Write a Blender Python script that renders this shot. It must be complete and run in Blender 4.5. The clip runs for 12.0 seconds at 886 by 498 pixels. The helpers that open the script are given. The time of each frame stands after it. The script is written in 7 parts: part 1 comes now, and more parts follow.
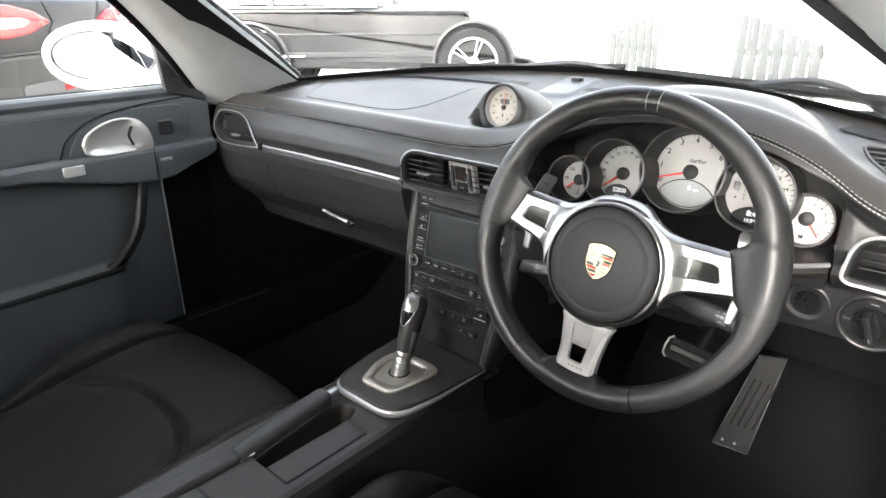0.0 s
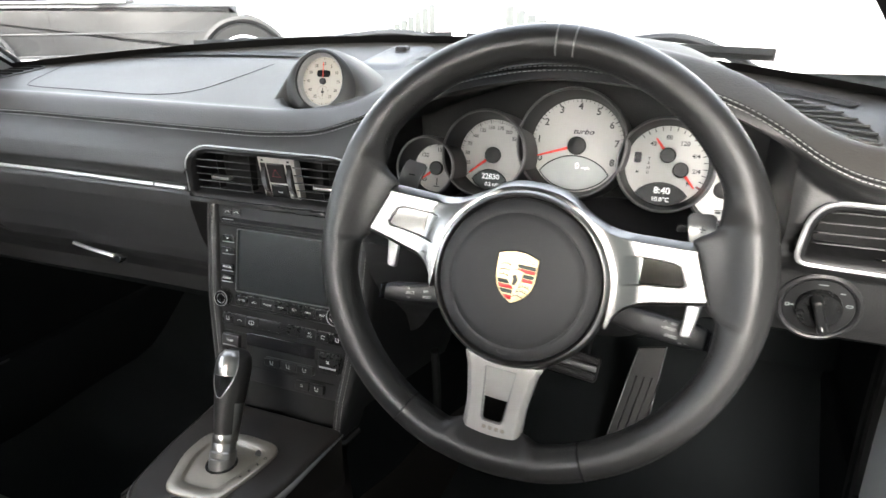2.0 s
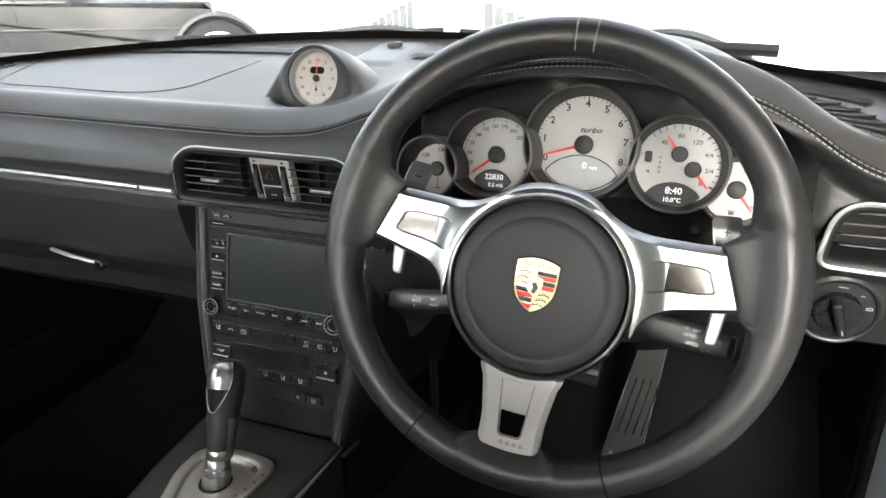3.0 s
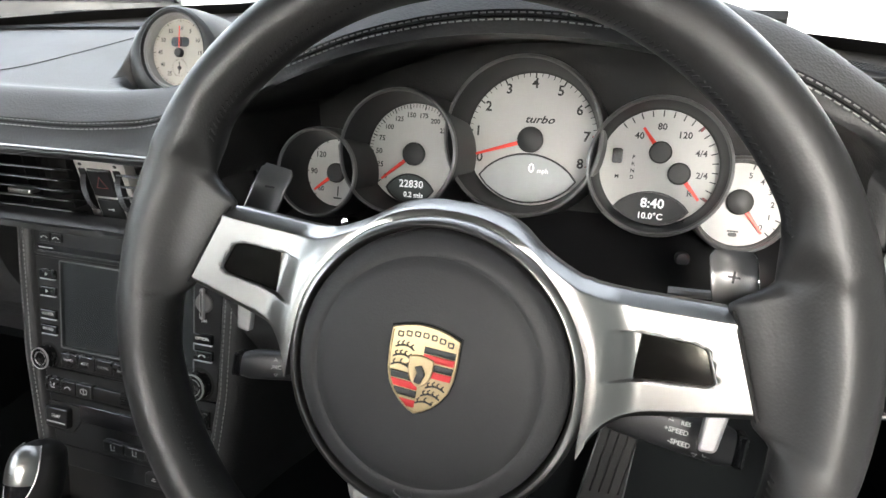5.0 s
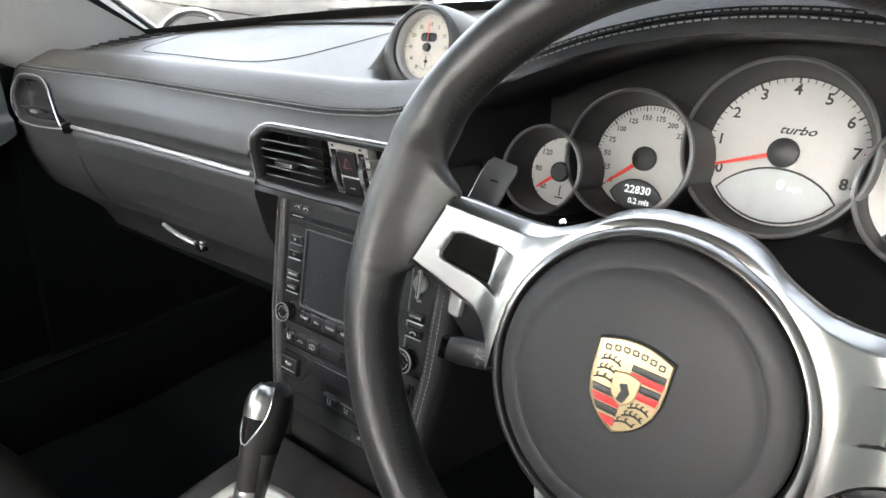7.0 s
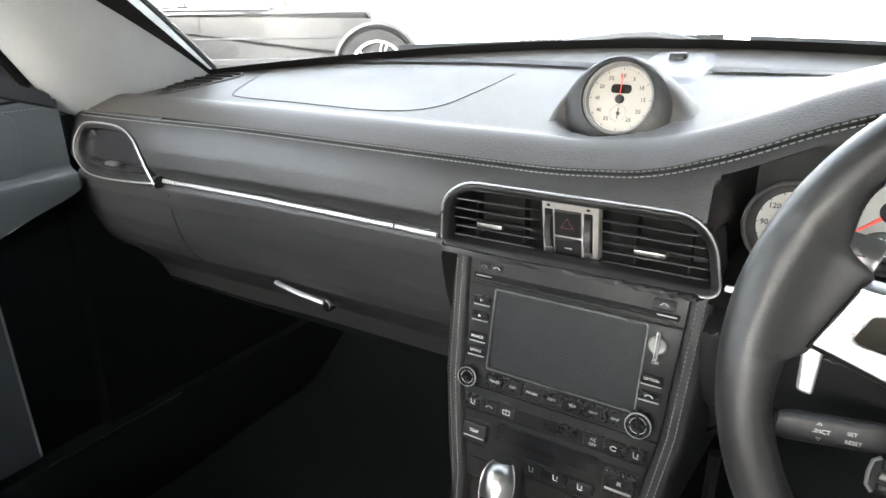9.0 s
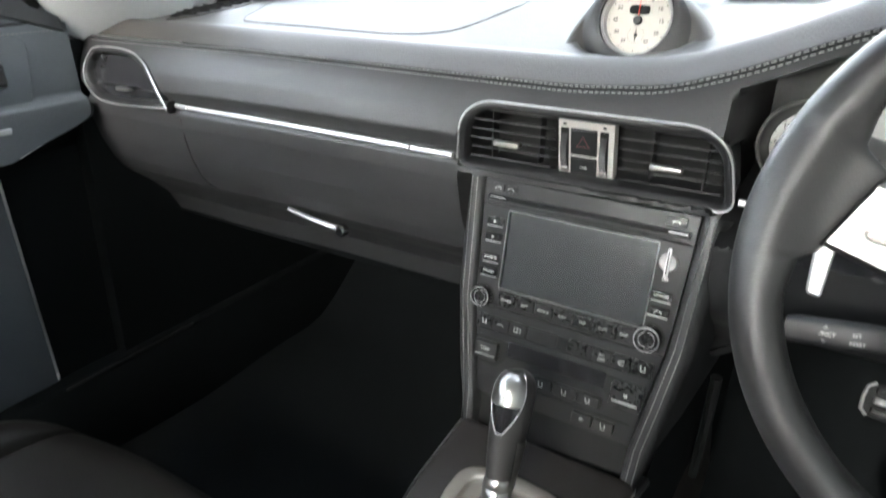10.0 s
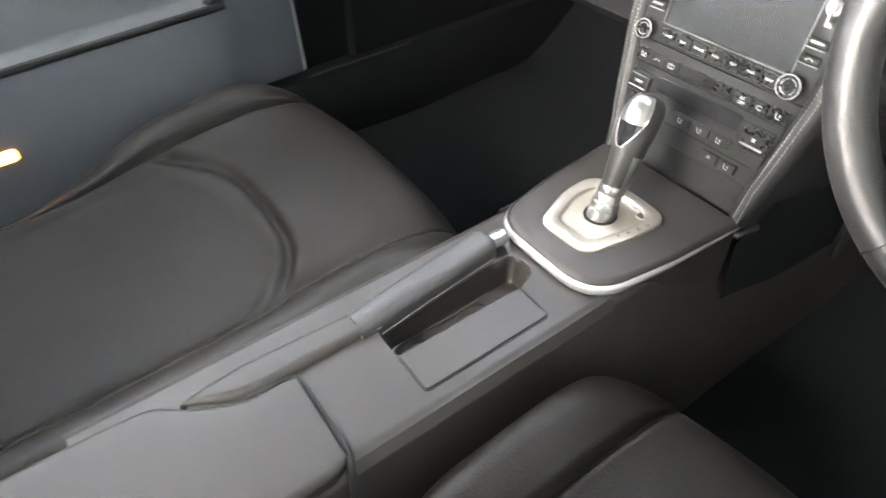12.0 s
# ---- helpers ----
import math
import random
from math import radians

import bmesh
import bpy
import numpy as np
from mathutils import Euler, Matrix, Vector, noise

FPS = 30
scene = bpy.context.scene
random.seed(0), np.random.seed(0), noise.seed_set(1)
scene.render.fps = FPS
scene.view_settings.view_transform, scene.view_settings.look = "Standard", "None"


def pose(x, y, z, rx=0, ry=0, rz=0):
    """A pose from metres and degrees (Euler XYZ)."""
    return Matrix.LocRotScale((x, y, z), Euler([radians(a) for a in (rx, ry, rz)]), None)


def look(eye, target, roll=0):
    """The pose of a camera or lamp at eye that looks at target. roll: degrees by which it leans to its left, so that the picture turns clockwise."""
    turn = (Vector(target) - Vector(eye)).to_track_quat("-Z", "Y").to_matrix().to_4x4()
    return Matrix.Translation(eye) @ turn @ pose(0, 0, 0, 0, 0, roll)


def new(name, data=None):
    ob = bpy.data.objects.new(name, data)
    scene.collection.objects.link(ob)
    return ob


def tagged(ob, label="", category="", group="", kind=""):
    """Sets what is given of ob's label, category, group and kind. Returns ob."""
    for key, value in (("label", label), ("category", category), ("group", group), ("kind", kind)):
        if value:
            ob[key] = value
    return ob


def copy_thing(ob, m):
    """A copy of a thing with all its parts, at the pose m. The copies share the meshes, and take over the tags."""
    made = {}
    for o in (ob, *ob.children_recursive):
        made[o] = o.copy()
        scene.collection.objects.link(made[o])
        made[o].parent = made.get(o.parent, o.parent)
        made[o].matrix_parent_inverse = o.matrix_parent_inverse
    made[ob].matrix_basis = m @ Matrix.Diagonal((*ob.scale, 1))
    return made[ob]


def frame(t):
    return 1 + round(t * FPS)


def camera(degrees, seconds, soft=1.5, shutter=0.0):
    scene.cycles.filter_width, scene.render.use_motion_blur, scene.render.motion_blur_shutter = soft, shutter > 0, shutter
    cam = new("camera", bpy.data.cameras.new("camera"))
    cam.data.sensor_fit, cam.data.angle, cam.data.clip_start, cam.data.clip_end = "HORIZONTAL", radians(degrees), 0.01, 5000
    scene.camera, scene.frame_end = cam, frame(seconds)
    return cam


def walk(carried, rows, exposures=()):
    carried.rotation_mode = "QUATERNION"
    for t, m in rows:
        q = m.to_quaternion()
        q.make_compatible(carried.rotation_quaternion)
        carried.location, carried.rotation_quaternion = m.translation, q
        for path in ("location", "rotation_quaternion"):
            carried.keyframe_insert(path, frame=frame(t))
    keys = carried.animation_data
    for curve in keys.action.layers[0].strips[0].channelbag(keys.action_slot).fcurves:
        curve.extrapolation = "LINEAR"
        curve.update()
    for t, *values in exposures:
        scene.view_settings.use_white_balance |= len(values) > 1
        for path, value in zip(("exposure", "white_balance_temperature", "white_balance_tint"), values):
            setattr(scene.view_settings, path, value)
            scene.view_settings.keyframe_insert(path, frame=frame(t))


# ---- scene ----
cam = camera(69.7, 12.0, soft=1.5, shutter=0.4)
SKY, SUN = 0.6, 0.45
PATH = [
    (0, (0.662, -0.758, 1.099), (-0.587, 0.626, 0.377), -0.7),
    (0.5, (0.638, -0.735, 1.11), (-0.601, 0.655, 0.38), -0.6),
    (1, (0.613, -0.669, 1.068), (-0.629, 0.72, 0.343), -0.6),
    (1.5, (0.571, -0.611, 1.048), (-0.52, 0.897, 0.319), -1.0),
    (2, (0.465, -0.586, 1.023), (-0.25, 1.137, 0.301), -0.6),
    (2.5, (0.415, -0.588, 1.034), (-0.258, 1.152, 0.313), -0.5),
    (3, (0.427, -0.568, 1.019), (-0.222, 1.177, 0.29), -0.4),
    (3.5, (0.43, -0.529, 1.002), (-0.218, 1.219, 0.278), -0.3),
    (3.7, (0.43, -0.5, 0.997), (-0.209, 1.247, 0.262), -0.5),
    (5.5, (0.434, -0.352, 0.973), (-0.177, 1.406, 0.241), -0.3),
    (6, (0.436, -0.358, 0.983), (-0.439, 1.277, 0.233), -0.6),
    (6.5, (0.431, -0.349, 0.969), (-0.732, 1.107, 0.241), -0.5),
    (7, (0.428, -0.361, 0.975), (-0.758, 1.072, 0.241), -0.8),
    (7.5, (0.4, -0.417, 0.994), (-0.814, 0.994, 0.265), -1.6),
    (7.7, (0.38, -0.462, 1.005), (-0.848, 0.939, 0.277), -1.4),
    (9.3, (0.175, -0.485, 1.014), (-0.8, 1.112, 0.308), -1.0),
    (9.5, (0.175, -0.477, 1.015), (-0.807, 1.105, 0.285), -1.2),
    (10, (0.187, -0.513, 0.984), (-0.785, 1.026, 0.155), -0.2),
    (10.5, (0.207, -0.543, 0.971), (-0.724, 0.848, -0.124), -0.5),
    (11, (0.234, -0.567, 0.946), (-0.675, 0.619, -0.383), 0.1),
    (11.5, (0.262, -0.563, 0.946), (-0.739, 0.482, -0.434), -1.1),
    (12, (0.334, -0.555, 0.981), (-0.877, 0.232, -0.404), -3.2),
]
walk(cam, [(t, look(eye, target, roll)) for t, eye, target, roll in PATH],
     exposures=[(0, 2.35, 6600, 10), (1.5, 2.3, 6600, 10), (2.5, 2.0, 6600, 9), (5.5, 1.95, 6550, 9), (6.5, 2.3, 6550, 9), (7.7, 2.6, 6550, 8), (9.5, 2.65, 6500, 8), (10, 2.8, 6400, 7), (10.5, 3.65, 6450, 7), (12, 4.35, 6850, 10)])

# world, sun, exposure
world = bpy.data.worlds.new("overcast_sky")
scene.world = world
world.use_nodes = True
wn = world.node_tree
sky = wn.nodes.new("ShaderNodeTexSky")
sky.sky_type, sky.sun_disc = "NISHITA", False
sky.sun_elevation, sky.sun_rotation = radians(27), radians(171)
sky.air_density, sky.dust_density, sky.ozone_density = 1.0, 2.0, 1.0
haze = wn.nodes.new("ShaderNodeHueSaturation")
haze.inputs["Saturation"].default_value = 0.35
wn.links.new(sky.outputs[0], haze.inputs["Color"])
wn.links.new(haze.outputs[0], wn.nodes["Background"].inputs[0])
wn.nodes["Background"].inputs[1].default_value = SKY
sun = new("sun", bpy.data.lights.new("sun", "SUN"))
sun.data.energy, sun.data.angle, sun.data.color = SUN, radians(45), (0.97, 0.985, 1.0)
sun.matrix_world = look((1.2, -8.0, 4.2), (0, 0, 0))

# ---- geometry helpers ----


class Geo:
    """Vertices and faces of one mesh under construction."""

    def __init__(self):
        self.v, self.f = [], []

    def add(self, verts, faces):
        n = len(self.v)
        self.v += [tuple(p) for p in verts]
        self.f += [tuple(n + i for i in q) for q in faces]
        return self

    def join(self, other, m=None):
        return self.add([m @ Vector(p) for p in other.v] if m else other.v, other.f)


def tilted(origin, degrees=0.0):
    """Local axes: u to the car's right, v up a face that leans forward by so many degrees, w out of it towards the driver."""
    a = radians(degrees)
    return Matrix(((1, 0, 0, origin[0]), (0, math.sin(a), -math.cos(a), origin[1]),
                   (0, math.cos(a), math.sin(a), origin[2]), (0, 0, 0, 1)))


def grid(fn, nu, nv, close_u=False, close_v=False):
    g = Geo()
    mu, mv = (nu if close_u else nu + 1), (nv if close_v else nv + 1)
    g.v = [tuple(fn(i / nu, j / nv)) for i in range(mu) for j in range(mv)]
    for i in range(nu):
        for j in range(nv):
            a, b = i, (i + 1) % mu
            c, d = j, (j + 1) % mv
            g.f.append((a * mv + c, b * mv + c, b * mv + d, a * mv + d))
    return g


def lathe(profile, n=48, cx=0.0, cy=0.0):
    """Turns (radius, height) points about the local w axis at (cx, cy)."""
    k = len(profile) - 1
    return grid(lambda i, j: (cx + profile[round(j * k)][0] * math.cos(2 * math.pi * i),
                              cy + profile[round(j * k)][0] * math.sin(2 * math.pi * i), profile[round(j * k)][1]), n, k, close_u=True)


def rounded(points, n=6):
    """A closed outline from (x, y, radius) corners."""
    out = []
    k = len(points)
    for i in range(k):
        p, a, b = Vector(points[i][:2]), Vector(points[i - 1][:2]), Vector(points[(i + 1) % k][:2])
        da, db = (a - p).normalized(), (b - p).normalized()
        half = max(0.05, da.angle(db) / 2)
        r = points[i][2]
        if r <= 0:
            out.append(tuple(p))
            continue
        cut = min(r / math.tan(half), (a - p).length * 0.49, (b - p).length * 0.49)
        for s in range(n + 1):
            t = s / n
            q = (p + da * cut) * (1 - t) ** 2 + p * 2 * t * (1 - t) + (p + db * cut) * t * t
            out.append(tuple(q))
    return out


def rrect(cx, cy, sx, sy, r, n=4):
    x, y = sx / 2, sy / 2
    return rounded([(cx - x, cy - y, r), (cx + x, cy - y, r), (cx + x, cy + y, r), (cx - x, cy + y, r)], n)


def disc(cx, cy, r, n=40):
    return [(cx + r * math.cos(2 * math.pi * i / n), cy + r * math.sin(2 * math.pi * i / n)) for i in range(n)]


def lens_shape(cx, cy, w, h, n=14):
    """An eye-shaped outline with pointed ends."""
    top = [(cx - w / 2 + w * i / n, cy + h / 2 * (1 - (2 * i / n - 1) ** 2) ** 0.8) for i in range(n + 1)]
    low = [(cx + w / 2 - w * i / n, cy - h / 2 * (1 - (2 * i / n - 1) ** 2) ** 0.8) for i in range(1, n)]
    return top[::-1] + low[::-1]


def inset(outline, d):
    pts = [Vector(p) for p in outline]
    area = sum(pts[i - 1].x * pts[i].y - pts[i].x * pts[i - 1].y for i in range(len(pts)))
    s = 1 if area > 0 else -1
    out = []
    for i, p in enumerate(pts):
        t = pts[(i + 1) % len(pts)] - pts[i - 1]
        t = t.normalized() if t.length > 1e-9 else Vector((1, 0))
        out.append(tuple(p + s * d * Vector((-t.y, t.x))))
    return out


def slab(outline, w0, w1, ch=0.0):
    """An outline raised from w0 to w1, with its upper edge chamfered in two steps."""
    n = len(outline)
    levels = [(outline, w0)]
    if ch > 0:
        levels += [(outline, w1 - ch), (inset(outline, ch * 0.3), w1 - ch * 0.3), (inset(outline, ch), w1)]
    else:
        levels += [(outline, w1)]
    g = Geo()
    for o, w in levels:
        g.v += [(p[0], p[1], w) for p in o]
    for k in range(len(levels) - 1):
        for i in range(n):
            j = (i + 1) % n
            g.f.append((k * n + i, k * n + j, (k + 1) * n + j, (k + 1) * n + i))
    g.f.append(tuple(range(n - 1, -1, -1)))
    g.f.append(tuple((len(levels) - 1) * n + i for i in range(n)))
    return g


def frame_of(outer, inner, w0, w1, ch=0.0006):
    """A closed band between two outlines of the same count, standing from w0 to w1."""
    n = len(outer)
    rings = [[(p[0], p[1], w0) for p in outer], [(p[0], p[1], w1 - ch) for p in outer], [(p[0], p[1], w1) for p in inset(outer, ch)],
             [(p[0], p[1], w1) for p in inset(inner, -ch)], [(p[0], p[1], w1 - ch) for p in inner], [(p[0], p[1], w0) for p in inner]]
    g = Geo()
    for r in rings:
        g.v += r
    for k in range(6):
        for i in range(n):
            j = (i + 1) % n
            g.f.append((k * n + i, k * n + j, ((k + 1) % 6) * n + j, ((k + 1) % 6) * n + i))
    return g


def box(cx, cy, cz, sx, sy, sz, ch=0.001, r=0.002):
    return slab(rrect(cx, cy, sx, sy, min(r, sx * 0.45, sy * 0.45), 3), cz - sz / 2, cz + sz / 2, min(ch, sz * 0.45))


def tube(points, radius, n=8, closed=False, flat=1.0):
    """A round bar along points; flat scales it across its second direction."""
    pts = [Vector(p) for p in points]
    g = Geo()
    m = len(pts)
    ref = None
    for i, p in enumerate(pts):
        a = pts[i - 1] if (closed or i > 0) else p
        b = pts[(i + 1) % m] if (closed or i < m - 1) else p
        t = (b - a).normalized()
        if ref is None:
            ref = Vector((0, 0, 1)) if abs(t.z) < 0.9 else Vector((0, 1, 0))
        s = t.cross(ref).normalized()
        ref = s.cross(t).normalized()
        r = radius(i / max(1, m - 1)) if callable(radius) else radius
        g.v += [tuple(p + s * (r * math.cos(2 * math.pi * k / n)) + ref * (r * flat * math.sin(2 * math.pi * k / n))) for k in range(n)]
    for i in range(m if closed else m - 1):
        j = (i + 1) % m
        for k in range(n):
            l = (k + 1) % n
            g.f.append((i * n + k, i * n + l, j * n + l, j * n + k))
    if not closed:
        g.f.append(tuple(range(n - 1, -1, -1)))
        g.f.append(tuple((m - 1) * n + k for k in range(n)))
    return g


def curve_points(ctrl, n=40):
    """A smooth line through control points."""
    c = [Vector(p) for p in ctrl]
    c = [c[0] * 2 - c[1]] + c + [c[-1] * 2 - c[-2]]
    out = []
    k = len(c) - 3
    for i in range(n + 1):
        s = min(i / n * k, k - 1e-6)
        a, t = int(s), s - int(s)
        p0, p1, p2, p3 = c[a:a + 4]
        out.append(0.5 * ((2 * p1) + (p2 - p0) * t + (2 * p0 - 5 * p1 + 4 * p2 - p3) * t * t + (3 * p1 - p0 - 3 * p2 + p3) * t ** 3))
    return out


def smooth(a, b, x):
    t = min(1.0, max(0.0, (x - a) / (b - a)))
    return t * t * (3 - 2 * t)


ORIGIN = {}


def thing(name, at, label, category, group="", kind=""):
    ob = new(name)
    ob.location = at
    ob.empty_display_size = 0.02
    ORIGIN[ob] = Vector(at)
    return tagged(ob, label, category, group, kind)


def mesh_object(name, g, mat, m=None, sharp=35):
    me = bpy.data.meshes.new(name)
    me.from_pydata([m @ Vector(p) for p in g.v] if m else g.v, [], g.f)
    bm = bmesh.new()
    bm.from_mesh(me)
    bmesh.ops.recalc_face_normals(bm, faces=bm.faces)
    bm.to_mesh(me)
    bm.free()
    me.materials.append(mat)
    me.shade_smooth()
    me.set_sharp_from_angle(angle=radians(sharp))
    for q in me.polygons:
        if len(q.vertices) > 4:
            q.use_smooth = False
    return new(name, me)


def part(name, g, mat, parent, label="", m=None, sharp=35):
    ob = mesh_object(name, g, mat, m, sharp)
    ob.parent = parent
    if parent in ORIGIN:
        ob.matrix_parent_inverse = Matrix.Translation(-ORIGIN[parent])
    if label:
        ob["label"] = label
    return ob


def whole(name, g, mat, label, category, group="", kind="", m=None, sharp=35):
    return tagged(mesh_object(name, g, mat, m, sharp), label, category, group, kind)


def letters(items, m, lift=0.0003):
    """One Geo from (text, u, v, size, turn) items in the local axes m, set centred."""
    g = Geo()
    for body, u, v, size, turn in items:
        cu = bpy.data.curves.new("text", "FONT")
        cu.body, cu.size, cu.align_x, cu.align_y, cu.resolution_u = body, size, "CENTER", "CENTER", 2
        cu.offset = size * 0.022
        ob = bpy.data.objects.new("text", cu)
        me = bpy.data.meshes.new_from_object(ob)
        mm = m @ pose(u, v, lift, 0, 0, turn)
        g.add([mm @ p.co for p in me.vertices], [tuple(q.vertices) for q in me.polygons])
        bpy.data.objects.remove(ob)
        bpy.data.curves.remove(cu)
        bpy.data.meshes.remove(me)
    return g


# ---- materials ----


def material(name, colour, rough, metal=0.0, grain=0.0, bump=0.0, mottle=0.12, wear=0.06, stain=6.0, pebble=False, coat=0.0, spec=0.5):
    """A surface with fine relief (grain: its scale, bump: its depth) and slow changes of shade and gloss."""
    ma = bpy.data.materials.new(name)
    ma.use_nodes = True
    nt = ma.node_tree
    bsdf = nt.nodes["Principled BSDF"]
    link = nt.links.new
    co = nt.nodes.new("ShaderNodeTexCoord")
    big = nt.nodes.new("ShaderNodeTexNoise")
    big.inputs["Scale"].default_value, big.inputs["Detail"].default_value = stain, 5
    link(co.outputs["Object"], big.inputs["Vector"])
    fine = nt.nodes.new("ShaderNodeTexNoise")
    fine.inputs["Scale"].default_value, fine.inputs["Detail"].default_value = max(grain * 0.35, 40), 3
    link(co.outputs["Object"], fine.inputs["Vector"])
    mix = nt.nodes.new("ShaderNodeMath")
    mix.operation = "MULTIPLY_ADD"
    link(fine.outputs[0], mix.inputs[0])
    mix.inputs[1].default_value = 0.4
    link(big.outputs[0], mix.inputs[2])
    ramp = nt.nodes.new("ShaderNodeMapRange")
    ramp.inputs["From Min"].default_value, ramp.inputs["From Max"].default_value = 0.4, 1.0
    ramp.inputs["To Min"].default_value, ramp.inputs["To Max"].default_value = 1 - mottle, 1 + mottle
    link(mix.outputs[0], ramp.inputs["Value"])
    tint = nt.nodes.new("ShaderNodeVectorMath")
    tint.operation = "SCALE"
    tint.inputs[0].default_value = colour
    link(ramp.outputs[0], tint.inputs["Scale"])
    link(tint.outputs[0], bsdf.inputs["Base Color"])
    rr = nt.nodes.new("ShaderNodeMapRange")
    rr.inputs["From Min"].default_value, rr.inputs["From Max"].default_value = 0.4, 1.0
    rr.inputs["To Min"].default_value, rr.inputs["To Max"].default_value = max(0.02, rough - wear), min(1, rough + wear)
    link(mix.outputs[0], rr.inputs["Value"])
    link(rr.outputs[0], bsdf.inputs["Roughness"])
    bsdf.inputs["Metallic"].default_value = metal
    bsdf.inputs["Specular IOR Level"].default_value = spec
    bsdf.inputs["Coat Weight"].default_value = coat
    bsdf.inputs["Coat Roughness"].default_value = 0.04
    if bump > 0:
        tex = nt.nodes.new("ShaderNodeTexVoronoi" if pebble else "ShaderNodeTexNoise")
        tex.inputs["Scale"].default_value = grain
        link(co.outputs["Object"], tex.inputs["Vector"])
        bp = nt.nodes.new("ShaderNodeBump")
        bp.inputs["Strength"].default_value, bp.inputs["Distance"].default_value = bump, 0.0004
        link(tex.outputs[0], bp.inputs["Height"])
        link(bp.outputs[0], bsdf.inputs["Normal"])
    return ma


def clear_glass(name, tint=(1, 1, 1), rough=0.0):
    ma = bpy.data.materials.new(name)
    ma.use_nodes = True
    b = ma.node_tree.nodes["Principled BSDF"]
    b.inputs["Base Color"].default_value = (*tint, 1)
    b.inputs["Roughness"].default_value, b.inputs["Transmission Weight"].default_value, b.inputs["IOR"].default_value = rough, 1.0, 1.45
    return ma


LEATHER = material("black_leather", (0.019, 0.019, 0.0195), 0.50, grain=620, bump=0.35, pebble=True, spec=0.4)
# One grained skin in two tones: top pale for windscreen light, front dark for shade.
DASH_SKIN_LIT = material("dashboard_skin_lit", (0.0365, 0.0338, 0.0308), 0.56, grain=520, bump=0.4, pebble=True, spec=0.38)
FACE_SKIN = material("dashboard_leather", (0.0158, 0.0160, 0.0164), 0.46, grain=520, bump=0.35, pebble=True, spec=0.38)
SEAT = material("seat_leather", (0.0066, 0.0053, 0.0038), 0.56, grain=420, bump=0.35, pebble=True, mottle=0.25, spec=0.20)
RIM_HIDE = material("steering_leather", (0.0165, 0.0160, 0.0158), 0.42, grain=700, bump=0.15, pebble=True, wear=0.08, mottle=0.2, stain=14)
PAD_SKIN = material("airbag_skin", (0.024, 0.024, 0.025), 0.58, grain=900, bump=0.25, spec=0.4)
PLASTIC = material("black_plastic", (0.016, 0.016, 0.017), 0.42, grain=700, bump=0.15)
PANEL_GREY = material("console_plastic", (0.0092, 0.0096, 0.0100), 0.36, grain=800, bump=0.1, spec=0.30)
SOFT_GREY = material("console_soft_coat", (0.0128, 0.0108, 0.0092), 0.52, grain=700, bump=0.2, spec=0.4)
BUTTON = material("button_plastic", (0.0062, 0.0064, 0.0066), 0.28, grain=800, bump=0.05, spec=0.42)
DARK = material("vent_black", (0.0045, 0.0045, 0.0045), 0.65, grain=300, bump=0.1, spec=0.25)
SLAT = material("slat_plastic", (0.0075, 0.0078, 0.008), 0.46, grain=600, bump=0.1, spec=0.3)
GLOSS = material("gloss_black", (0.010, 0.010, 0.011), 0.14, grain=200, bump=0.0, wear=0.0)
INSERT = material("smoked_chrome", (0.10, 0.096, 0.088), 0.09, metal=1.0, grain=200, mottle=0.05, wear=0.0)
SCREEN = material("display_glass", (0.012, 0.014, 0.015), 0.24, grain=200, wear=0.0, mottle=0.02, spec=0.8)
LCD = material("dial_display", (0.055, 0.062, 0.062), 0.35, grain=200, wear=0.03, spec=0.2)
VENT_BAND = material("vent_band_coat", (0.011, 0.011, 0.0115), 0.42, grain=900, bump=0.05, spec=0.3)
BEZEL = material("bezel_coat", (0.020, 0.020, 0.021), 0.34, metal=0.0, grain=900, bump=0.05)
SILVER = material("silver_trim", (0.38, 0.38, 0.38), 0.38, metal=0.7, grain=900, mottle=0.05, wear=0.0)
BRUSHED = material("polished_aluminium", (0.30, 0.293, 0.282), 0.30, metal=1.0, grain=900, wear=0.0, mottle=0.05)
SATIN = material("satin_alloy_plate", (0.40, 0.365, 0.31), 0.32, metal=0.85, grain=900, bump=0.06, mottle=0.06)
# Paler, less metallic alloy: its base colour stands in for bright reflections.
BRIGHTENED_ALLOY = material("brightened_alloy", (0.56, 0.545, 0.52), 0.32, metal=0.68, grain=900, wear=0.0, mottle=0.05)
GUNMETAL = material("grey_paddle_metal", (0.22, 0.217, 0.214), 0.34, metal=1.0, grain=900, mottle=0.05, wear=0.0)
HATCH_PAINT = material("dark_hatchback_paint", (0.016, 0.0145, 0.0135), 0.40, grain=60, mottle=0.08, spec=0.18)
CHROME = material("chrome", (0.78, 0.78, 0.78), 0.12, metal=1.0, grain=200, mottle=0.03, wear=0.0)
GOLD = material("gilded_badge", (0.46, 0.36, 0.215), 0.30, metal=1.0, grain=600, bump=0.1)
RED = material("red_enamel", (0.58, 0.018, 0.022), 0.48, grain=300, mottle=0.06)
DIM_RED = material("dim_red_print", (0.16, 0.03, 0.03), 0.5, grain=300)
BLACK_ENAMEL = material("black_enamel", (0.012, 0.013, 0.013), 0.45, grain=300)
DIAL = material("dial_paint", (0.42, 0.416, 0.40), 0.5, grain=1500, bump=0.05, mottle=0.05)
DIAL_PALE = material("stopwatch_dial_paint", (0.40, 0.375, 0.33), 0.5, grain=1500, bump=0.05, mottle=0.05)
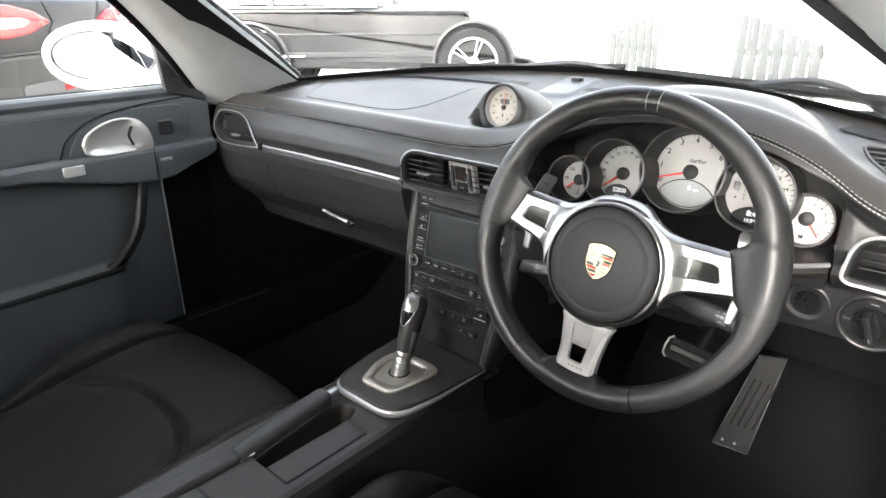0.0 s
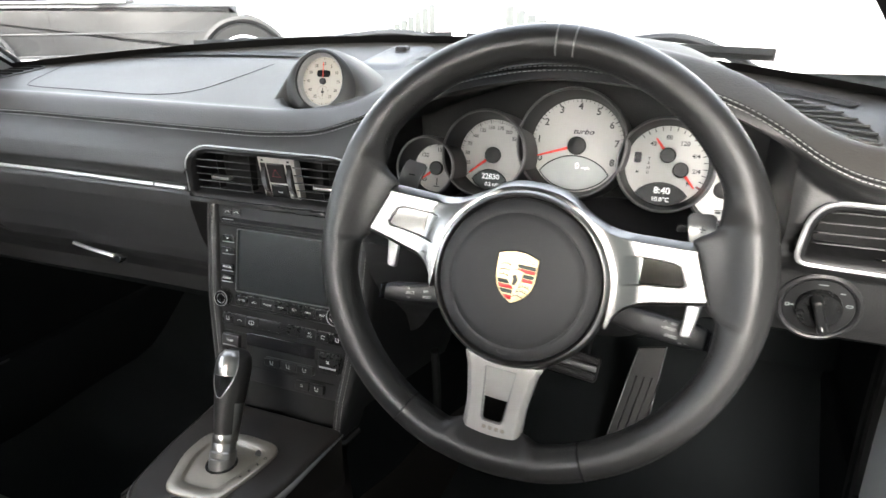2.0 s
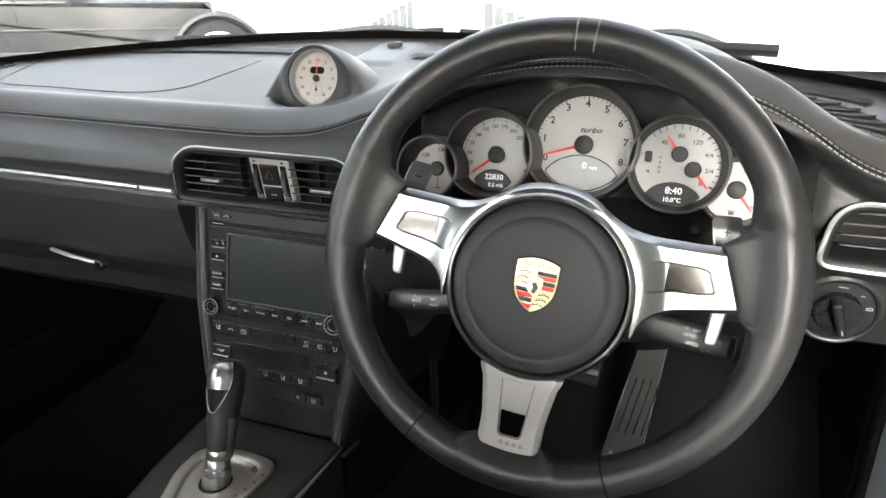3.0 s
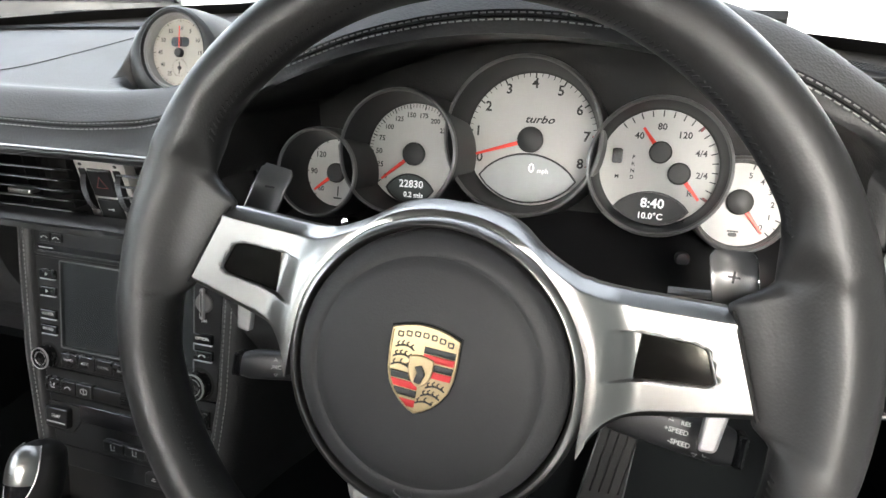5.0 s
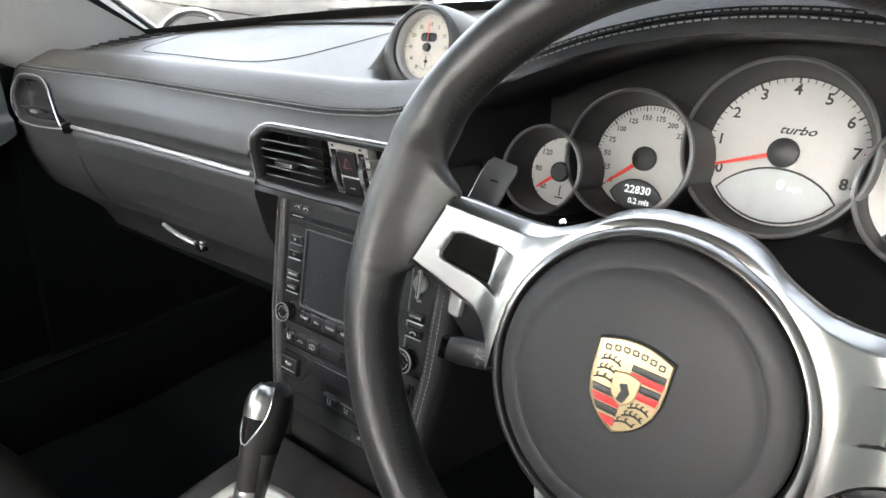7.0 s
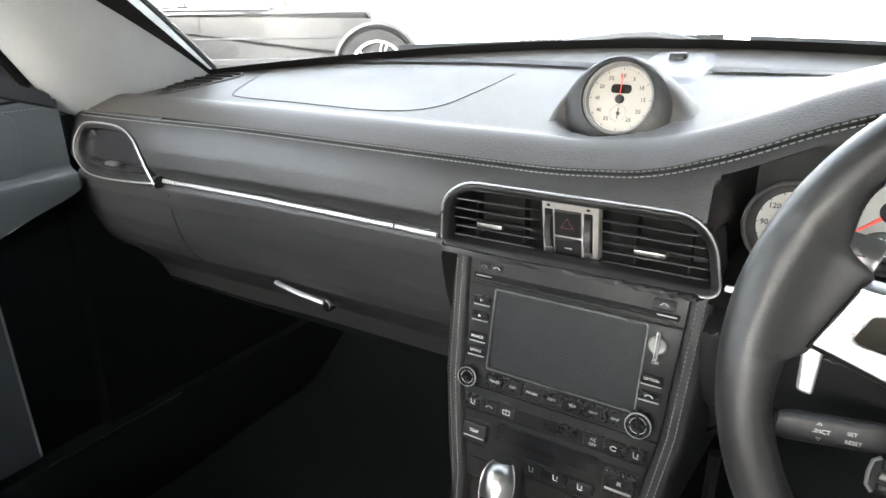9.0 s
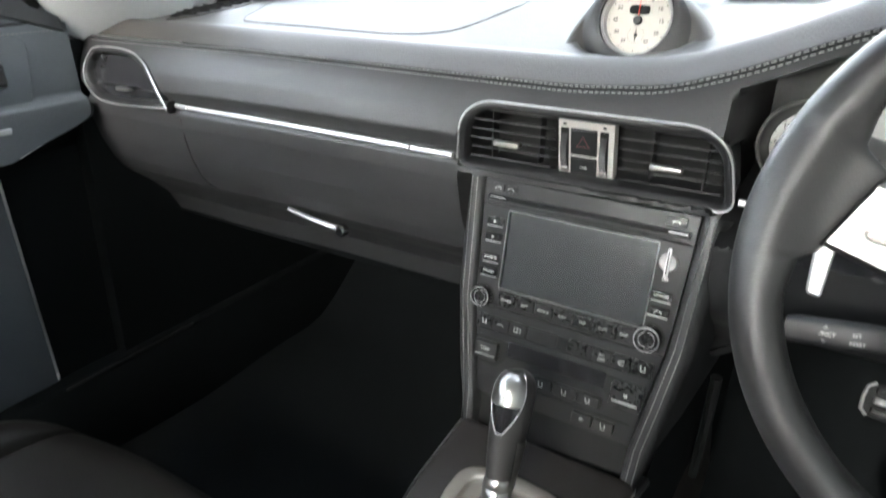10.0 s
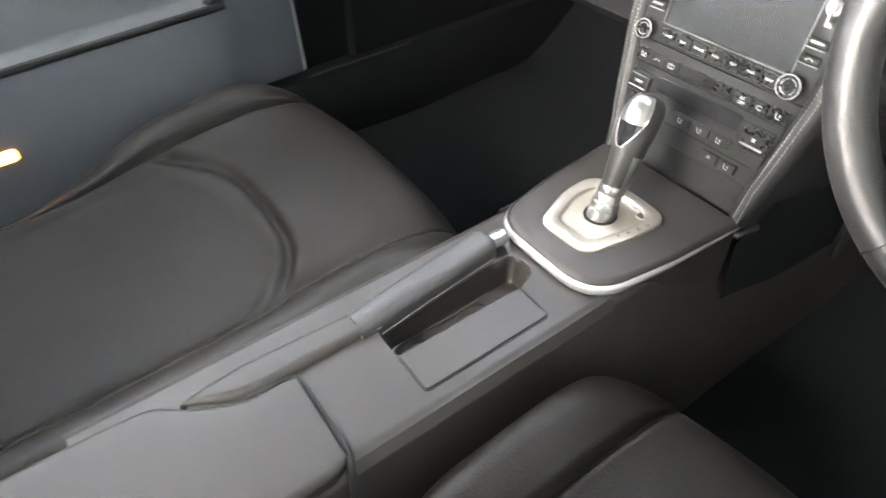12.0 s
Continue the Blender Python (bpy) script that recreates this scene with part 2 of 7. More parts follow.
DIAL_RING = material("dial_ring_coat", (0.20, 0.20, 0.20), 0.35, metal=0.6, grain=900, bump=0.05)
POD = material("dial_pod_plastic", (0.013, 0.0135, 0.0145), 0.30, grain=900, bump=0.1)
NEEDLE = material("red_needle", (0.80, 0.05, 0.03), 0.4, grain=300)
PRINT = material("black_print", (0.015, 0.015, 0.015), 0.5, grain=300)
PALE_PRINT = material("white_print", (0.45, 0.45, 0.44), 0.5, grain=300)
THREAD = material("grey_thread", (0.22, 0.22, 0.215), 0.7, grain=2000, bump=0.2)
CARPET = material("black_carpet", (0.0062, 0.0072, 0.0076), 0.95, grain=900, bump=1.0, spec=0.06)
DOOR_SKIN = material("door_leather", (0.078, 0.087, 0.095), 0.48, grain=520, bump=0.35, pebble=True)
PILLAR_CLOTH = material("pillar_lining", (0.42, 0.43, 0.43), 0.8, grain=1400, bump=0.4)
HEADLINER = material("roof_lining", (0.12, 0.12, 0.12), 0.9, grain=1400, bump=0.4)
RUBBER = material("black_rubber", (0.0065, 0.0065, 0.0065), 0.6, grain=300, bump=0.1, spec=0.25)
WHITE_PAINT = material("white_car_paint", (0.66, 0.66, 0.65), 0.25, grain=60, mottle=0.03, coat=0.8)
BLACK_PAINT = material("black_car_paint", (0.024, 0.024, 0.024), 0.22, grain=60, mottle=0.06, coat=0.25)
RENDERED = material("white_render", (0.80, 0.79, 0.76), 0.85, grain=60, bump=0.3, mottle=0.06)
CONCRETE = material("pale_concrete", (0.42, 0.41, 0.39), 0.85, grain=90, bump=0.4, mottle=0.14, stain=1.5)
SLAT_PAINT = material("pale_weathered_slat", (0.042, 0.047, 0.044), 0.7, grain=80, bump=0.3, mottle=0.2)
# Dark coat of the wall added to block light on the driver's side.
BLOCKER_PAINT = material("weathered_slat", (0.060, 0.068, 0.062), 0.7, grain=80, bump=0.3, mottle=0.2)
RED_GLASS = material("red_lamp_glass", (0.32, 0.012, 0.014), 0.25, grain=60, spec=0.3)
MIRROR = material("mirror_glass", (0.72, 0.72, 0.72), 0.02, metal=1.0, grain=40, mottle=0.01, wear=0.01)
LCD_DARK = material("dark_display", (0.012, 0.013, 0.014), 0.35, grain=200, spec=0.2)
# Pale base colour stands in for the glare on the rev counter display.
LCD_PALE = material("pale_display", (0.33, 0.35, 0.345), 0.30, metal=0.0, grain=200, wear=0.03, spec=0.4)
LIT = material("lit_digits", (0.7, 0.7, 0.7), 0.4, grain=300)
LIT.node_tree.nodes["Principled BSDF"].inputs["Emission Color"].default_value = (0.95, 1.0, 1.0, 1)
LIT.node_tree.nodes["Principled BSDF"].inputs["Emission Strength"].default_value = 0.16
LAMP = material("orange_lamp", (0.9, 0.35, 0.06), 0.3, grain=60)
LAMP.node_tree.nodes["Principled BSDF"].inputs["Emission Color"].default_value = (1.0, 0.36, 0.08, 1)
LAMP.node_tree.nodes["Principled BSDF"].inputs["Emission Strength"].default_value = 0.6
GLASS = clear_glass("window_glass", (0.97, 0.99, 0.985))

# ---- dashboard shape ----
EDGE_X = [-0.735, -0.42, -0.19, -0.016, 0.064, 0.126, 0.181, 0.24, 0.30, 0.35, 0.41, 0.46, 0.513, 0.545, 0.572, 0.62, 0.735]
EDGE_Z = [0.890, 0.890, 0.887, 0.885, 0.891, 0.912, 0.937, 0.957, 0.968, 0.970, 0.964, 0.953, 0.932, 0.910, 0.892, 0.880, 0.876]


def edge_z(x):
    """Height of the stitched front edge of the dashboard."""
    a = 0.0
    for k in (-0.02, -0.01, 0.0, 0.01, 0.02):
        a += float(np.interp(x + k, EDGE_X, EDGE_Z)) / 5
    return a


EDGE_Y = 0.02
CENTRE_VENT = rounded([(-0.126, 0.798, 0.012), (0.131, 0.799, 0.012), (0.121, 0.866, 0.045), (-0.114, 0.866, 0.036)], 8)
DRIVER_VENT = rounded([(0.554, 0.800, 0.012), (0.735, 0.794, 0.012), (0.742, 0.856, 0.014), (0.562, 0.857, 0.034)], 8)
SIDE_VENT = [(q.x, q.y) for q in curve_points([(-0.7165, 0.862, 0), (-0.7205, 0.842, 0), (-0.712, 0.824, 0), (-0.690, 0.8105, 0), (-0.655, 0.8070, 0), (-0.600, 0.8088, 0), (-0.5475, 0.8125, 0), (-0.5460, 0.8160, 0),
                                              (-0.574, 0.851, 0), (-0.595, 0.8665, 0), (-0.622, 0.8755, 0), (-0.660, 0.8780, 0), (-0.702, 0.8755, 0), (-0.7165, 0.862, 0)], 64)[:-1]]


def inside(outline, x, z):
    """Distance from a point to an outline, positive inside."""
    best, odd = 9.0, False
    n = len(outline)
    for i in range(n):
        (x0, z0), (x1, z1) = outline[i - 1], outline[i]
        dx, dz = x1 - x0, z1 - z0
        l2 = dx * dx + dz * dz
        t = 0 if l2 == 0 else min(1, max(0, ((x - x0) * dx + (z - z0) * dz) / l2))
        best = min(best, math.hypot(x - x0 - t * dx, z - z0 - t * dz))
        if (z0 > z) != (z1 > z) and x < x0 + (z - z0) / (z1 - z0) * dx:
            odd = not odd
    return best if odd else -best


def dash_top(x, y, well=False):
    d = y - EDGE_Y
    brow = edge_z(x) - 0.886
    k = smooth(0.42, 0.54, x)
    fade = 1 - smooth(0.08 - 0.07 * k, 0.34 - 0.20 * k, d)
    well = 0.022 * (1 - smooth(0.040, 0.058, math.hypot(x, 1.0 * (y - 0.140)))) if well else 0.0
    return -well + 0.894 + 0.15 * d - 0.008 * math.exp(-max(d, 0) / 0.012) + brow * fade + 0.007 * math.sin(math.pi * smooth(0, 0.062, d))


FACE_D = [0.0, 0.006, 0.016, 0.035, 0.055, 0.066, 0.071, 0.076, 0.082, 0.10, 0.14, 0.17, 0.19, 0.205, 0.22, 0.25, 0.30]
FACE_Y = [0.022, 0.0172, 0.0115, 0.003, -0.002, 0.004, 0.008, 0.008, 0.002, 0.001, 0.010, 0.022, 0.034, 0.050, 0.070, 0.100, 0.125]


def face_y(x, z, cuts=True):
    e = edge_z(x)
    d = 0.886 - z if z < 0.82 else 0.066 * (e - z) / max(0.02, e - 0.82)
    y = float(np.interp(d, FACE_D, FACE_Y))
    y += -0.008 * smooth(0.35, 0.6, -x)
    y += 0.040 * smooth(0.50, 0.56, x) * smooth(e - 0.004, e - 0.035, z)
    y += (0.066 - 0.040 * smooth(0.50, 0.56, x)) * smooth(0.40, 0.50, x) * smooth(0.806, 0.772, z)
    if cuts:
        if 0.11 < x < 0.57:
            m = smooth(0.116, 0.128, x) * (1 - smooth(0.528, 0.544, x)) * smooth(0.770, 0.784, z) * (1 - smooth(e - 0.026, e - 0.014, z))
            y += m * (0.16 - y)
        if abs(x) < 0.16 and z < 0.80:
            c = 0.1215 - 0.0060 * smooth(0.78, 0.65, z) - 0.0095 * smooth(0.65, 0.60, z)
            y += (0.10 - y) * (1 - smooth(c - 0.008, c, abs(x))) * (1 - smooth(0.788, 0.795, z))
        if abs(x) < 0.14 and 0.79 < z < 0.88:
            y += 0.075 * smooth(0.0018, 0.0060, inside(CENTRE_VENT, x, z))
        if abs(x) > 0.54 and 0.79 < z < 0.88:
            y += 0.075 * smooth(0.0018, 0.0060, inside(SIDE_VENT if x < 0 else DRIVER_VENT, x, z))
    return y


def wind_edge(x):
    """How far forward the dashboard reaches under the windscreen."""
    return 0.47 - 0.55 * x * x


# ---- the car's shell ----
floor = whole("floor", grid(lambda i, j: (-0.76 + 1.52 * i, -1.35 + 2.0 * j, 0.24 + 0.01 * noise.noise((i * 9, j * 9, 0)) + 0.16 * smooth(0.85, 1.0, j)), 40, 40),
              CARPET, "black carpet lining the car's footwells", "floor", kind="structure")
whole("wall_front", grid(lambda i, j: (-0.76 + 1.52 * i, 0.56 + 0.06 * math.sin(j * 3.1), 0.2 + 0.72 * j), 20, 10), CARPET,
                 "black carpeted bulkhead under the dashboard", "bulkhead", kind="structure")


def pillar_line(k, s):
    """Inner (k=0) and outer (k=1) edge of the windscreen pillar, from the dashboard to the roof."""
    a = curve_points([(0.705, 0.265, 0.892), (0.662, 0.19, 0.940), (0.590, 0.05, 1.025), (0.513, -0.10, 1.105), (0.432, -0.25, 1.19)], 30) if k == 0 else \
        curve_points([(0.780, 0.040, 0.835), (0.728, -0.03, 0.910), (0.66, -0.13, 1.02), (0.59, -0.235, 1.11), (0.52, -0.36, 1.20)], 30)
    return a[round(s * 30)]


def windscreen_pillar(side):
    def skin(i, j):
        a, b = pillar_line(0, i), pillar_line(1, i)
        bulge = 0.034 * math.sin(math.pi * j) ** 0.8
        p = a.lerp(b, j) + Vector((-0.75 * bulge, -0.45 * bulge, 0.0))
        return (side * p.x, p.y, p.z)
    g = grid(skin, 30, 14)
    back = grid(lambda i, j: (lambda a, b: (side * (a.lerp(b, j).x + 0.03), a.lerp(b, j).y + 0.02, a.lerp(b, j).z + 0.012))(pillar_line(0, i), pillar_line(1, i)), 30, 14)
    n, m = 31, 15
    k = len(g.v)
    g.add(back.v, back.f)
    for i in range(30):
        for j in (0, 14):
            g.f.append((i * m + j, (i + 1) * m + j, k + (i + 1) * m + j, k + i * m + j))
    pil = thing("windscreen_pillar", (side * 0.72, 0.1, 0.92), "pale grey cloth-lined windscreen pillar rising from the dashboard end", "pillar", kind="structure")
    part("lining", g, PILLAR_CLOTH, pil)
    part("seal", tube([(side * (pillar_line(0, s / 20).x + 0.008), pillar_line(0, s / 20).y + 0.010, pillar_line(0, s / 20).z) for s in range(21)], 0.006, 8), RUBBER, pil, "black rubber glass seal")
    part("door_seal", tube([(side * (pillar_line(1, s / 20).x + 0.01), pillar_line(1, s / 20).y - 0.004, pillar_line(1, s / 20).z) for s in range(21)], 0.008, 8), RUBBER, pil, "black rubber door seal")


windscreen_pillar(-1)
windscreen_pillar(1)


def screen_point(i, j):
    """The windscreen: i across, j from the base to the roof."""
    half = 0.695 - 0.25 * j
    x = half * (2 * i - 1)
    y0 = wind_edge(x / half * 0.70)
    z0 = 0.889 + 0.15 * (y0 - 0.02) + 0.001
    return Vector((x, y0 - 0.46 * j - 0.0 * x, z0 + 0.25 * j + 0.02 * j * (1 - (x / half) ** 2)))


g = grid(screen_point, 30, 20)
front = Geo()
front.add(g.v, g.f)
k = len(front.v)
front.add([(p[0], p[1] + 0.002, p[2] + 0.0045) for p in g.v], g.f)
m = 21
for i in range(30):
    for j in (0, 20):
        front.f.append((i * m + j, (i + 1) * m + j, k + (i + 1) * m + j, k + i * m + j))
for j in range(20):
    for i in (0, 30):
        front.f.append((i * m + j, i * m + j + 1, k + i * m + j + 1, k + i * m + j))
windscreen = whole("window_1", front, GLASS, "clear curved laminated windscreen glass", "windscreen", kind="structure")
windscreen.visible_shadow = False

border = whole("windscreen_border", grid(lambda i, j: screen_point(i, 0.002 + 0.060 * j) + Vector((0, -0.0035, -0.002)), 60, 4).join(
    grid(lambda i, j: screen_point(-0.02 + 0.036 * i, j) + Vector((0, -0.0035, -0.002)), 3, 30)).join(grid(lambda i, j: screen_point(1.02 - 0.036 * i, j) + Vector((0, -0.0035, -0.002)), 3, 30)),
    RUBBER, "black printed border round the windscreen glass", "windscreen border", kind="structure")

roof_top = thing("ceiling", (0, -0.6, 1.25), "dark grey fabric roof lining of the car", "ceiling", kind="structure")
part("lining", grid(lambda i, j: (0.62 * (2 * i - 1), -0.02 - 1.25 * j - 0.1 * (2 * i - 1) ** 2, 1.222 + 0.045 * (1 - (2 * i - 1) ** 4) + 0.02 * math.sin(3.1 * j) - 0.04 * j * j), 24, 30), HEADLINER, roof_top)
part("roof_skin", grid(lambda i, j: (0.64 * (2 * i - 1), 0.0 - 1.30 * j - 0.1 * (2 * i - 1) ** 2, 1.25 + 0.045 * (1 - (2 * i - 1) ** 4) + 0.02 * math.sin(3.1 * j) - 0.04 * j * j), 24, 30), WHITE_PAINT, roof_top, "white painted roof")
rear = thing("wall_rear", (0, -1.25, 0.24), "dark trimmed rear bulkhead with a rear window", "bulkhead", kind="structure")
part("bulkhead", grid(lambda i, j: (0.74 * (2 * i - 1), -1.22 - 0.12 * j, 0.22 + 0.70 * j), 10, 8), CARPET, rear)
part("parcel_shelf", slab(rrect(0, -1.42, 1.44, 0.30, 0.04), 0.90, 0.93, 0.008), CARPET, rear)
part("window_surround", frame_of(rrect(0, 0, 1.30, 0.50, 0.02), rrect(0, 0, 1.04, 0.42, 0.08), -0.02, 0.02, 0.004), HEADLINER, rear, m=tilted((0, -1.42, 1.07), -55))
rear_glass = whole("window_3", slab(rrect(0, 0, 1.04, 0.42, 0.08), 0, 0.004), GLASS, "raked rear window glass", "rear window", kind="structure", m=tilted((0, -1.42, 1.07), -55))
rear_glass.visible_shadow = False
for side in (-1, 1):
    quarter = thing("wall_side_" + ("left" if side < 0 else "right"), (side * 0.74, -1.1, 0.24), "white body side with dark trim behind the door", "body side", kind="structure")
    part("trim_panel", slab(rounded([(-1.55, 0.22, 0.02), (-0.98, 0.22, 0.02), (-0.96, 0.92, 0.05), (-1.55, 0.92, 0.02)]), 0, 0.02, 0.005), CARPET, quarter,
         m=Matrix(((0, 0, -side, side * 0.75), (1, 0, 0, 0), (0, 1, 0, 0), (0, 0, 0, 1))))
    part("body_panel", slab(rounded([(-1.60, 0.20, 0.02), (-0.96, 0.20, 0.02), (-0.94, 0.92, 0.05), (-1.60, 0.92, 0.02)]), 0, 0.02, 0.005), WHITE_PAINT, quarter,
         m=Matrix(((0, 0, side, side * 0.775), (1, 0, 0, 0), (0, 1, 0, 0), (0, 0, 0, 1))))
    part("door_pillar", tube([(side * 0.745, -0.98, 0.25), (side * 0.74, -0.99, 0.9), (side * 0.66, -1.05, 1.08), (side * 0.60, -1.08, 1.22)], 0.035, 10), PLASTIC, quarter)
    # Out of view; added to cut the light from behind.
    part("quarter_lining", grid(lambda i, j: (side * (0.748 - 0.05 * j), -1.25 - 0.06 * j - (0.35 - 0.05 * j) * i, 0.90 + 0.30 * j - 0.10 * i * j), 12, 10), HEADLINER, quarter, "unseen grey quarter lining added to cut light from behind")
    part("roof_rail", tube(curve_points([(side * 0.50, -0.31, 1.205), (side * 0.585, -0.6, 1.235), (side * 0.60, -1.1, 1.22)], 20), 0.022, 8), PLASTIC, quarter)

for side in (-1, 1):
    whole("wall_kick_" + ("left" if side < 0 else "right"), slab(rounded([(-0.05, 0.16, 0.01), (0.64, 0.16, 0.01), (0.64, 0.70, 0.02), (0.20, 0.885, 0.02), (-0.015, 0.885, 0.01)], 4), 0, 0.03, 0.004), CARPET,
          "black carpeted footwell side panel", "side panel", kind="structure", m=Matrix(((0, 0, side, side * 0.737), (1, 0, 0, 0), (0, 1, 0, 0), (0, 0, 0, 1))))

# sills under the doors, and the scuttle ahead of the windscreen
for side in (-1, 1):
    sill = thing("door_sill", (side * 0.75, -0.4, 0.24), "white door sill with a thin bright kick strip", "sill", kind="structure")
    part("body", slab(rrect(side * 0.790, -0.45, 0.06, 1.12, 0.02), 0.18, 0.375, 0.02), WHITE_PAINT, sill)
    part("inner_trim", slab(rrect(side * 0.738, -0.20, 0.045, 1.62, 0.015), 0.20, 0.392, 0.01), CARPET, sill, "black inner sill trim")
    part("kick_strip", slab(rrect(side * 0.718, -0.68, 0.007, 0.34, 0.001), 0.389, 0.3935, 0.0005), BRUSHED, sill, "bright aluminium sill strip")
    # Front strip gets a near-black coat in place of the footwell's shade.
    part("kick_strip", slab(rrect(side * 0.7172, -0.035, 0.0030, 0.23, 0.001), 0.3895, 0.3930, 0.0005), VENT_BAND, sill, "thin kick strip, coloured near-black for the footwell's shade")
bonnet = thing("bonnet", (0, 0.9, 0.7), "white front lid with black scuttle below the windscreen", "bonnet", kind="structure")
part("lid", grid(lambda i, j: (0.78 * (2 * i - 1), 0.62 - 0.4 * (0.7 * (2 * i - 1)) ** 2 + 1.0 * j, 0.90 - 0.16 * j - 0.10 * j * j - 0.05 * abs(2 * i - 1) ** 3 + 0.03 * smooth(0.6, 0.9, abs(2 * i - 1)) * (1 - j)), 40, 30), WHITE_PAINT, bonnet, "white painted front lid")
part("scuttle", grid(lambda i, j: (lambda x: (x, wind_edge(x * 0.96) + 0.005 + 0.15 * j, 0.955 - 0.55 * 0.15 * x * x - 0.02 - 0.05 * j))(0.74 * (2 * i - 1)), 40, 6), RUBBER, bonnet, "black plastic scuttle panel")


def wiper(a, b, c):
    w = thing("windscreen_wiper", a, "black windscreen wiper resting at the foot of the glass", "wiper", "windscreen wipers")
    part("arm", tube(curve_points([a, ((a[0] + b[0]) / 2, (a[1] + b[1]) / 2, max(a[2], b[2]) + 0.012), b], 12), 0.007, 8), PLASTIC, w)
    part("blade", tube(curve_points([c, b, (2 * b[0] - c[0], 2 * b[1] - c[1], 2 * b[2] - c[2])], 16), 0.006, 6, flat=1.6), RUBBER, w)


wiper((0.10, 0.55, 0.930), (-0.22, 0.478, 0.962), (-0.46, 0.415, 0.955))
wiper((0.55, 0.42, 0.92), (0.30, 0.462, 0.962), (0.06, 0.515, 0.968))

# ---- dashboard ----
dash = thing("dashboard", (0, 0.2, 0.6), "black leather-covered dashboard with stitched edge and silver trim strip", "dashboard")
XS = 0.735
part("top_pad", grid(lambda i, j: (lambda x, y: (x, y, dash_top(x, y, True)))(XS * (2 * i - 1), EDGE_Y + (wind_edge(XS * (2 * i - 1) * 0.955) - EDGE_Y) * j ** 1.7), 220, 46), DASH_SKIN_LIT, dash, "grained dashboard top, toned paler for windscreen light", sharp=60)


def front_skin(i, j):
    x = XS * (2 * i - 1)
    e = edge_z(x)
    z = e - (e - 0.60 - 0.078 * smooth(0.12, 0.20, x) - 0.022 * smooth(0.36, 0.50, x)) * j
    return (x, face_y(x, z), z)


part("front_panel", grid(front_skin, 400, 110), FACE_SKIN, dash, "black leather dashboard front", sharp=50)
part("under_panel", grid(lambda i, j: (XS * (2 * i - 1), 0.10 + 0.45 * j, 0.602 - 0.03 * math.sin(3 * j) + 0.095 * smooth(0.10, 0.22, XS * (2 * i - 1))), 40, 8), CARPET, dash)


def on_top(pts, lift=0.0006):
    return [(p[0], p[1], dash_top(p[0], p[1]) + lift) for p in pts]


def groove(name, pts, r, mat=DARK):
    part(name, tube(on_top(pts), r, 6, flat=0.5), mat, dash)


# seam of the airbag lid, demister slots and louvres
seam = \
    curve_points([(-0.185, 0.285, 0), (-0.19, 0.20, 0), (-0.205, 0.125, 0), (-0.26, 0.096, 0), (-0.38, 0.095, 0), (-0.49, 0.098, 0), (-0.525, 0.115, 0), (-0.555, 0.17, 0), (-0.59, 0.245, 0)], 70)
groove("airbag_seam", [(p.x, p.y) for p in seam], 0.0008)


def strip_on_top(a, b, w0, w1, lift, n=30, bow=0.0):
    """A thin plate on the dashboard top between two points, w0 and w1 wide at its ends."""
    a, b = Vector(a), Vector(b)
    t = (b - a).normalized()
    s = Vector((-t.y, t.x))

    def f(i, j):
        p = a.lerp(b, i) + s * ((w0 + (w1 - w0) * i) * (j - 0.5) + bow * 4 * i * (1 - i))
        return (p.x, p.y, dash_top(p.x, p.y) + lift)
    return grid(f, n, 2)


part("demister_slot", strip_on_top((-0.53, 0.302), (-0.085, 0.332), 0.022, 0.024, 0.0035, bow=0.02), DARK, dash, "black demister slot")
part("demister_slot", strip_on_top((0.045, 0.332), (0.46, 0.262), 0.024, 0.022, 0.0035, bow=0.016), DARK, dash, "black demister slot")


def top_vent(loop, count, label):
    """A leaf-shaped demister vent let into the dashboard top, with slats across it."""
    o = [(p.x, p.y) for p in curve_points([(*q, 0) for q in loop + loop[:1]], 72)[:-1]]
    cx, cy = sum(p[0] for p in o) / 72, sum(p[1] for p in o) / 72

    def well(i, j):
        p = o[round(i * 72) % 72]
        x, y = cx + (p[0] - cx) * j, cy + (p[1] - cy) * j
        return (x, y, dash_top(x, y) + 0.0012)
    v = part("side_demister", grid(well, 72, 8, close_u=True), DARK, dash, label)
    part("vent_lip", tube(on_top(o, 0.0008), 0.0022, 8, closed=True, flat=0.8), DASH_SKIN_LIT, v)
    y0, y1 = min(p[1] for p in o), max(p[1] for p in o)
    for k in range(count):
        y = y0 + (y1 - y0) * (k + 0.7) / (count + 0.4)
        xs = [x for x in np.linspace(cx - 0.09, cx + 0.09, 240) if inside(o, x, y) > 0.0012]
        if len(xs) > 3:
            part("louvre", tube(on_top([(x, y + 0.10 * (x - xs[0])) for x in np.linspace(xs[0], xs[-1], 8)], 0.0030), 0.0011, 6, flat=1.6), SLAT, v)


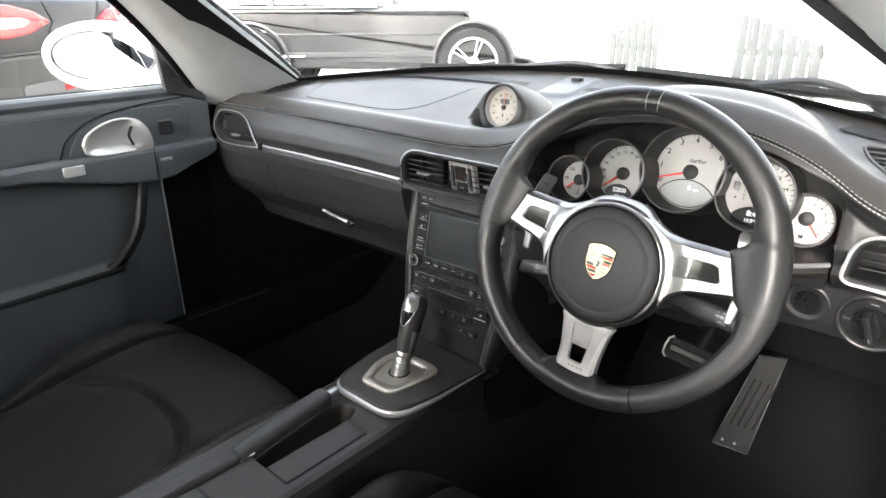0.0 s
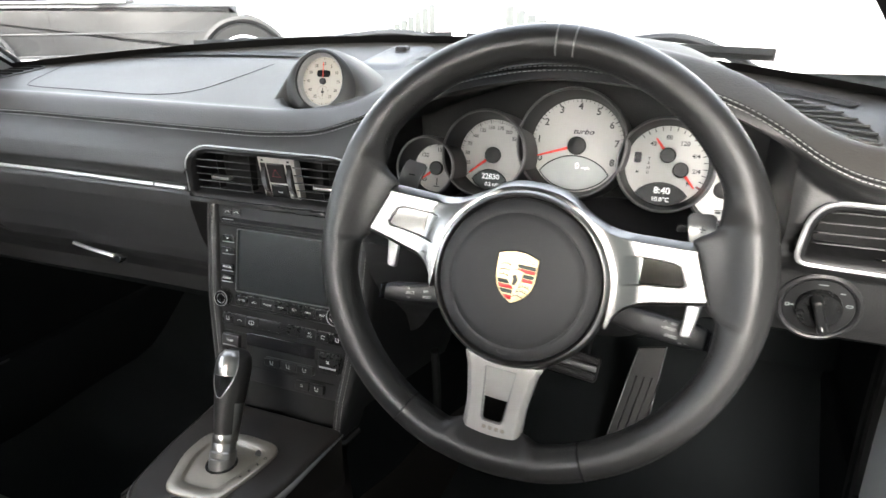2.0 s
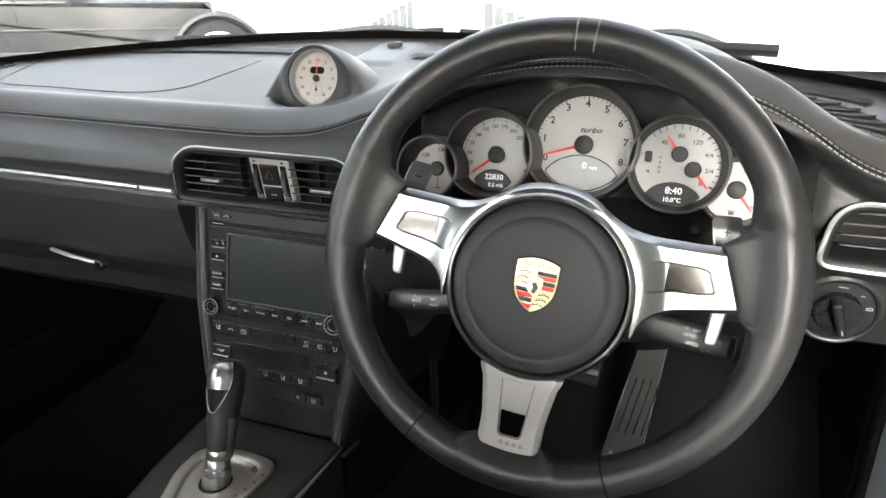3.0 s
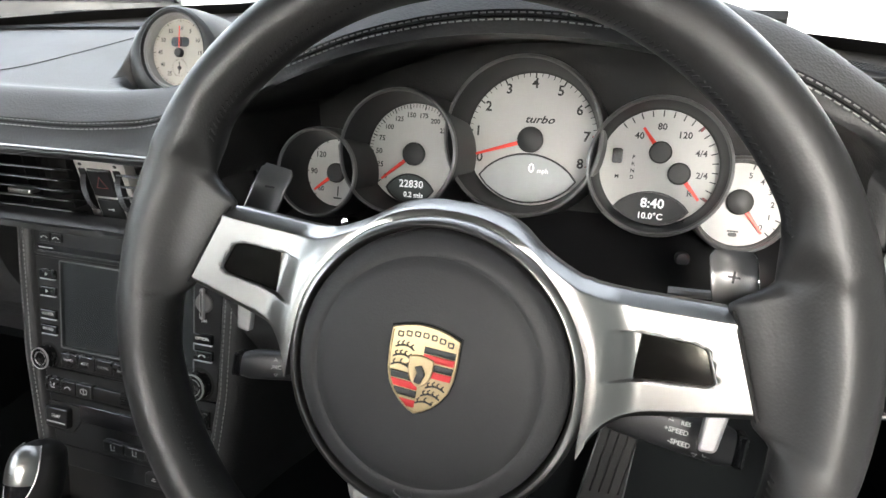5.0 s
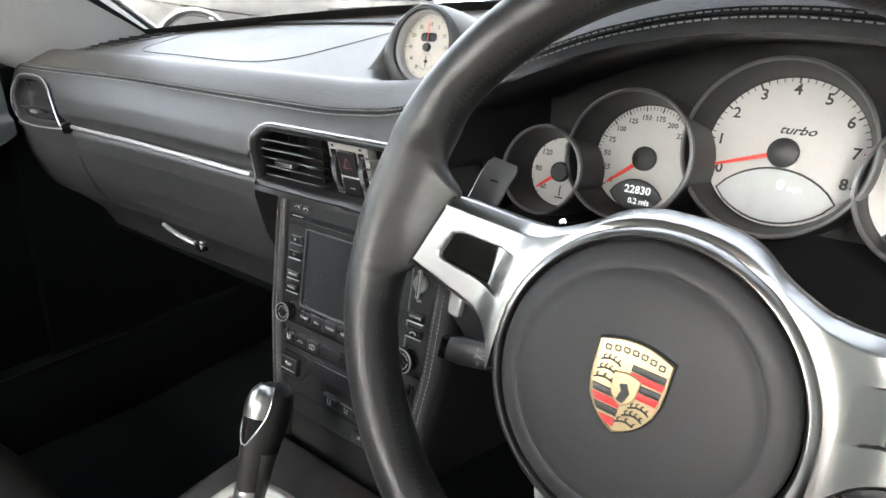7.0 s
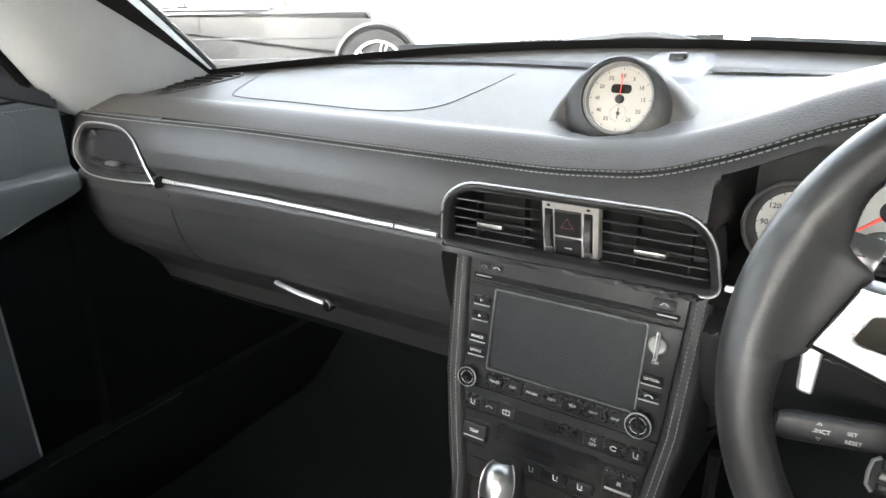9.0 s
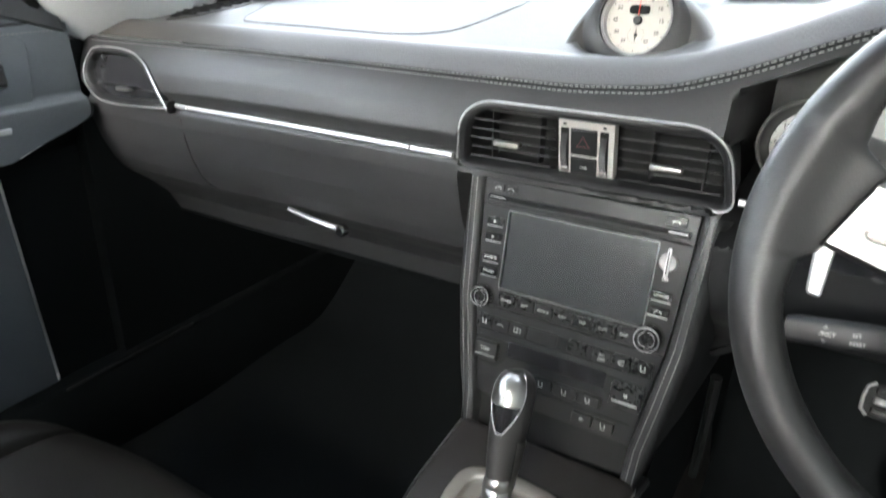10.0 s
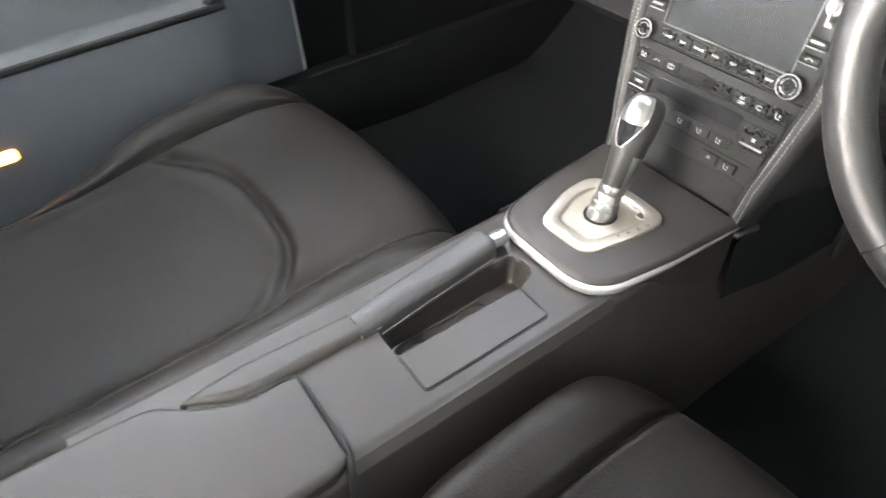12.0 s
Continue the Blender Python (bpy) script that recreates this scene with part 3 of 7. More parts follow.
top_vent([(0.598, 0.062), (0.612, 0.085), (0.606, 0.122), (0.582, 0.165), (0.550, 0.196), (0.529, 0.201), (0.530, 0.182), (0.552, 0.130), (0.575, 0.085), (0.588, 0.066)], 7, "leaf-shaped black side demister")
top_vent([(-0.645, 0.082), (-0.664, 0.110), (-0.672, 0.150), (-0.662, 0.188), (-0.634, 0.209), (-0.612, 0.210), (-0.606, 0.190), (-0.612, 0.150), (-0.622, 0.110)], 7, "leaf-shaped black side demister")
for a, b in (((-0.70, 0.225), (-0.57, 0.322)), ((0.490, 0.265), (0.605, 0.185))):
    part("speaker_grille", strip_on_top(a, b, 0.030, 0.016, 0.002, bow=0.004), RUBBER, dash, "fine black speaker mesh")
    va, vb = Vector(a), Vector(b)
    t = (vb - va).normalized()
    s = Vector((-t.y, t.x))
    holes = Geo()
    for k in range(46):
        for r in range(5):
            w = 0.026 + (0.014 - 0.026) * k / 46
            p = va.lerp(vb, (k + 0.5) / 46) + s * (w * (r - 2) / 5 + 0.016 * (k / 46) * (1 - k / 46))
            holes.join(box(p.x, p.y, dash_top(p.x, p.y) + 0.0026, 0.0014, 0.0014, 0.001, 0.0003, 0.0004))
    tagged(part("mesh_dots", holes, SLAT, dash), kind="stuff")

# two rows of stitches below the padded edge
stitches = Geo()
for row, drop in enumerate((0.0015, 0.0055)):
    x = -0.72
    while x < 0.70:
        e0, e1 = edge_z(x) - drop, edge_z(x + 0.0032) - drop
        stitches.join(tube([(x, face_y(x, e0, False) - 0.0008, e0), (x + 0.0032, face_y(x + 0.0032, e1, False) - 0.0008, e1)], 0.0005, 4))
        x += 0.0048
tagged(part("stitching", stitches, THREAD, dash, "pale grey stitching"), kind="stuff")
part("edge_seam", tube([(x, face_y(x, edge_z(x) - 0.0035, False) - 0.0002, edge_z(x) - 0.0035) for x in np.linspace(-0.73, 0.73, 200)], 0.0009, 5), DARK, dash)


# silver strips, each piece butted against the next
def trim_piece(x0, x1, z0, z1):
    pts = []
    for s in np.linspace(0, 1, 16):
        x, z = x0 + (x1 - x0) * s, z0 + (z1 - z0) * s
        pts.append((x, face_y(x, z, False) - 0.003, z))
    part("trim_strip", tube(pts, 0.0027, 8, flat=1.1), SILVER, dash, "brushed silver trim strip")


trim_piece(-0.541, -0.521, 0.8138, 0.8130)
trim_piece(-0.519, -0.180, 0.8130, 0.8095)
trim_piece(-0.177, -0.128, 0.8095, 0.8090)
trim_piece(0.133, 0.170, 0.8105, 0.8095)
trim_piece(0.445, 0.541, 0.8118, 0.8138)
part("trim_wedge", grid(lambda i, j: (lambda x, z: (x, face_y(x, z, False) - 0.0036 + 0.004 * j, z))(0.445 + 0.096 * i, 0.8125 - (0.004 + 0.0115 * i ** 0.7) * j), 14, 4), SOFT_GREY, dash, "brown-grey trim wedge")

# glovebox lid with its catch
part("glovebox_lid", Geo().join(tube([(x, face_y(x, z, False) - 0.0004, z) for x, z in
                                               [(-0.53, 0.800), (-0.533, 0.77), (-0.535, 0.74), (-0.536, 0.715), (-0.533, 0.703), (-0.52, 0.694)]], 0.0012, 6)), DARK, dash, "dark shut line of the glovebox lid")
catch = part("glovebox_catch", tube(curve_points([(-0.391, 0.031, 0.692), (-0.358, 0.026, 0.690), (-0.3225, 0.025, 0.687), (-0.309, 0.028, 0.684)], 16), 0.0036, 8, flat=0.8), SILVER, dash, "silver glovebox catch")
part("lock", lathe([(0, 0.010), (0.006, 0.010), (0.0075, 0.008), (0.0078, 0.0)], 20), CHROME, catch, m=tilted((-0.308, 0.040, 0.678)))


# ---- air vents ----
def vent_frame_y(x, z):
    e = edge_z(x)
    d = 0.886 - z if z < 0.82 else 0.066 * (e - z) / max(0.02, e - 0.82)
    inner = 0.014 * smooth(0.030, 0.080, d) * (1 - smooth(0.16, 0.24, abs(x)))
    return inner + float(np.interp(d, [0, 0.006, 0.016, 0.035, 0.055, 0.075, 0.10], [0.022, 0.0172, 0.0115, 0.003, -0.002, -0.004, -0.004])) - 0.008 * smooth(0.35, 0.6, -x) - 0.0040 + 0.036 * smooth(0.50, 0.56, x) * smooth(e - 0.004, e - 0.035, z)


def outline_bar(outline, r, mirror=1, flat=1.0):
    pts = []
    for x, z in outline:
        pts.append((mirror * x, vent_frame_y(mirror * x, z), z))
    return tube(pts, r, 8, closed=True, flat=flat)


def vent_surround(owner, outline):
    """A dark coned bezel with a thin bright outer edge."""
    part("bright_edge", outline_bar(outline, 0.0024 if outline is DRIVER_VENT else 0.0010), SILVER, owner, "bright silver edge")
    rings = [(0.0002, 0.0100), (0.0003, 0.0002), (0.0022, -0.0007), (0.0055, 0.0010), (0.0074, 0.0036), (0.0082, 0.0140)]
    n = len(outline)

    def f(i, j):
        d, back = rings[round(j * 5)]
        x, z = inset(outline, d)[round(i * n) % n]
        return (x, vent_frame_y(x, z) + back, z)
    # Near-black sheet stands in for the shade deep in the vent.
    part("throat", Geo().add([(x, vent_frame_y(x, z) + 0.062, z) for x, z in inset(outline, 0.0045)], [tuple(range(n))]), DARK, owner, "near-black sheet for the shade inside the vent")
    part("surround", grid(f, n, 5, close_u=True), VENT_BAND, owner, "satin dark grey coned surround", sharp=50)


centre_vent = thing("air_vent", (0, 0.01, 0.80), "centre air vent with black slats and bright-edged dark surround", "air vent", "dashboard air vents")
vent_surround(centre_vent, CENTRE_VENT)


def vent_slats(owner, outline, x0, x1, zs, mirror=1, knob=None):
    for k, z in enumerate(zs):
        xs = [x for x in np.linspace(x0, x1, 40) if inside(outline, x, z) > 0.009]
        if len(xs) < 3:
            continue
        a, b = xs[0], xs[-1]
        mid = (a + b) / 2
        y = vent_frame_y(mirror * mid, z) + 0.015
        sl = slab(rrect(0, 0, b - a, 0.018, 0.002), -0.0007, 0.0007, 0.0004)
        yaw = math.degrees(math.atan2(face_y(mirror * b, z, False) - face_y(mirror * a, z, False), mirror * (b - a)))
        part("slat", sl, SLAT, owner, m=Matrix.Translation((mirror * mid, y, z)) @ pose(0, 0, 0, -17, 0, yaw))
        if knob is not None and k == knob:
            kg = box(0, 0, 0, 0.026, 0.010, 0.0038, 0.0012)
            for q in range(11):
                kg.join(box(-0.010 + 0.002 * q, -0.0052, 0, 0.0009, 0.0012, 0.0042, 0.0003))
            part("slat_knob", kg, BRUSHED, owner, "ribbed silver slat knob", m=Matrix.Translation((mirror * mid, y - 0.0105, z + 0.001)))


SLAT_Z = [0.8085 + 0.0094 * k for k in range(6)]
vent_slats(centre_vent, CENTRE_VENT, -0.126, -0.029, SLAT_Z, 1, 2)
vent_slats(centre_vent, CENTRE_VENT, 0.033, 0.131, SLAT_Z, 1, 2)
for x in (-0.10, -0.05, 0.055, 0.10):
    part("vane", box(x, 0.834, 0, 0.0015, 0.058, 0.012, 0.0004), DARK, centre_vent, m=tilted((0, 0.040, 0)))

BZ = tilted((-0.0024, 0.0285, 0.8255), -10)
bezel = part("switch_panel", slab(rrect(0, -0.0040, 0.0525, 0.0730, 0.002), -0.010, 0.0, 0.0010), BRIGHTENED_ALLOY, centre_vent, "satin silver switch panel", m=BZ)
part("button_well", slab(rrect(-0.0018, 0.0085, 0.0250, 0.0255, 0.001), -0.001, 0.0003, 0.0001), DARK, bezel, m=BZ)
part("button_well", slab(rrect(-0.0018, -0.0160, 0.0250, 0.0195, 0.001), -0.001, 0.0003, 0.0001), DARK, bezel, m=BZ)
hazard = part("hazard_button", box(-0.0018, 0.0085, 0.0004, 0.0238, 0.0243, 0.0035, 0.0008), PANEL_GREY, centre_vent, "black hazard light button", m=BZ)
tri = [(-0.0062, 0.0), (0.0062, 0.0), (0.0, 0.0105)]
part("hazard_mark", frame_of(tri, inset(tri, 0.0011), 0, 0.0004, 0.0001), DIM_RED, hazard, "dim red warning triangle", m=BZ @ pose(-0.0018, 0.0045, 0.0021))
lockb = part("lock_button", box(-0.0018, -0.0160, 0.0002, 0.0238, 0.0183, 0.0035, 0.0008), PANEL_GREY, centre_vent, "black door lock button", m=BZ)
part("lock_mark", Geo().join(box(-0.002, -0.0155, 0.0021, 0.005, 0.0010, 0.0004, 0.0001)).join(box(0.0012, -0.0155, 0.0021, 0.0026, 0.0020, 0.0004, 0.0001)), PALE_PRINT, lockb, m=BZ)
for u in (-0.0198, 0.0170):
    part("wheel_slot", slab(rrect(u, -0.0005, 0.0078, 0.0430, 0.001), -0.001, 0.0003, 0.0001), DARK, bezel, m=BZ)
    wheel_g = grid(lambda i, j: (u + 0.0030 * (2 * j - 1), -0.0015 + 0.0200 * math.sin(2.4 * (i - 0.5)) / math.sin(1.2), -0.0075 + 0.0125 * math.cos(2.4 * (i - 0.5)) + (0.0004 if int(i * 64) % 2 else 0)), 64, 3)
    tw = part("thumb_wheel", wheel_g, BEZEL, centre_vent, "ribbed dark thumb wheel", m=BZ, sharp=20)
    part("marker", box(u, -0.0195, 0.0005, 0.0070, 0.0048, 0.0040, 0.001), BRUSHED, tw, "bright marker", m=BZ)
    part("flow_mark", box(u, 0.0245, 0.0002, 0.0035, 0.0025, 0.0005, 0.0001), PRINT, bezel, m=BZ)

for outline, word, xa, xb in ((SIDE_VENT, "pointed passenger", -0.74, -0.56), (DRIVER_VENT, "rounded driver", 0.55, 0.735)):
    v = thing("air_vent", ((xa + xb) / 2, 0.0, 0.80), word + "-side air vent with a silver surround", "air vent", "dashboard air vents")
    vent_surround(v, outline)
    vent_slats(v, outline, xa, xb, [z - 0.011 for z in SLAT_Z] if xa > 0 else SLAT_Z[2:3], 1, 2 if xa > 0 else 0)
    if xa < 0:
        part("backing", Geo().add([(x, vent_frame_y(x, z) + 0.011, z) for x, z in inset(outline, 0.004)], [tuple(range(len(outline)))]), GLOSS, v, "glossy black blank behind the slat")
        part("vane", tube([(-0.692, 0.004, 0.866), (-0.682, 0.006, 0.850), (-0.668, 0.010, 0.832)], 0.0012, 6), SLAT, v)

# ---- stopwatch pod ----
CK = tilted((0, 0.132, 0.931), 15)
stop = thing("dashboard_clock", (0, 0.15, 0.905), "round cream-faced stopwatch in a black pod on the dashboard", "clock")


def pod_edge(a):
    """The outer edge of the collar round the dial, which widens towards its foot."""
    c, s = math.cos(a), math.sin(a)
    r = 0.0398 + 0.0150 * smooth(0.95, -0.5, s)
    return CK @ Vector((r * c, r * s, 0.004 - 0.004 * smooth(0.5, -0.5, s)))


def pod_skin(i, j):
    a = 2 * math.pi * i
    c, s = math.cos(a), math.sin(a)
    rim = pod_edge(a)
    fx = 0.070 * c * (1 - 0.35 * max(0, s) ** 2)
    fy = 0.130 + (0.074 * s if s < 0 else 0.13 * s)
    foot = Vector((fx + 0.004, fy, dash_top(fx, fy) - 0.002))
    t = j
    mid = rim.lerp(foot, 0.45) + Vector((0.008 * c * (1 - max(0, s)), 0.0, 0.014 * max(0, s)))
    return rim * (1 - t) ** 2 + mid * 2 * t * (1 - t) + foot * t * t


# Pod takes the lit tone of the skin, collar the shaded one.
part("pod", grid(pod_skin, 64, 14, close_u=True), DASH_SKIN_LIT, stop, "grey-black grained pod", sharp=60)
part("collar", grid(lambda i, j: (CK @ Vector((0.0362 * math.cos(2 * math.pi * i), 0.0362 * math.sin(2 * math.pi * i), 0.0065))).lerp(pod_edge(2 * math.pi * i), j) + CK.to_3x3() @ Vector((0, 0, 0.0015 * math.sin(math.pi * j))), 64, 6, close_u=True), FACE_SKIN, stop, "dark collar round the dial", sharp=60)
part("throat", lathe([(0.0365, 0.006), (0.0350, 0.0065), (0.0342, 0.004), (0.0342, -0.012)], 64), POD, stop, m=CK)
part("bezel_ring", lathe([(0.0344, -0.004), (0.0343, 0.003), (0.0336, 0.0042), (0.0328, 0.0030), (0.0325, 0.0018), (0.0318, 0.0024), (0.0312, 0.001), (0.0306, -0.006)], 64), SILVER, stop, "silver ring", m=CK)
cface = part("dial_face", lathe([(0.0315, -0.005), (0.0001, -0.005)], 64), DIAL_PALE, stop, "cream dial", m=CK)
CKF = CK @ Matrix.Translation((0, 0, -0.005))
part("printed_scale", letters([(str(n if n else 60), 0.0222 * math.sin(radians(n * 6)), 0.0222 * math.cos(radians(n * 6)), 0.0052, 0) for n in (5, 10, 15, 20, 25, 35, 40, 45, 50, 55)] + [("1.0", 0, 0.0222, 0.0050, 0)], CKF), PRINT, cface)
ticks = Geo()
for n in range(60):
    a = radians(n * 6)
    ticks.join(box(0, 0.0288, 0.0003, 0.0003 if n % 5 else 0.0007, 0.0010 if n % 5 else 0.0022, 0.0003, 0.0001, 0.0001), pose(0, 0, 0, 0, 0, math.degrees(-a)))
part("minute_marks", ticks, PRINT, cface, m=CKF)
part("display_window", slab(rrect(0, 0.0098, 0.020, 0.0085, 0.004), 0.0001, 0.0004), GLOSS, cface, m=CKF)
part("red_hand", Geo().join(box(0, 0.011, 0.002, 0.0008, 0.026, 0.0005, 0.0001, 0.0002)), NEEDLE, cface, "red sweep hand", m=CKF)
part("hub", lathe([(0, 0.004), (0.0035, 0.004), (0.0042, 0.003), (0.0042, 0.0)], 24), PRINT, cface, m=CKF)
small = Geo()
for n in range(24):
    small.join(box(0, 0.0078, 0.0003, 0.0003, 0.0012, 0.0003, 0.0001, 0.0001), pose(0, -0.0135, 0, 0, 0, 15 * n))
small.join(box(0, -0.0135, 0.0008, 0.0008, 0.011, 0.0004, 0.0001, 0.0002)).join(lathe([(0, 0.0016), (0.0016, 0.0014), (0.0018, 0)], 16, 0, -0.0135))
part("small_dial", small, PRINT, cface, m=CKF)

sensor = thing("sun_sensor", (0.0, 0.38, 0.94), "small black light sensor on a raised dashboard plinth", "sensor")
part("plinth", grid(lambda i, j: (lambda x, y: (x, y, dash_top(x, y) + 0.004 * smooth(0, 0.15, i) * smooth(0, 0.15, 1 - i) * smooth(0, 0.15, j)))(-0.042 + 0.084 * i, 0.27 + 0.14 * j), 20, 20), FACE_SKIN, sensor)
part("dome", slab(rrect(-0.004, 0.382, 0.022, 0.018, 0.006), dash_top(0, 0.38), dash_top(0, 0.38) + 0.011, 0.003), PLASTIC, sensor)

# ---- instrument dials ----
cluster = thing("instrument_cluster", (0.33, 0.15, 0.79), "five overlapping pale-faced dials under the dashboard hood", "instruments")


def dial(name, centre, face_r, ring_r, depth, label):
    m = tilted(centre, 15)
    d = part(name, lathe([(ring_r + 0.002, -0.03), (ring_r + 0.001, depth - 0.006), (ring_r, depth - 0.001), (ring_r - 0.0018, depth), (ring_r - 0.003, depth - 0.0015), (face_r, 0.004), (face_r - 0.0015, 0.0)], 72), POD, cluster, label, m=m)
    part("rim", lathe([(ring_r + 0.0006, depth - 0.003), (ring_r, depth), (ring_r - 0.0016, depth + 0.0008), (ring_r - 0.0028, depth - 0.001)], 72), DIAL_RING, d, m=m)
    part("dial_face", lathe([(face_r, 0.0), (0.0001, 0.0)], 64), DIAL, d, "pale silver dial", m=m)
    part("chapter_ring", lathe([(face_r - 0.0005, 0.0012), (face_r + 0.0012, 0.005), (face_r + 0.0004, 0.0065)], 64), DIAL_RING, d, m=m)
    return d, m


def marks(angles, r0, r1, w):
    g = Geo()
    for a in angles:
        g.join(box((r0 + r1) / 2, 0, 0.0004, r1 - r0, w, 0.0003, 0.0001, 0.0001), pose(0, 0, 0, 0, 0, a))
    return g


def needle(owner, m, x, y, length, angle, hub=0.0085):
    mm = m @ pose(x, y, 0.0018, 0, 0, angle)
    part("needle", slab([(0.0, -0.0019), (length, -0.0009), (length, 0.0009), (0.0, 0.0019)], -0.0005, 0.0006, 0.0002), NEEDLE, owner, "red needle", m=mm)
    hub *= 1.14
    part("needle_hub", lathe([(0, 0.0026), (hub * 0.85, 0.0024), (hub, 0.0014), (hub, -0.0016)], 32), PRINT, owner, m=mm)


def eye_display(owner, m, x, y, w, h, items, glass):
    part("display", slab(lens_shape(x, y, w, h), 0.0003, 0.0012, 0.0003), glass, owner, "lens-shaped display", m=m)
    o = lens_shape(x, y, w + 0.003, h + 0.003)
    part("display_edge", frame_of(o, lens_shape(x, y, w, h), 0.0, 0.0018, 0.0003), PLASTIC, owner, m=m)
    for it in items:
        tagged(part("readout", letters([it], m, 0.0015), LIT, owner, "glowing white digits"), kind="stuff")


# oil temperature, speed, revs, coolant and fuel, oil pressure
oil, om = dial("oil_temperature_dial", (0.1655, 0.118, 0.8335), 0.0305, 0.0365, 0.038, "small oil temperature dial")
part("printed_scale", letters([("60", 0.021 * math.cos(radians(225)), 0.021 * math.sin(radians(225)), 0.0060, 0), ("90", -0.0225, 0.0, 0.0068, 0), ("120", -0.0165, 0.0150, 0.0068, 0), ("150", 0.004, 0.0225, 0.0068, 0)], om), PRINT, oil)
part("scale", marks([225, 202, 180, 158, 135, 112, 90, 68], 0.0275, 0.031, 0.0010), PRINT, oil, m=om)
needle(oil, om, 0, 0, 0.026, 218, 0.0075)
part("oil_symbol", Geo().join(box(0.002, -0.022, 0.0005, 0.008, 0.0012, 0.0003, 0.0001)).join(box(0.002, -0.016, 0.0005, 0.001, 0.009, 0.0003, 0.0001)), PRINT, oil, m=om)

speed, sm = dial("speedometer", (0.2350, 0.1275, 0.8530), 0.0435, 0.0495, 0.041, "speedometer dial")
part("printed_scale", letters([(str(25 * k), 0.0325 * math.cos(radians(219 - 20 * k)), 0.0325 * math.sin(radians(219 - 20 * k)), 0.0062 if k < 4 else 0.0056, 0) for k in range(10)], sm), PRINT, speed)
part("scale", marks([219 - 4 * k for k in range(46)], 0.0385, 0.0415, 0.0005).join(marks([219 - 20 * k for k in range(10)], 0.0375, 0.0415, 0.0010)), PRINT, speed, m=sm)
needle(speed, sm, 0, 0, 0.036, 219)
eye_display(speed, sm, -0.002, -0.0295, 0.041, 0.023, [("22830", -0.0005, -0.0255, 0.0088, 0), ("0.2 mls", 0.002, -0.0345, 0.0062, 0)], LCD)
part("reset_pin", lathe([(0, 0.004), (0.0018, 0.0038), (0.0022, 0.003), (0.0022, 0)], 16, 0.036, -0.016), PLASTIC, speed, m=sm)

rev, rm = dial("rev_counter", (0.3305, 0.1430, 0.8680), 0.0545, 0.0605, 0.041, "large rev counter dial")
part("printed_scale", letters([(str(k), 0.0447 * math.cos(radians(202 - 28 * k)), 0.0447 * math.sin(radians(202 - 28 * k)), 0.0110, 0) for k in range(9)], rm), PRINT, rev)
part("scale", marks([202 - 5.6 * k for k in range(41)], 0.0500, 0.0535, 0.0006).join(marks([202 - 28 * k for k in range(9)], 0.0490, 0.0535, 0.0012)), PRINT, rev, m=rm)
part("red_scale", marks([6, 0.4, -5.2, -10.8, -16.4, -22], 0.0495, 0.0535, 0.0012), NEEDLE, rev, m=rm)
part("script", letters([("turbo", 0.001, 0.0165, 0.0105, 0)], rm @ Matrix(((1, 0.35, 0, 0), (0, 0.8, 0, 0.003), (0, 0, 1, 0), (0, 0, 0, 1)))), PRINT, rev)
needle(rev, rm, 0, 0, 0.048, 197.5, 0.0092)
eye_display(rev, rm, -0.0005, -0.0312, 0.078, 0.038, [("0", 0.003, -0.023, 0.0105, 0), ("mph", 0.0125, -0.0245, 0.0052, 0)], LCD_PALE)

fuel, fm = dial("coolant_and_fuel_dial", (0.4308, 0.1250, 0.8570), 0.0440, 0.0495, 0.027, "coolant and fuel dial")
part("printed_scale", letters([("40", -0.0155, 0.0225, 0.0068, 0), ("80", 0.0, 0.0300, 0.0068, 0), ("120", 0.0165, 0.0245, 0.0068, 0), ("4/4", 0.0290, 0.0120, 0.0064, 0), ("2/4", 0.0310, -0.0040, 0.0064, 0), ("R", 0.0240, -0.0175, 0.0064, 0),
                      ("P", -0.0180, 0.0065, 0.0040, 0), ("R", -0.0180, 0.0015, 0.0040, 0), ("N", -0.0180, -0.0035, 0.0040, 0), ("D", -0.0180, -0.0085, 0.0040, 0), ("M", -0.0290, -0.0085, 0.0040, 0)], fm), PRINT, fuel)
part("scale", marks([132, 122, 112, 101, 90, 79, 68, 58, 48, 38, 28, 18, 8, -2, -12, -22, -32], 0.0375, 0.0420, 0.0009), PRINT, fuel, m=fm)
for q in (47, -31):
    part("red_scale", marks([q], 0.0385, 0.0425, 0.0022), DIM_RED, fuel, m=fm)
part("gear_window", slab(rrect(-0.0300, 0.0070, 0.0075, 0.0115, 0.002), 0.0001, 0.0010, 0.0003), GLOSS, fuel, m=fm)
needle(fuel, fm, 0.0006, 0.0112, 0.022, 128, 0.0072)
needle(fuel, fm, 0.0152, -0.0035, 0.024, -50, 0.0072)
eye_display(fuel, fm, -0.002, -0.0310, 0.052, 0.0235, [("8:40", -0.001, -0.0270, 0.0100, 0), ("10.0°C", -0.002, -0.0365, 0.0066, 0)], LCD_DARK)

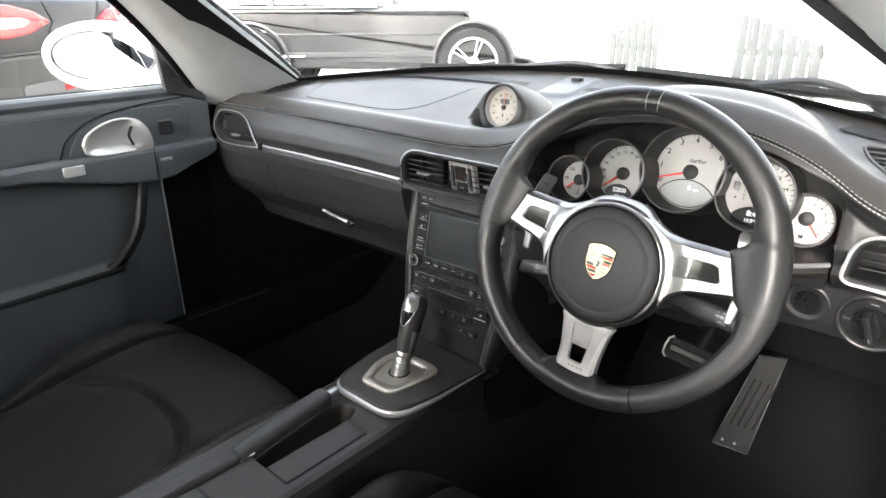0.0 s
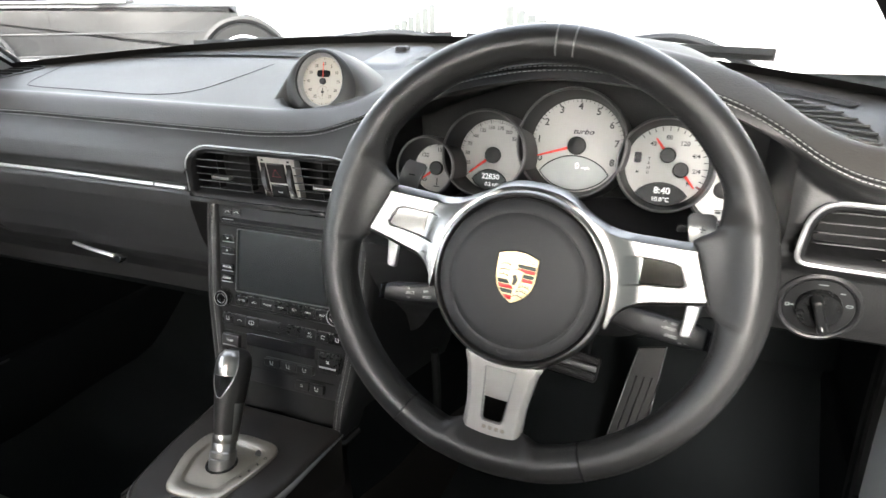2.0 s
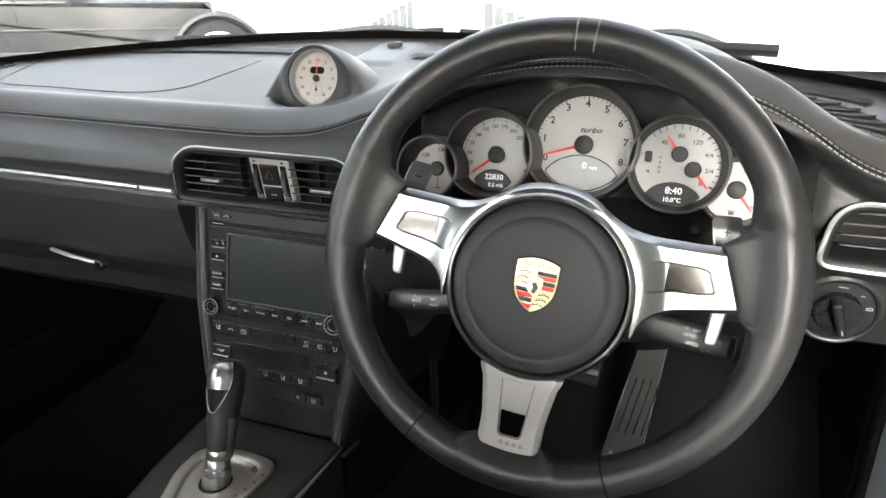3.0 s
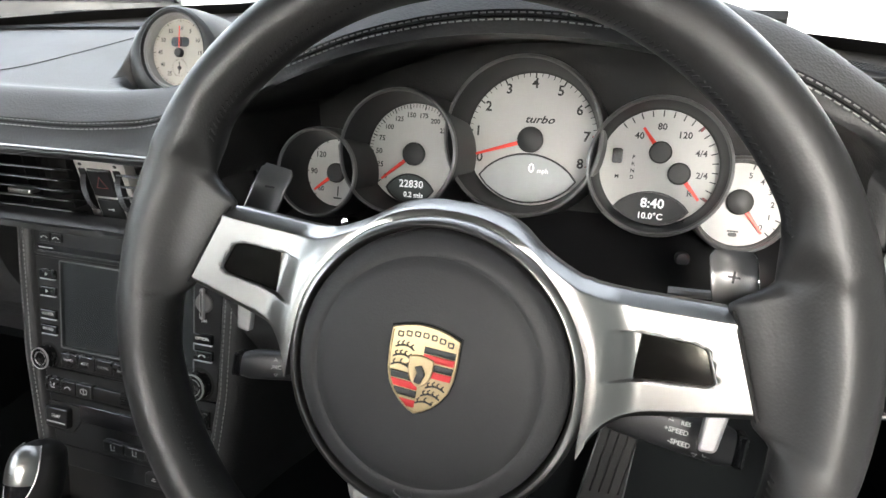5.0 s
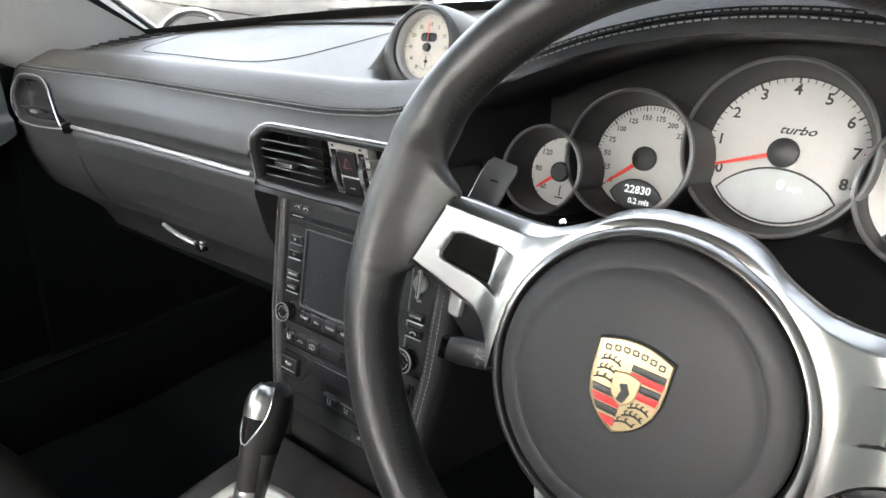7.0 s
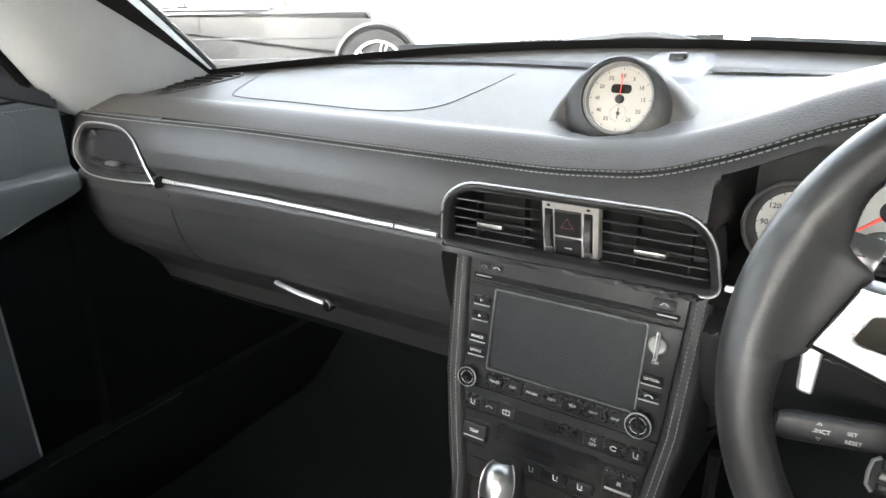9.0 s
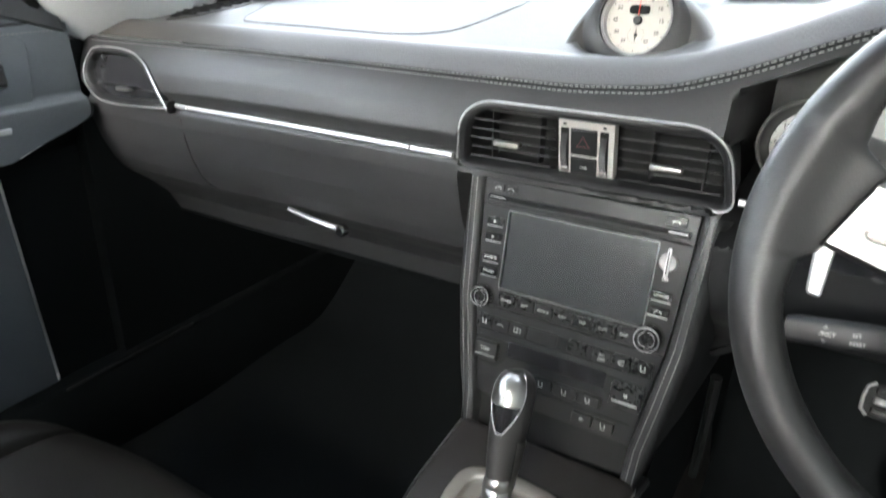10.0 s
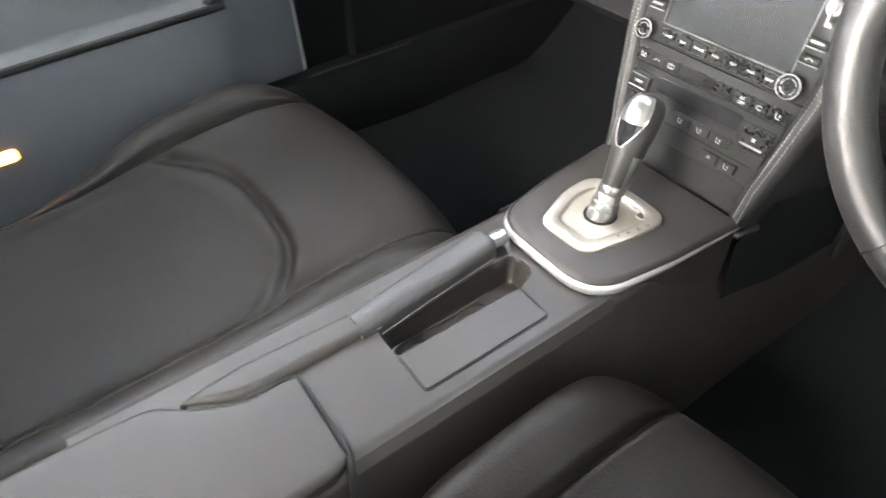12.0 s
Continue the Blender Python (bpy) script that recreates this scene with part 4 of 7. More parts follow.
press, pm = dial("oil_pressure_dial", (0.4905, 0.1300, 0.8325), 0.0320, 0.0350, 0.010, "small oil pressure dial")
part("scale", marks([76, 52, 28, 4, -20, -44], 0.0270, 0.0310, 0.0010).join(marks([64, 40, 16, -8, -32], 0.0285, 0.0310, 0.0006)), PRINT, press, m=pm)
part("printed_scale", letters([(str(5 - k), 0.0222 * math.cos(radians(76 - 24 * k)), 0.0222 * math.sin(radians(76 - 24 * k)), 0.0058, 0) for k in range(6)], pm), PRINT, press)
needle(press, pm, 0, 0.002, 0.0275, -52, 0.0082)
part("oil_symbol", Geo().join(box(-0.002, -0.020, 0.0005, 0.008, 0.0012, 0.0003, 0.0001)).join(box(-0.002, -0.0225, 0.0005, 0.006, 0.0030, 0.0003, 0.0001)), PRINT, press, m=pm)
part("clock_knob", lathe([(0, 0.012), (0.004, 0.0118), (0.0052, 0.010), (0.0055, 0.0)], 20), PLASTIC, cluster, m=tilted((0.455, 0.10, 0.797), 15))
part("trip_knob", lathe([(0, 0.016), (0.003, 0.0158), (0.0038, 0.014), (0.004, 0.0)], 20), CHROME, cluster, m=tilted((0.196, 0.085, 0.803), 15))
part("binnacle_floor", grid(lambda i, j: (0.120 + 0.420 * i, 0.02 + 0.14 * j, 0.788 + 0.018 * j), 20, 8), PLASTIC, cluster)

# ---- steering wheel ----
# local axes of the turned wheel: u along its side spokes, v up, w out of the hub towards the driver
WH = Matrix.Translation((0.3373, -0.1051, 0.8046)) @ pose(0, 0, 0, 0, 0, 2.2) @ tilted((0, 0, 0), 16.9) @ pose(0, 0, 0, 0, 0, -5.5)
wheel = thing("steering_wheel", (0.337, -0.105, 0.80), "black leather three-spoke steering wheel with polished aluminium spokes", "steering wheel")
RIM_V, RIM_R, RIM_H, RIM_W = 0.0187, 0.1922, 0.0155, 0.0178


def spoke_end(deg):
    """How far from the rim's centre the end of a side spoke lies, along a bearing."""
    a = radians(deg)
    x0, y0, x1, y1 = 0.1276, 0.0385, 0.1460, -0.0069
    nx, ny = y0 - y1, x1 - x0
    return (nx * x0 + ny * y0) / (nx * math.cos(a) + ny * math.sin(a))


def rim_inner(deg):
    deg = (deg + 180) % 360 - 180
    ri = RIM_R - 2 * RIM_H
    side = deg if abs(deg) < 90 else (180 - deg if deg > 0 else -180 - deg)
    if -30 < side < 45:
        near = min(17.6, max(-3.6, side))
        over = max(side - 17.6, -3.6 - side, 0.0)
        t = 0.62 * smooth(3.4, 0.0, over) + 0.38 * smooth(15.0, 0.0, over)
        ri += t * (spoke_end(near) - 0.0015 - ri)
    d = abs(deg + 90)
    ri += (0.1515 - ri) * smooth(15.0, 9.5, d)
    return ri


def rim_ring(a, b):
    ri = rim_inner(math.degrees(a))
    hr = (RIM_R - ri) / 2
    cb, sb = math.cos(b), math.sin(b)
    r = (RIM_R + ri) / 2 + hr * (abs(cb) ** 0.95) * (1 if cb > 0 else -1)
    w = RIM_W * (abs(sb) ** 0.95) * (1 if sb > 0 else -1)
    if ri < 0.158:
        w *= 1 - 0.62 * smooth(0.176, 0.150, r) * smooth(0.158, 0.150, ri)
    return (r * math.cos(a), RIM_V + r * math.sin(a), w)


part("rim", grid(lambda i, j: rim_ring(2 * math.pi * i, 2 * math.pi * j), 480, 32, True, True), RIM_HIDE, wheel, "black leather rim, browned by wear", m=WH, sharp=80)
for a in (-63.0, -117.0):
    ring = []
    for k in range(32):
        p = Vector(rim_ring(radians(a), 2 * math.pi * k / 32))
        c = Vector((0.1767 * math.cos(radians(a)), RIM_V + 0.1767 * math.sin(radians(a)), 0))
        ring.append(p + (p - c).normalized() * 0.0001)
    part("rim_seam", tube(ring, 0.0009, 5, closed=True), DARK, wheel, m=WH)
for a in (87.6, 92.4):
    part("centre_mark", tube([Vector(rim_ring(radians(a), radians(b))) for b in range(30, 150, 10)], 0.0006, 4), THREAD, wheel, m=WH)
# cross stitches along the inner edge of the rim
st = Geo()
for k in range(300):
    a = 1.2 * k
    if rim_inner(a) < 0.158:
        continue
    p, q = Vector(rim_ring(radians(a), radians(150))), Vector(rim_ring(radians(a + 0.8), radians(163)))
    st.join(tube([p, q], 0.0006, 4))
tagged(part("rim_stitching", st, LEATHER, wheel, m=WH), kind="stuff")

part("airbag_pad", lathe([(0.0, 0.0262), (0.02, 0.0259), (0.038, 0.0250), (0.0500, 0.0236), (0.0535, 0.0226), (0.0548, 0.0216), (0.0558, 0.0212), (0.0568, 0.0216), (0.0585, 0.0216), (0.0625, 0.0204), (0.0660, 0.0182), (0.0676, 0.0155), (0.0680, 0.008), (0.0680, -0.02)], 96), PAD_SKIN, wheel, "matt black airbag cover", m=WH)
part("pad_gap", lathe([(0.0675, 0.006), (0.0700, 0.006)], 72), DARK, wheel, m=WH)
part("pad_mark", tube([(0.0045 * math.cos(a), -0.0600 + 0.0022 * math.sin(a), 0.0213) for a in np.linspace(0, 2 * math.pi, 24, endpoint=False)], 0.0003, 5, closed=True), PAD_SKIN, wheel, "faint moulded oval", m=WH)
part("hub_ring", lathe([(0.0690, -0.012), (0.0690, 0.0150), (0.0693, 0.0172), (0.0701, 0.0181), (0.0714, 0.0178), (0.0730, 0.0162), (0.0746, 0.0125), (0.0756, 0.0060), (0.0758, -0.012)], 120), BRUSHED, wheel, "polished aluminium ring", m=WH, sharp=50)

# the upper casting: half of its upper and lower edge, from the middle out to the end of the side spoke
ARM_UP = [(0, 82.4), (15, 81.4), (29, 77.2), (44, 67.0), (60, 59.3), (66, 57.9), (70, 57.0), (73, 56.6), (77, 56.2), (82, 56.1), (88, 56.1), (97, 56.5), (112, 56.9), (127.8, 57.3)]
ARM_LOW = [(0, 74.0), (15.4, 72.4), (30.1, 67.6), (47.5, 56.7), (66.8, 31.5), (74.0, 8.0), (74.8, -12.0), (75.2, -23.0), (77.6, -17.5), (81.8, -10.2), (87.8, -4.4), (98, 0.2), (119, 5.6), (146.2, 11.9)]
arm_up, arm_low = curve_points([(x / 1000, y / 1000, 0) for x, y in ARM_UP], 240), curve_points([(x / 1000, y / 1000, 0) for x, y in ARM_LOW], 240)
ARM_WINDOW = [(x / 1000, y / 1000) for x, y in rounded([(76, 13.3, 2), (98, 17.6, 8), (123.5, 20.6, 4), (128.0, 23.2, 3), (121.5, 38.2, 4), (114, 40.0, 4), (92, 39.4, 8), (76, 37.4, 2)], 6)]


def arm_w(u, v):
    """Height of the casting's face, which falls away from the hub ring."""
    r = math.hypot(u, v)
    return 0.0053 + 0.0090 * (1 - smooth(0.0755, 0.0985, r)) - 0.004 * smooth(0.0, 0.02, v - 0.066) * (1 - smooth(0.03, 0.06, abs(u)))


def arm_skin(i, j):
    s = 2 * i - 1
    k = round(abs(s) * 240)
    top, low = arm_up[k], arm_low[k]
    span = (low - top).length
    band = min(0.0062, 0.6 * span)
    d = band * j / 0.12 if j < 0.12 else band + (span - band) * (j - 0.12) / 0.88
    p = top.lerp(low, d / span)
    w = arm_w(p.x, p.y)
    w -= 0.0072 * max(0.0, 1 - d / band) ** 1.15
    w -= 0.0035 * smooth(0.0032, 0.0, span - d) if p.x > 0.078 else 0.0
    sink = smooth(-0.0003, 0.0007, inside(ARM_WINDOW, p.x, p.y)) if 0.072 < p.x < 0.131 and 0.010 < p.y < 0.043 else 0.0
    w -= 0.0030 * sink * smooth(0.077, 0.093, p.x)
    return ((p.x if s > 0 else -p.x), p.y, w)


top_face = grid(arm_skin, 480, 100)
g = Geo().join(top_face)
k = len(g.v)
edge = [i * 101 for i in range(481)] + [480 * 101 + j for j in range(1, 101)] + [i * 101 + 100 for i in range(479, -1, -1)] + [j for j in range(99, 0, -1)]
g.v += [(g.v[e][0] * 0.995, g.v[e][1] * 0.995, g.v[e][2] - 0.013) for e in edge]
for q in range(len(edge)):
    g.f.append((edge[q], edge[(q + 1) % len(edge)], k + (q + 1) % len(edge), k + q))
arms = part("spoke_casting", g, BRUSHED, wheel, "polished aluminium casting of the two side spokes", m=WH, sharp=42)
for s in (-1, 1):
    plate = [(0.0925, 0.0172)] + [(x, y) for x, y in inset(ARM_WINDOW, 0.0007) if x > 0.0945] + [(0.0925, 0.0388)]
    plate = [(s * x, y) for x, y in (plate if s > 0 else plate[::-1])]
    part("insert", slab(plate, 0.0008, 0.0031, 0.0004), INSERT, arms, "smoked dark chrome insert", m=WH)
    part("insert_edge", tube([(s * x, y, arm_w(x, y) - 0.0007) for x, y in ARM_WINDOW if x > 0.082], 0.0004, 6), DIAL_RING, arms, "thin bright edge of the recess", m=WH)
    part("spoke_joint", tube([(s * (0.1281 + 0.0184 * q), 0.0570 - 0.0450 * q, 0.0015 + 0.0035 * min(1, q * 6)) for q in np.linspace(0, 1, 12)], 0.0011, 6), DARK, wheel, "dark joint between spoke and leather", m=WH)

# lower spoke with its slot
LOW_WINDOW = rounded([(-0.0135, -0.0780, 0.001), (0.0135, -0.0780, 0.001), (0.0095, -0.1235, 0.003), (0.0075, -0.1262, 0.003), (-0.0075, -0.1262, 0.003), (-0.0095, -0.1235, 0.003)], 5)


def low_skin(i, j):
    q = 2 * j - 1
    half = 0.0310 - 0.0052 * smooth(0.0, 0.75, i) + 0.003 * (1 - smooth(0, 0.2, i))
    v = -0.0700 - (0.0650 + 0.0030 * (1 - q * q)) * i
    u = half * q
    near = half - abs(u)
    w = 0.0118 - 0.0036 * smooth(0.0, 0.8, i) - 0.0048 * max(0.0, 1 - near / 0.0048)
    w -= 0.0030 * smooth(-0.0003, 0.0006, inside(LOW_WINDOW, u, v))
    return (u, v, w)


g = grid(low_skin, 130, 110)
k = len(g.v)
edge = [i * 111 for i in range(131)] + [130 * 111 + j for j in range(1, 111)] + [i * 111 + 110 for i in range(129, -1, -1)] + [j for j in range(109, 0, -1)]
g.v += [(g.v[e][0], g.v[e][1], g.v[e][2] - 0.011) for e in edge]
for q in range(len(edge)):
    g.f.append((edge[q], edge[(q + 1) % len(edge)], k + (q + 1) % len(edge), k + q))
low_spoke = part("lower_spoke", g, BRIGHTENED_ALLOY, wheel, "polished aluminium lower spoke with a slot", m=WH, sharp=42)
part("insert", slab(inset(LOW_WINDOW, 0.0007), 0.0040, 0.0062, 0.0004), INSERT, low_spoke, "smoked dark chrome insert", m=WH)
part("insert_edge", tube([(x, y, 0.0084 + 0.0016 * smooth(-0.12, -0.08, y)) for x, y in LOW_WINDOW], 0.0005, 6, closed=True), DIAL_RING, low_spoke, m=WH)
emboss = Geo()
for x in (-0.0055, 0.0, 0.0055, 0.0110):
    emboss.join(box(x, -0.1315, 0.0079, 0.0036, 0.0036, 0.0008, 0.0002, 0.0008))
part("embossed_bars", emboss, SATIN, low_spoke, "faint embossed bars", m=WH)

# badge: a gilded shield with enamel fields and raised gilding
SH = WH @ pose(0, 0.0016, 0.0262)


def shield_half(y):
    """Half the width of the shield at a height."""
    return float(np.interp(y, [-0.0190, -0.0170, -0.0145, -0.0110, -0.0060, 0.0, 0.0080, 0.0192], [0.0001, 0.0042, 0.0078, 0.0112, 0.0144, 0.0160, 0.0166, 0.0165]))


def shield(k=1.0, cx=0.0, cy=0.0):
    right = [(shield_half(y), y) for y in (-0.0190, -0.0180, -0.0170, -0.0158, -0.0145, -0.0128, -0.0110, -0.0085, -0.0060, -0.003, 0.0, 0.004, 0.008, 0.014, 0.0192)]
    crown = [(0.011, 0.0212), (0.0055, 0.0226), (0.0, 0.0230), (-0.0055, 0.0226), (-0.011, 0.0212)]
    return [(cx + k * x, cy + k * y) for x, y in right + crown + [(-x, y) for x, y in right[:0:-1]]]


badge = part("badge", slab(shield(), -0.001, 0.0010, 0.0004), GOLD, wheel, "gilded shield badge with red and black bars", m=SH)
part("badge_rim", frame_of(shield(), shield(0.945), 0.0005, 0.0017, 0.0003), GOLD, badge, m=SH)
part("badge_shadow_gap", frame_of(shield(1.045), shield(1.0), -0.001, 0.0002, 0.0001), DARK, badge, m=SH)


def field(y0, y1, s, mat):
    a, b = shield_half(y0) - 0.0013, shield_half(y1) - 0.0013
    o = [(s * 0.0003, y0), (s * a, y0), (s * b, y1), (s * 0.0003, y1)]
    part("bar", slab(o if s > 0 else o[::-1], 0.0005, 0.0016, 0.0003), mat, badge, m=SH)


for y, mt in ((0.0104, BLACK_ENAMEL), (0.0070, RED), (0.0030, BLACK_ENAMEL), (-0.0004, RED)):
    field(y - 0.0001, y + 0.0030, 1, mt)
for y, mt in ((-0.0040, BLACK_ENAMEL), (-0.0078, RED), (-0.0116, BLACK_ENAMEL), (-0.0162, RED)):
    field(y - 0.0001, y + 0.0032, -1, mt)
part("inner_shield", slab(shield(0.36, 0, 0.0008), 0.0005, 0.0027, 0.0005), GOLD, badge, m=SH)
part("inner_mark", slab(rounded([(-0.0022, -0.0038, 0.001), (0.0012, -0.0042, 0.001), (0.0030, 0.0008, 0.001), (0.0008, 0.0048, 0.001), (-0.0026, 0.0036, 0.001), (-0.0010, 0.0008, 0.001)], 4), 0.0026, 0.0031, 0.0002), BLACK_ENAMEL, badge, "plain dark mark", m=SH)
dec = Geo()
for x, y, n in ((-0.0092, 0.0118, 4), (-0.0096, 0.0072, 4), (-0.0100, 0.0030, 3), (0.0082, -0.0040, 4), (0.0066, -0.0082, 4), (0.0045, -0.0122, 3)):
    arc = [(x + 0.0046 * q, y - 0.0016 * q * q, 0.0012) for q in np.linspace(-1, 1, 7)]
    dec.join(tube(arc, 0.00045, 5))
    for q in np.linspace(-0.7, 0.8, n):
        bx, by = x + 0.0046 * q, y - 0.0016 * q * q
        dec.join(tube([(bx, by, 0.0012), (bx - 0.0006, by + 0.0013, 0.0012), (bx + 0.0003, by + 0.0021, 0.0012)], 0.00038, 5))
for q in np.linspace(-1, 1, 7):
    x, y = 0.0122 * q, 0.0184 - 0.0018 * q * q
    dec.join(frame_of(rrect(x, y, 0.0030, 0.0028, 0.0006, 2), rrect(x, y, 0.0016, 0.0014, 0.0003, 2), 0.0008, 0.0013, 0.0001))
part("relief", dec, PRINT, badge, "dark engraved bars and branches", m=SH)


def paddle(s):
    def leaf(i, j):
        a = 2 * math.pi * j
        half = 0.0110 * (0.55 + 0.45 * smooth(0.0, 0.10, i)) * (0.80 + 0.20 * smooth(1.0, 0.9, i))
        c, n = math.cos(a), math.sin(a)
        x = half * math.copysign(abs(c) ** 0.55, c)
        u = 0.1300 + 0.0085 * (1 - i) ** 1.4 + x
        v = 0.046 + 0.0350 * i + 0.0012 * (x / 0.011)
        thick = 0.0016 * (0.4 + 0.6 * smooth(1.0, 0.93, i))
        return (s * u, v, -0.0430 + thick * math.copysign(abs(n) ** 0.6, n) - 0.0035 * smooth(0.6, 1.0, i) + 0.0022 * (x / 0.011) ** 2)
    p = part("shift_paddle", grid(leaf, 24, 28, close_v=True), GUNMETAL, wheel, "polished grey gear shift paddle", m=WH, sharp=60)
    part("paddle_edge", tube([leaf(i, 0.0) for i in np.linspace(0, 0.97, 16)], 0.0007, 6), CHROME, p, "bright paddle edge", m=WH)
    tail = [(s * 0.1470, 0.010, 0.002), (s * 0.1345, 0.010, 0.002), (s * 0.1335, -0.0245, 0.003), (s * 0.1430, -0.0238, 0.004)]
    part("paddle_tail", slab(rounded(tail if s < 0 else tail[::-1], 5), -0.0475, -0.0430, 0.0018), SILVER, wheel, "polished lower paddle end", m=WH)
    cx = s * 0.1322
    mk = box(cx, 0.0680, -0.0412, 0.0062, 0.0012, 0.0006, 0.0001)
    if s > 0:
        mk.join(box(cx, 0.0680, -0.0412, 0.0012, 0.0062, 0.0006, 0.0001))
    part("mark", mk, PRINT, p, m=WH)


paddle(-1)
paddle(1)

# ---- column, stalks and switches ----
column = thing("steering_column", (0.337, 0.02, 0.74), "black plastic steering column shroud behind the wheel", "column")
part("shroud", grid(lambda i, j: (WH @ Vector(((0.052 + 0.012 * j) * math.copysign(abs(math.cos(2 * math.pi * i)) ** 0.7, math.cos(2 * math.pi * i)), -0.010 + (0.046 + 0.004 * j) * math.copysign(abs(math.sin(2 * math.pi * i)) ** 0.7, math.sin(2 * math.pi * i)), -0.045 - 0.19 * j))), 40, 10, close_u=True), PLASTIC, column)
part("hub_back", lathe([(0.070, -0.012), (0.060, -0.03), (0.045, -0.045), (0.001, -0.048)], 40), PLASTIC, column, m=WH)


def stalk(a, b, r, words, label, marks_=()):
    """A flat lever from b on the column to its end a, with white print on its face."""
    s = thing("column_stalk", WH @ Vector(b), label, "stalk", "steering column stalks")
    a, b = Vector(a), Vector(b)

    def body(i, j):
        p = b.lerp(a, i)
        k = r * (0.72 + 0.28 * smooth(0.25, 0.5, i)) * (1 - 0.18 * smooth(0.94, 1.0, i))
        c, n = math.cos(2 * math.pi * j), math.sin(2 * math.pi * j)
        return (p.x, p.y + k * 0.0105 * math.copysign(abs(c) ** 0.6, c), p.z + k * 0.0070 * math.copysign(abs(n) ** 0.6, n))
    g = grid(body, 30, 24, close_v=True)
    g.f.append(tuple(30 * 24 + j for j in range(24)))
    lever = part("lever", g, PLASTIC, s, m=WH, sharp=60)
    end = a + (a - b).normalized() * 0.0035
    part("end_cap", box(0, 0, 0, 0.006, 0.017 * r, 0.012 * r, 0.002, 0.002), GLOSS, s, m=WH @ Matrix.Translation(end))
    if words:
        slope = math.degrees(math.atan2((a - b).y, (a - b).x))
        slope = slope - 180 if slope > 90 else (slope + 180 if slope < -90 else slope)
        face = WH @ Matrix.Translation(a.lerp(b, 0.25) + Vector((0, 0, 0.0070 * r + 0.0004))) @ pose(0, 0, 0, 0, 0, slope)
        part("print", letters(words, face, 0.0004), PALE_PRINT, lever)
        g = Geo()
        for x, y, d in marks_:
            tri_ = [(x - 0.0016, y), (x + 0.0016, y), (x, y + 0.0020 * d)]
            tri_ = tri_ if d > 0 else tri_[::-1]
            g.join(frame_of(tri_, inset(tri_, 0.00045), 0.0002, 0.0006, 0.0001))
        part("print_marks", g, PALE_PRINT, lever, m=face)


stalk((-0.1470, -0.0535, -0.0660), (-0.040, -0.036, -0.082), 0.95, [("FUNCT", -0.0020, 0.0, 0.0040, 0), ("SET", 0.0165, 0.0020, 0.0036, 0), ("RESET", 0.0175, -0.0035, 0.0036, 0)], "black trip computer stalk with white lettering", ((-0.002, 0.0042, 1), (-0.002, -0.0042, -1)))
stalk((0.1560, -0.0270, -0.0720), (0.040, -0.022, -0.082), 1.10, [("+SPEED", -0.0020, 0.0020, 0.0040, 0), ("-SPEED", 0.0010, -0.0045, 0.0040, 0), ("OFF", 0.0170, -0.0068, 0.0036, 0), ("RES", 0.0020, 0.0072, 0.0034, 0)], "black cruise control stalk with white lettering", ((-0.006, 0.0070, 1), (0.010, -0.0075, -1)))
stalk((0.160, 0.0380, -0.0760), (0.04, 0.016, -0.082), 0.95, [("FRONT", 0.004, -0.003, 0.0032, 0)], "black windscreen wiper stalk with white marks", ((0.004, 0.0020, 1),))
stalk((-0.150, 0.0300, -0.0760), (-0.04, 0.016, -0.082), 0.90, [], "plain black indicator stalk on the column")

light = thing("light_switch", (0.592, 0.09, 0.74), "round black rotary light switch on the lower dashboard", "switch")
LS = tilted((0.590, 0.076, 0.7405), -8)
part("bezel", lathe([(0.0385, -0.004), (0.0380, 0.003), (0.0350, 0.0050), (0.0330, 0.0040), (0.0320, 0.0015), (0.0001, 0.0015)], 56), PLASTIC, light, m=LS)
part("dial_ring", lathe([(0.0325, 0.001), (0.0310, 0.003), (0.0210, 0.0035), (0.0205, 0.001)], 56), PANEL_GREY, light, m=LS)
knob = part("knob", lathe([(0.0205, 0.0), (0.0205, 0.008), (0.0195, 0.010), (0.0001, 0.010)], 40), BUTTON, light, m=LS)
part("grip", box(0, 0, 0.016, 0.010, 0.038, 0.016, 0.003, 0.004), PANEL_GREY, knob, m=LS @ pose(0, 0, 0, 0, 0, 18))
part("grip_line", box(0, -0.012, 0.0244, 0.0010, 0.005, 0.0006, 0.0001), PALE_PRINT, knob, m=LS @ pose(0, 0, 0, 0, 0, 18))
for g in (tube([(-0.0275 + 0.0018 * math.cos(q), 0.0018 * math.sin(q), 0.0037) for q in np.linspace(0, 6.2, 9)], 0.0004, 4), box(-0.0230, 0.0, 0.0037, 0.0030, 0.0010, 0.0004, 0.0001), box(0.0, 0.0262, 0.0037, 0.0085, 0.0009, 0.0004, 0.0001), box(0.0175, 0.0190, 0.0037, 0.0042, 0.0009, 0.0004, 0.0001),
          frame_of(rrect(0.0255, 0.0060, 0.0058, 0.0030, 0.001, 2), rrect(0.0255, 0.0060, 0.0046, 0.0018, 0.0006, 2), 0.0035, 0.0039, 0.0001)):
    part("symbol", g, LCD_PALE, light, m=LS)
ign = thing("ignition_switch", (0.52, 0.09, 0.75), "round black ignition lock in the lower dashboard", "switch")
IG = tilted((0.520, 0.074, 0.7480), -8)
part("bezel", lathe([(0.0270, -0.004), (0.0265, 0.003), (0.0240, 0.0045), (0.0185, 0.0030), (0.0175, -0.004), (0.0001, -0.004)], 44), PLASTIC, ign, m=IG)
part("lock_barrel", lathe([(0.0150, -0.004), (0.0145, 0.002), (0.0001, 0.002)], 32), BUTTON, ign, m=IG)

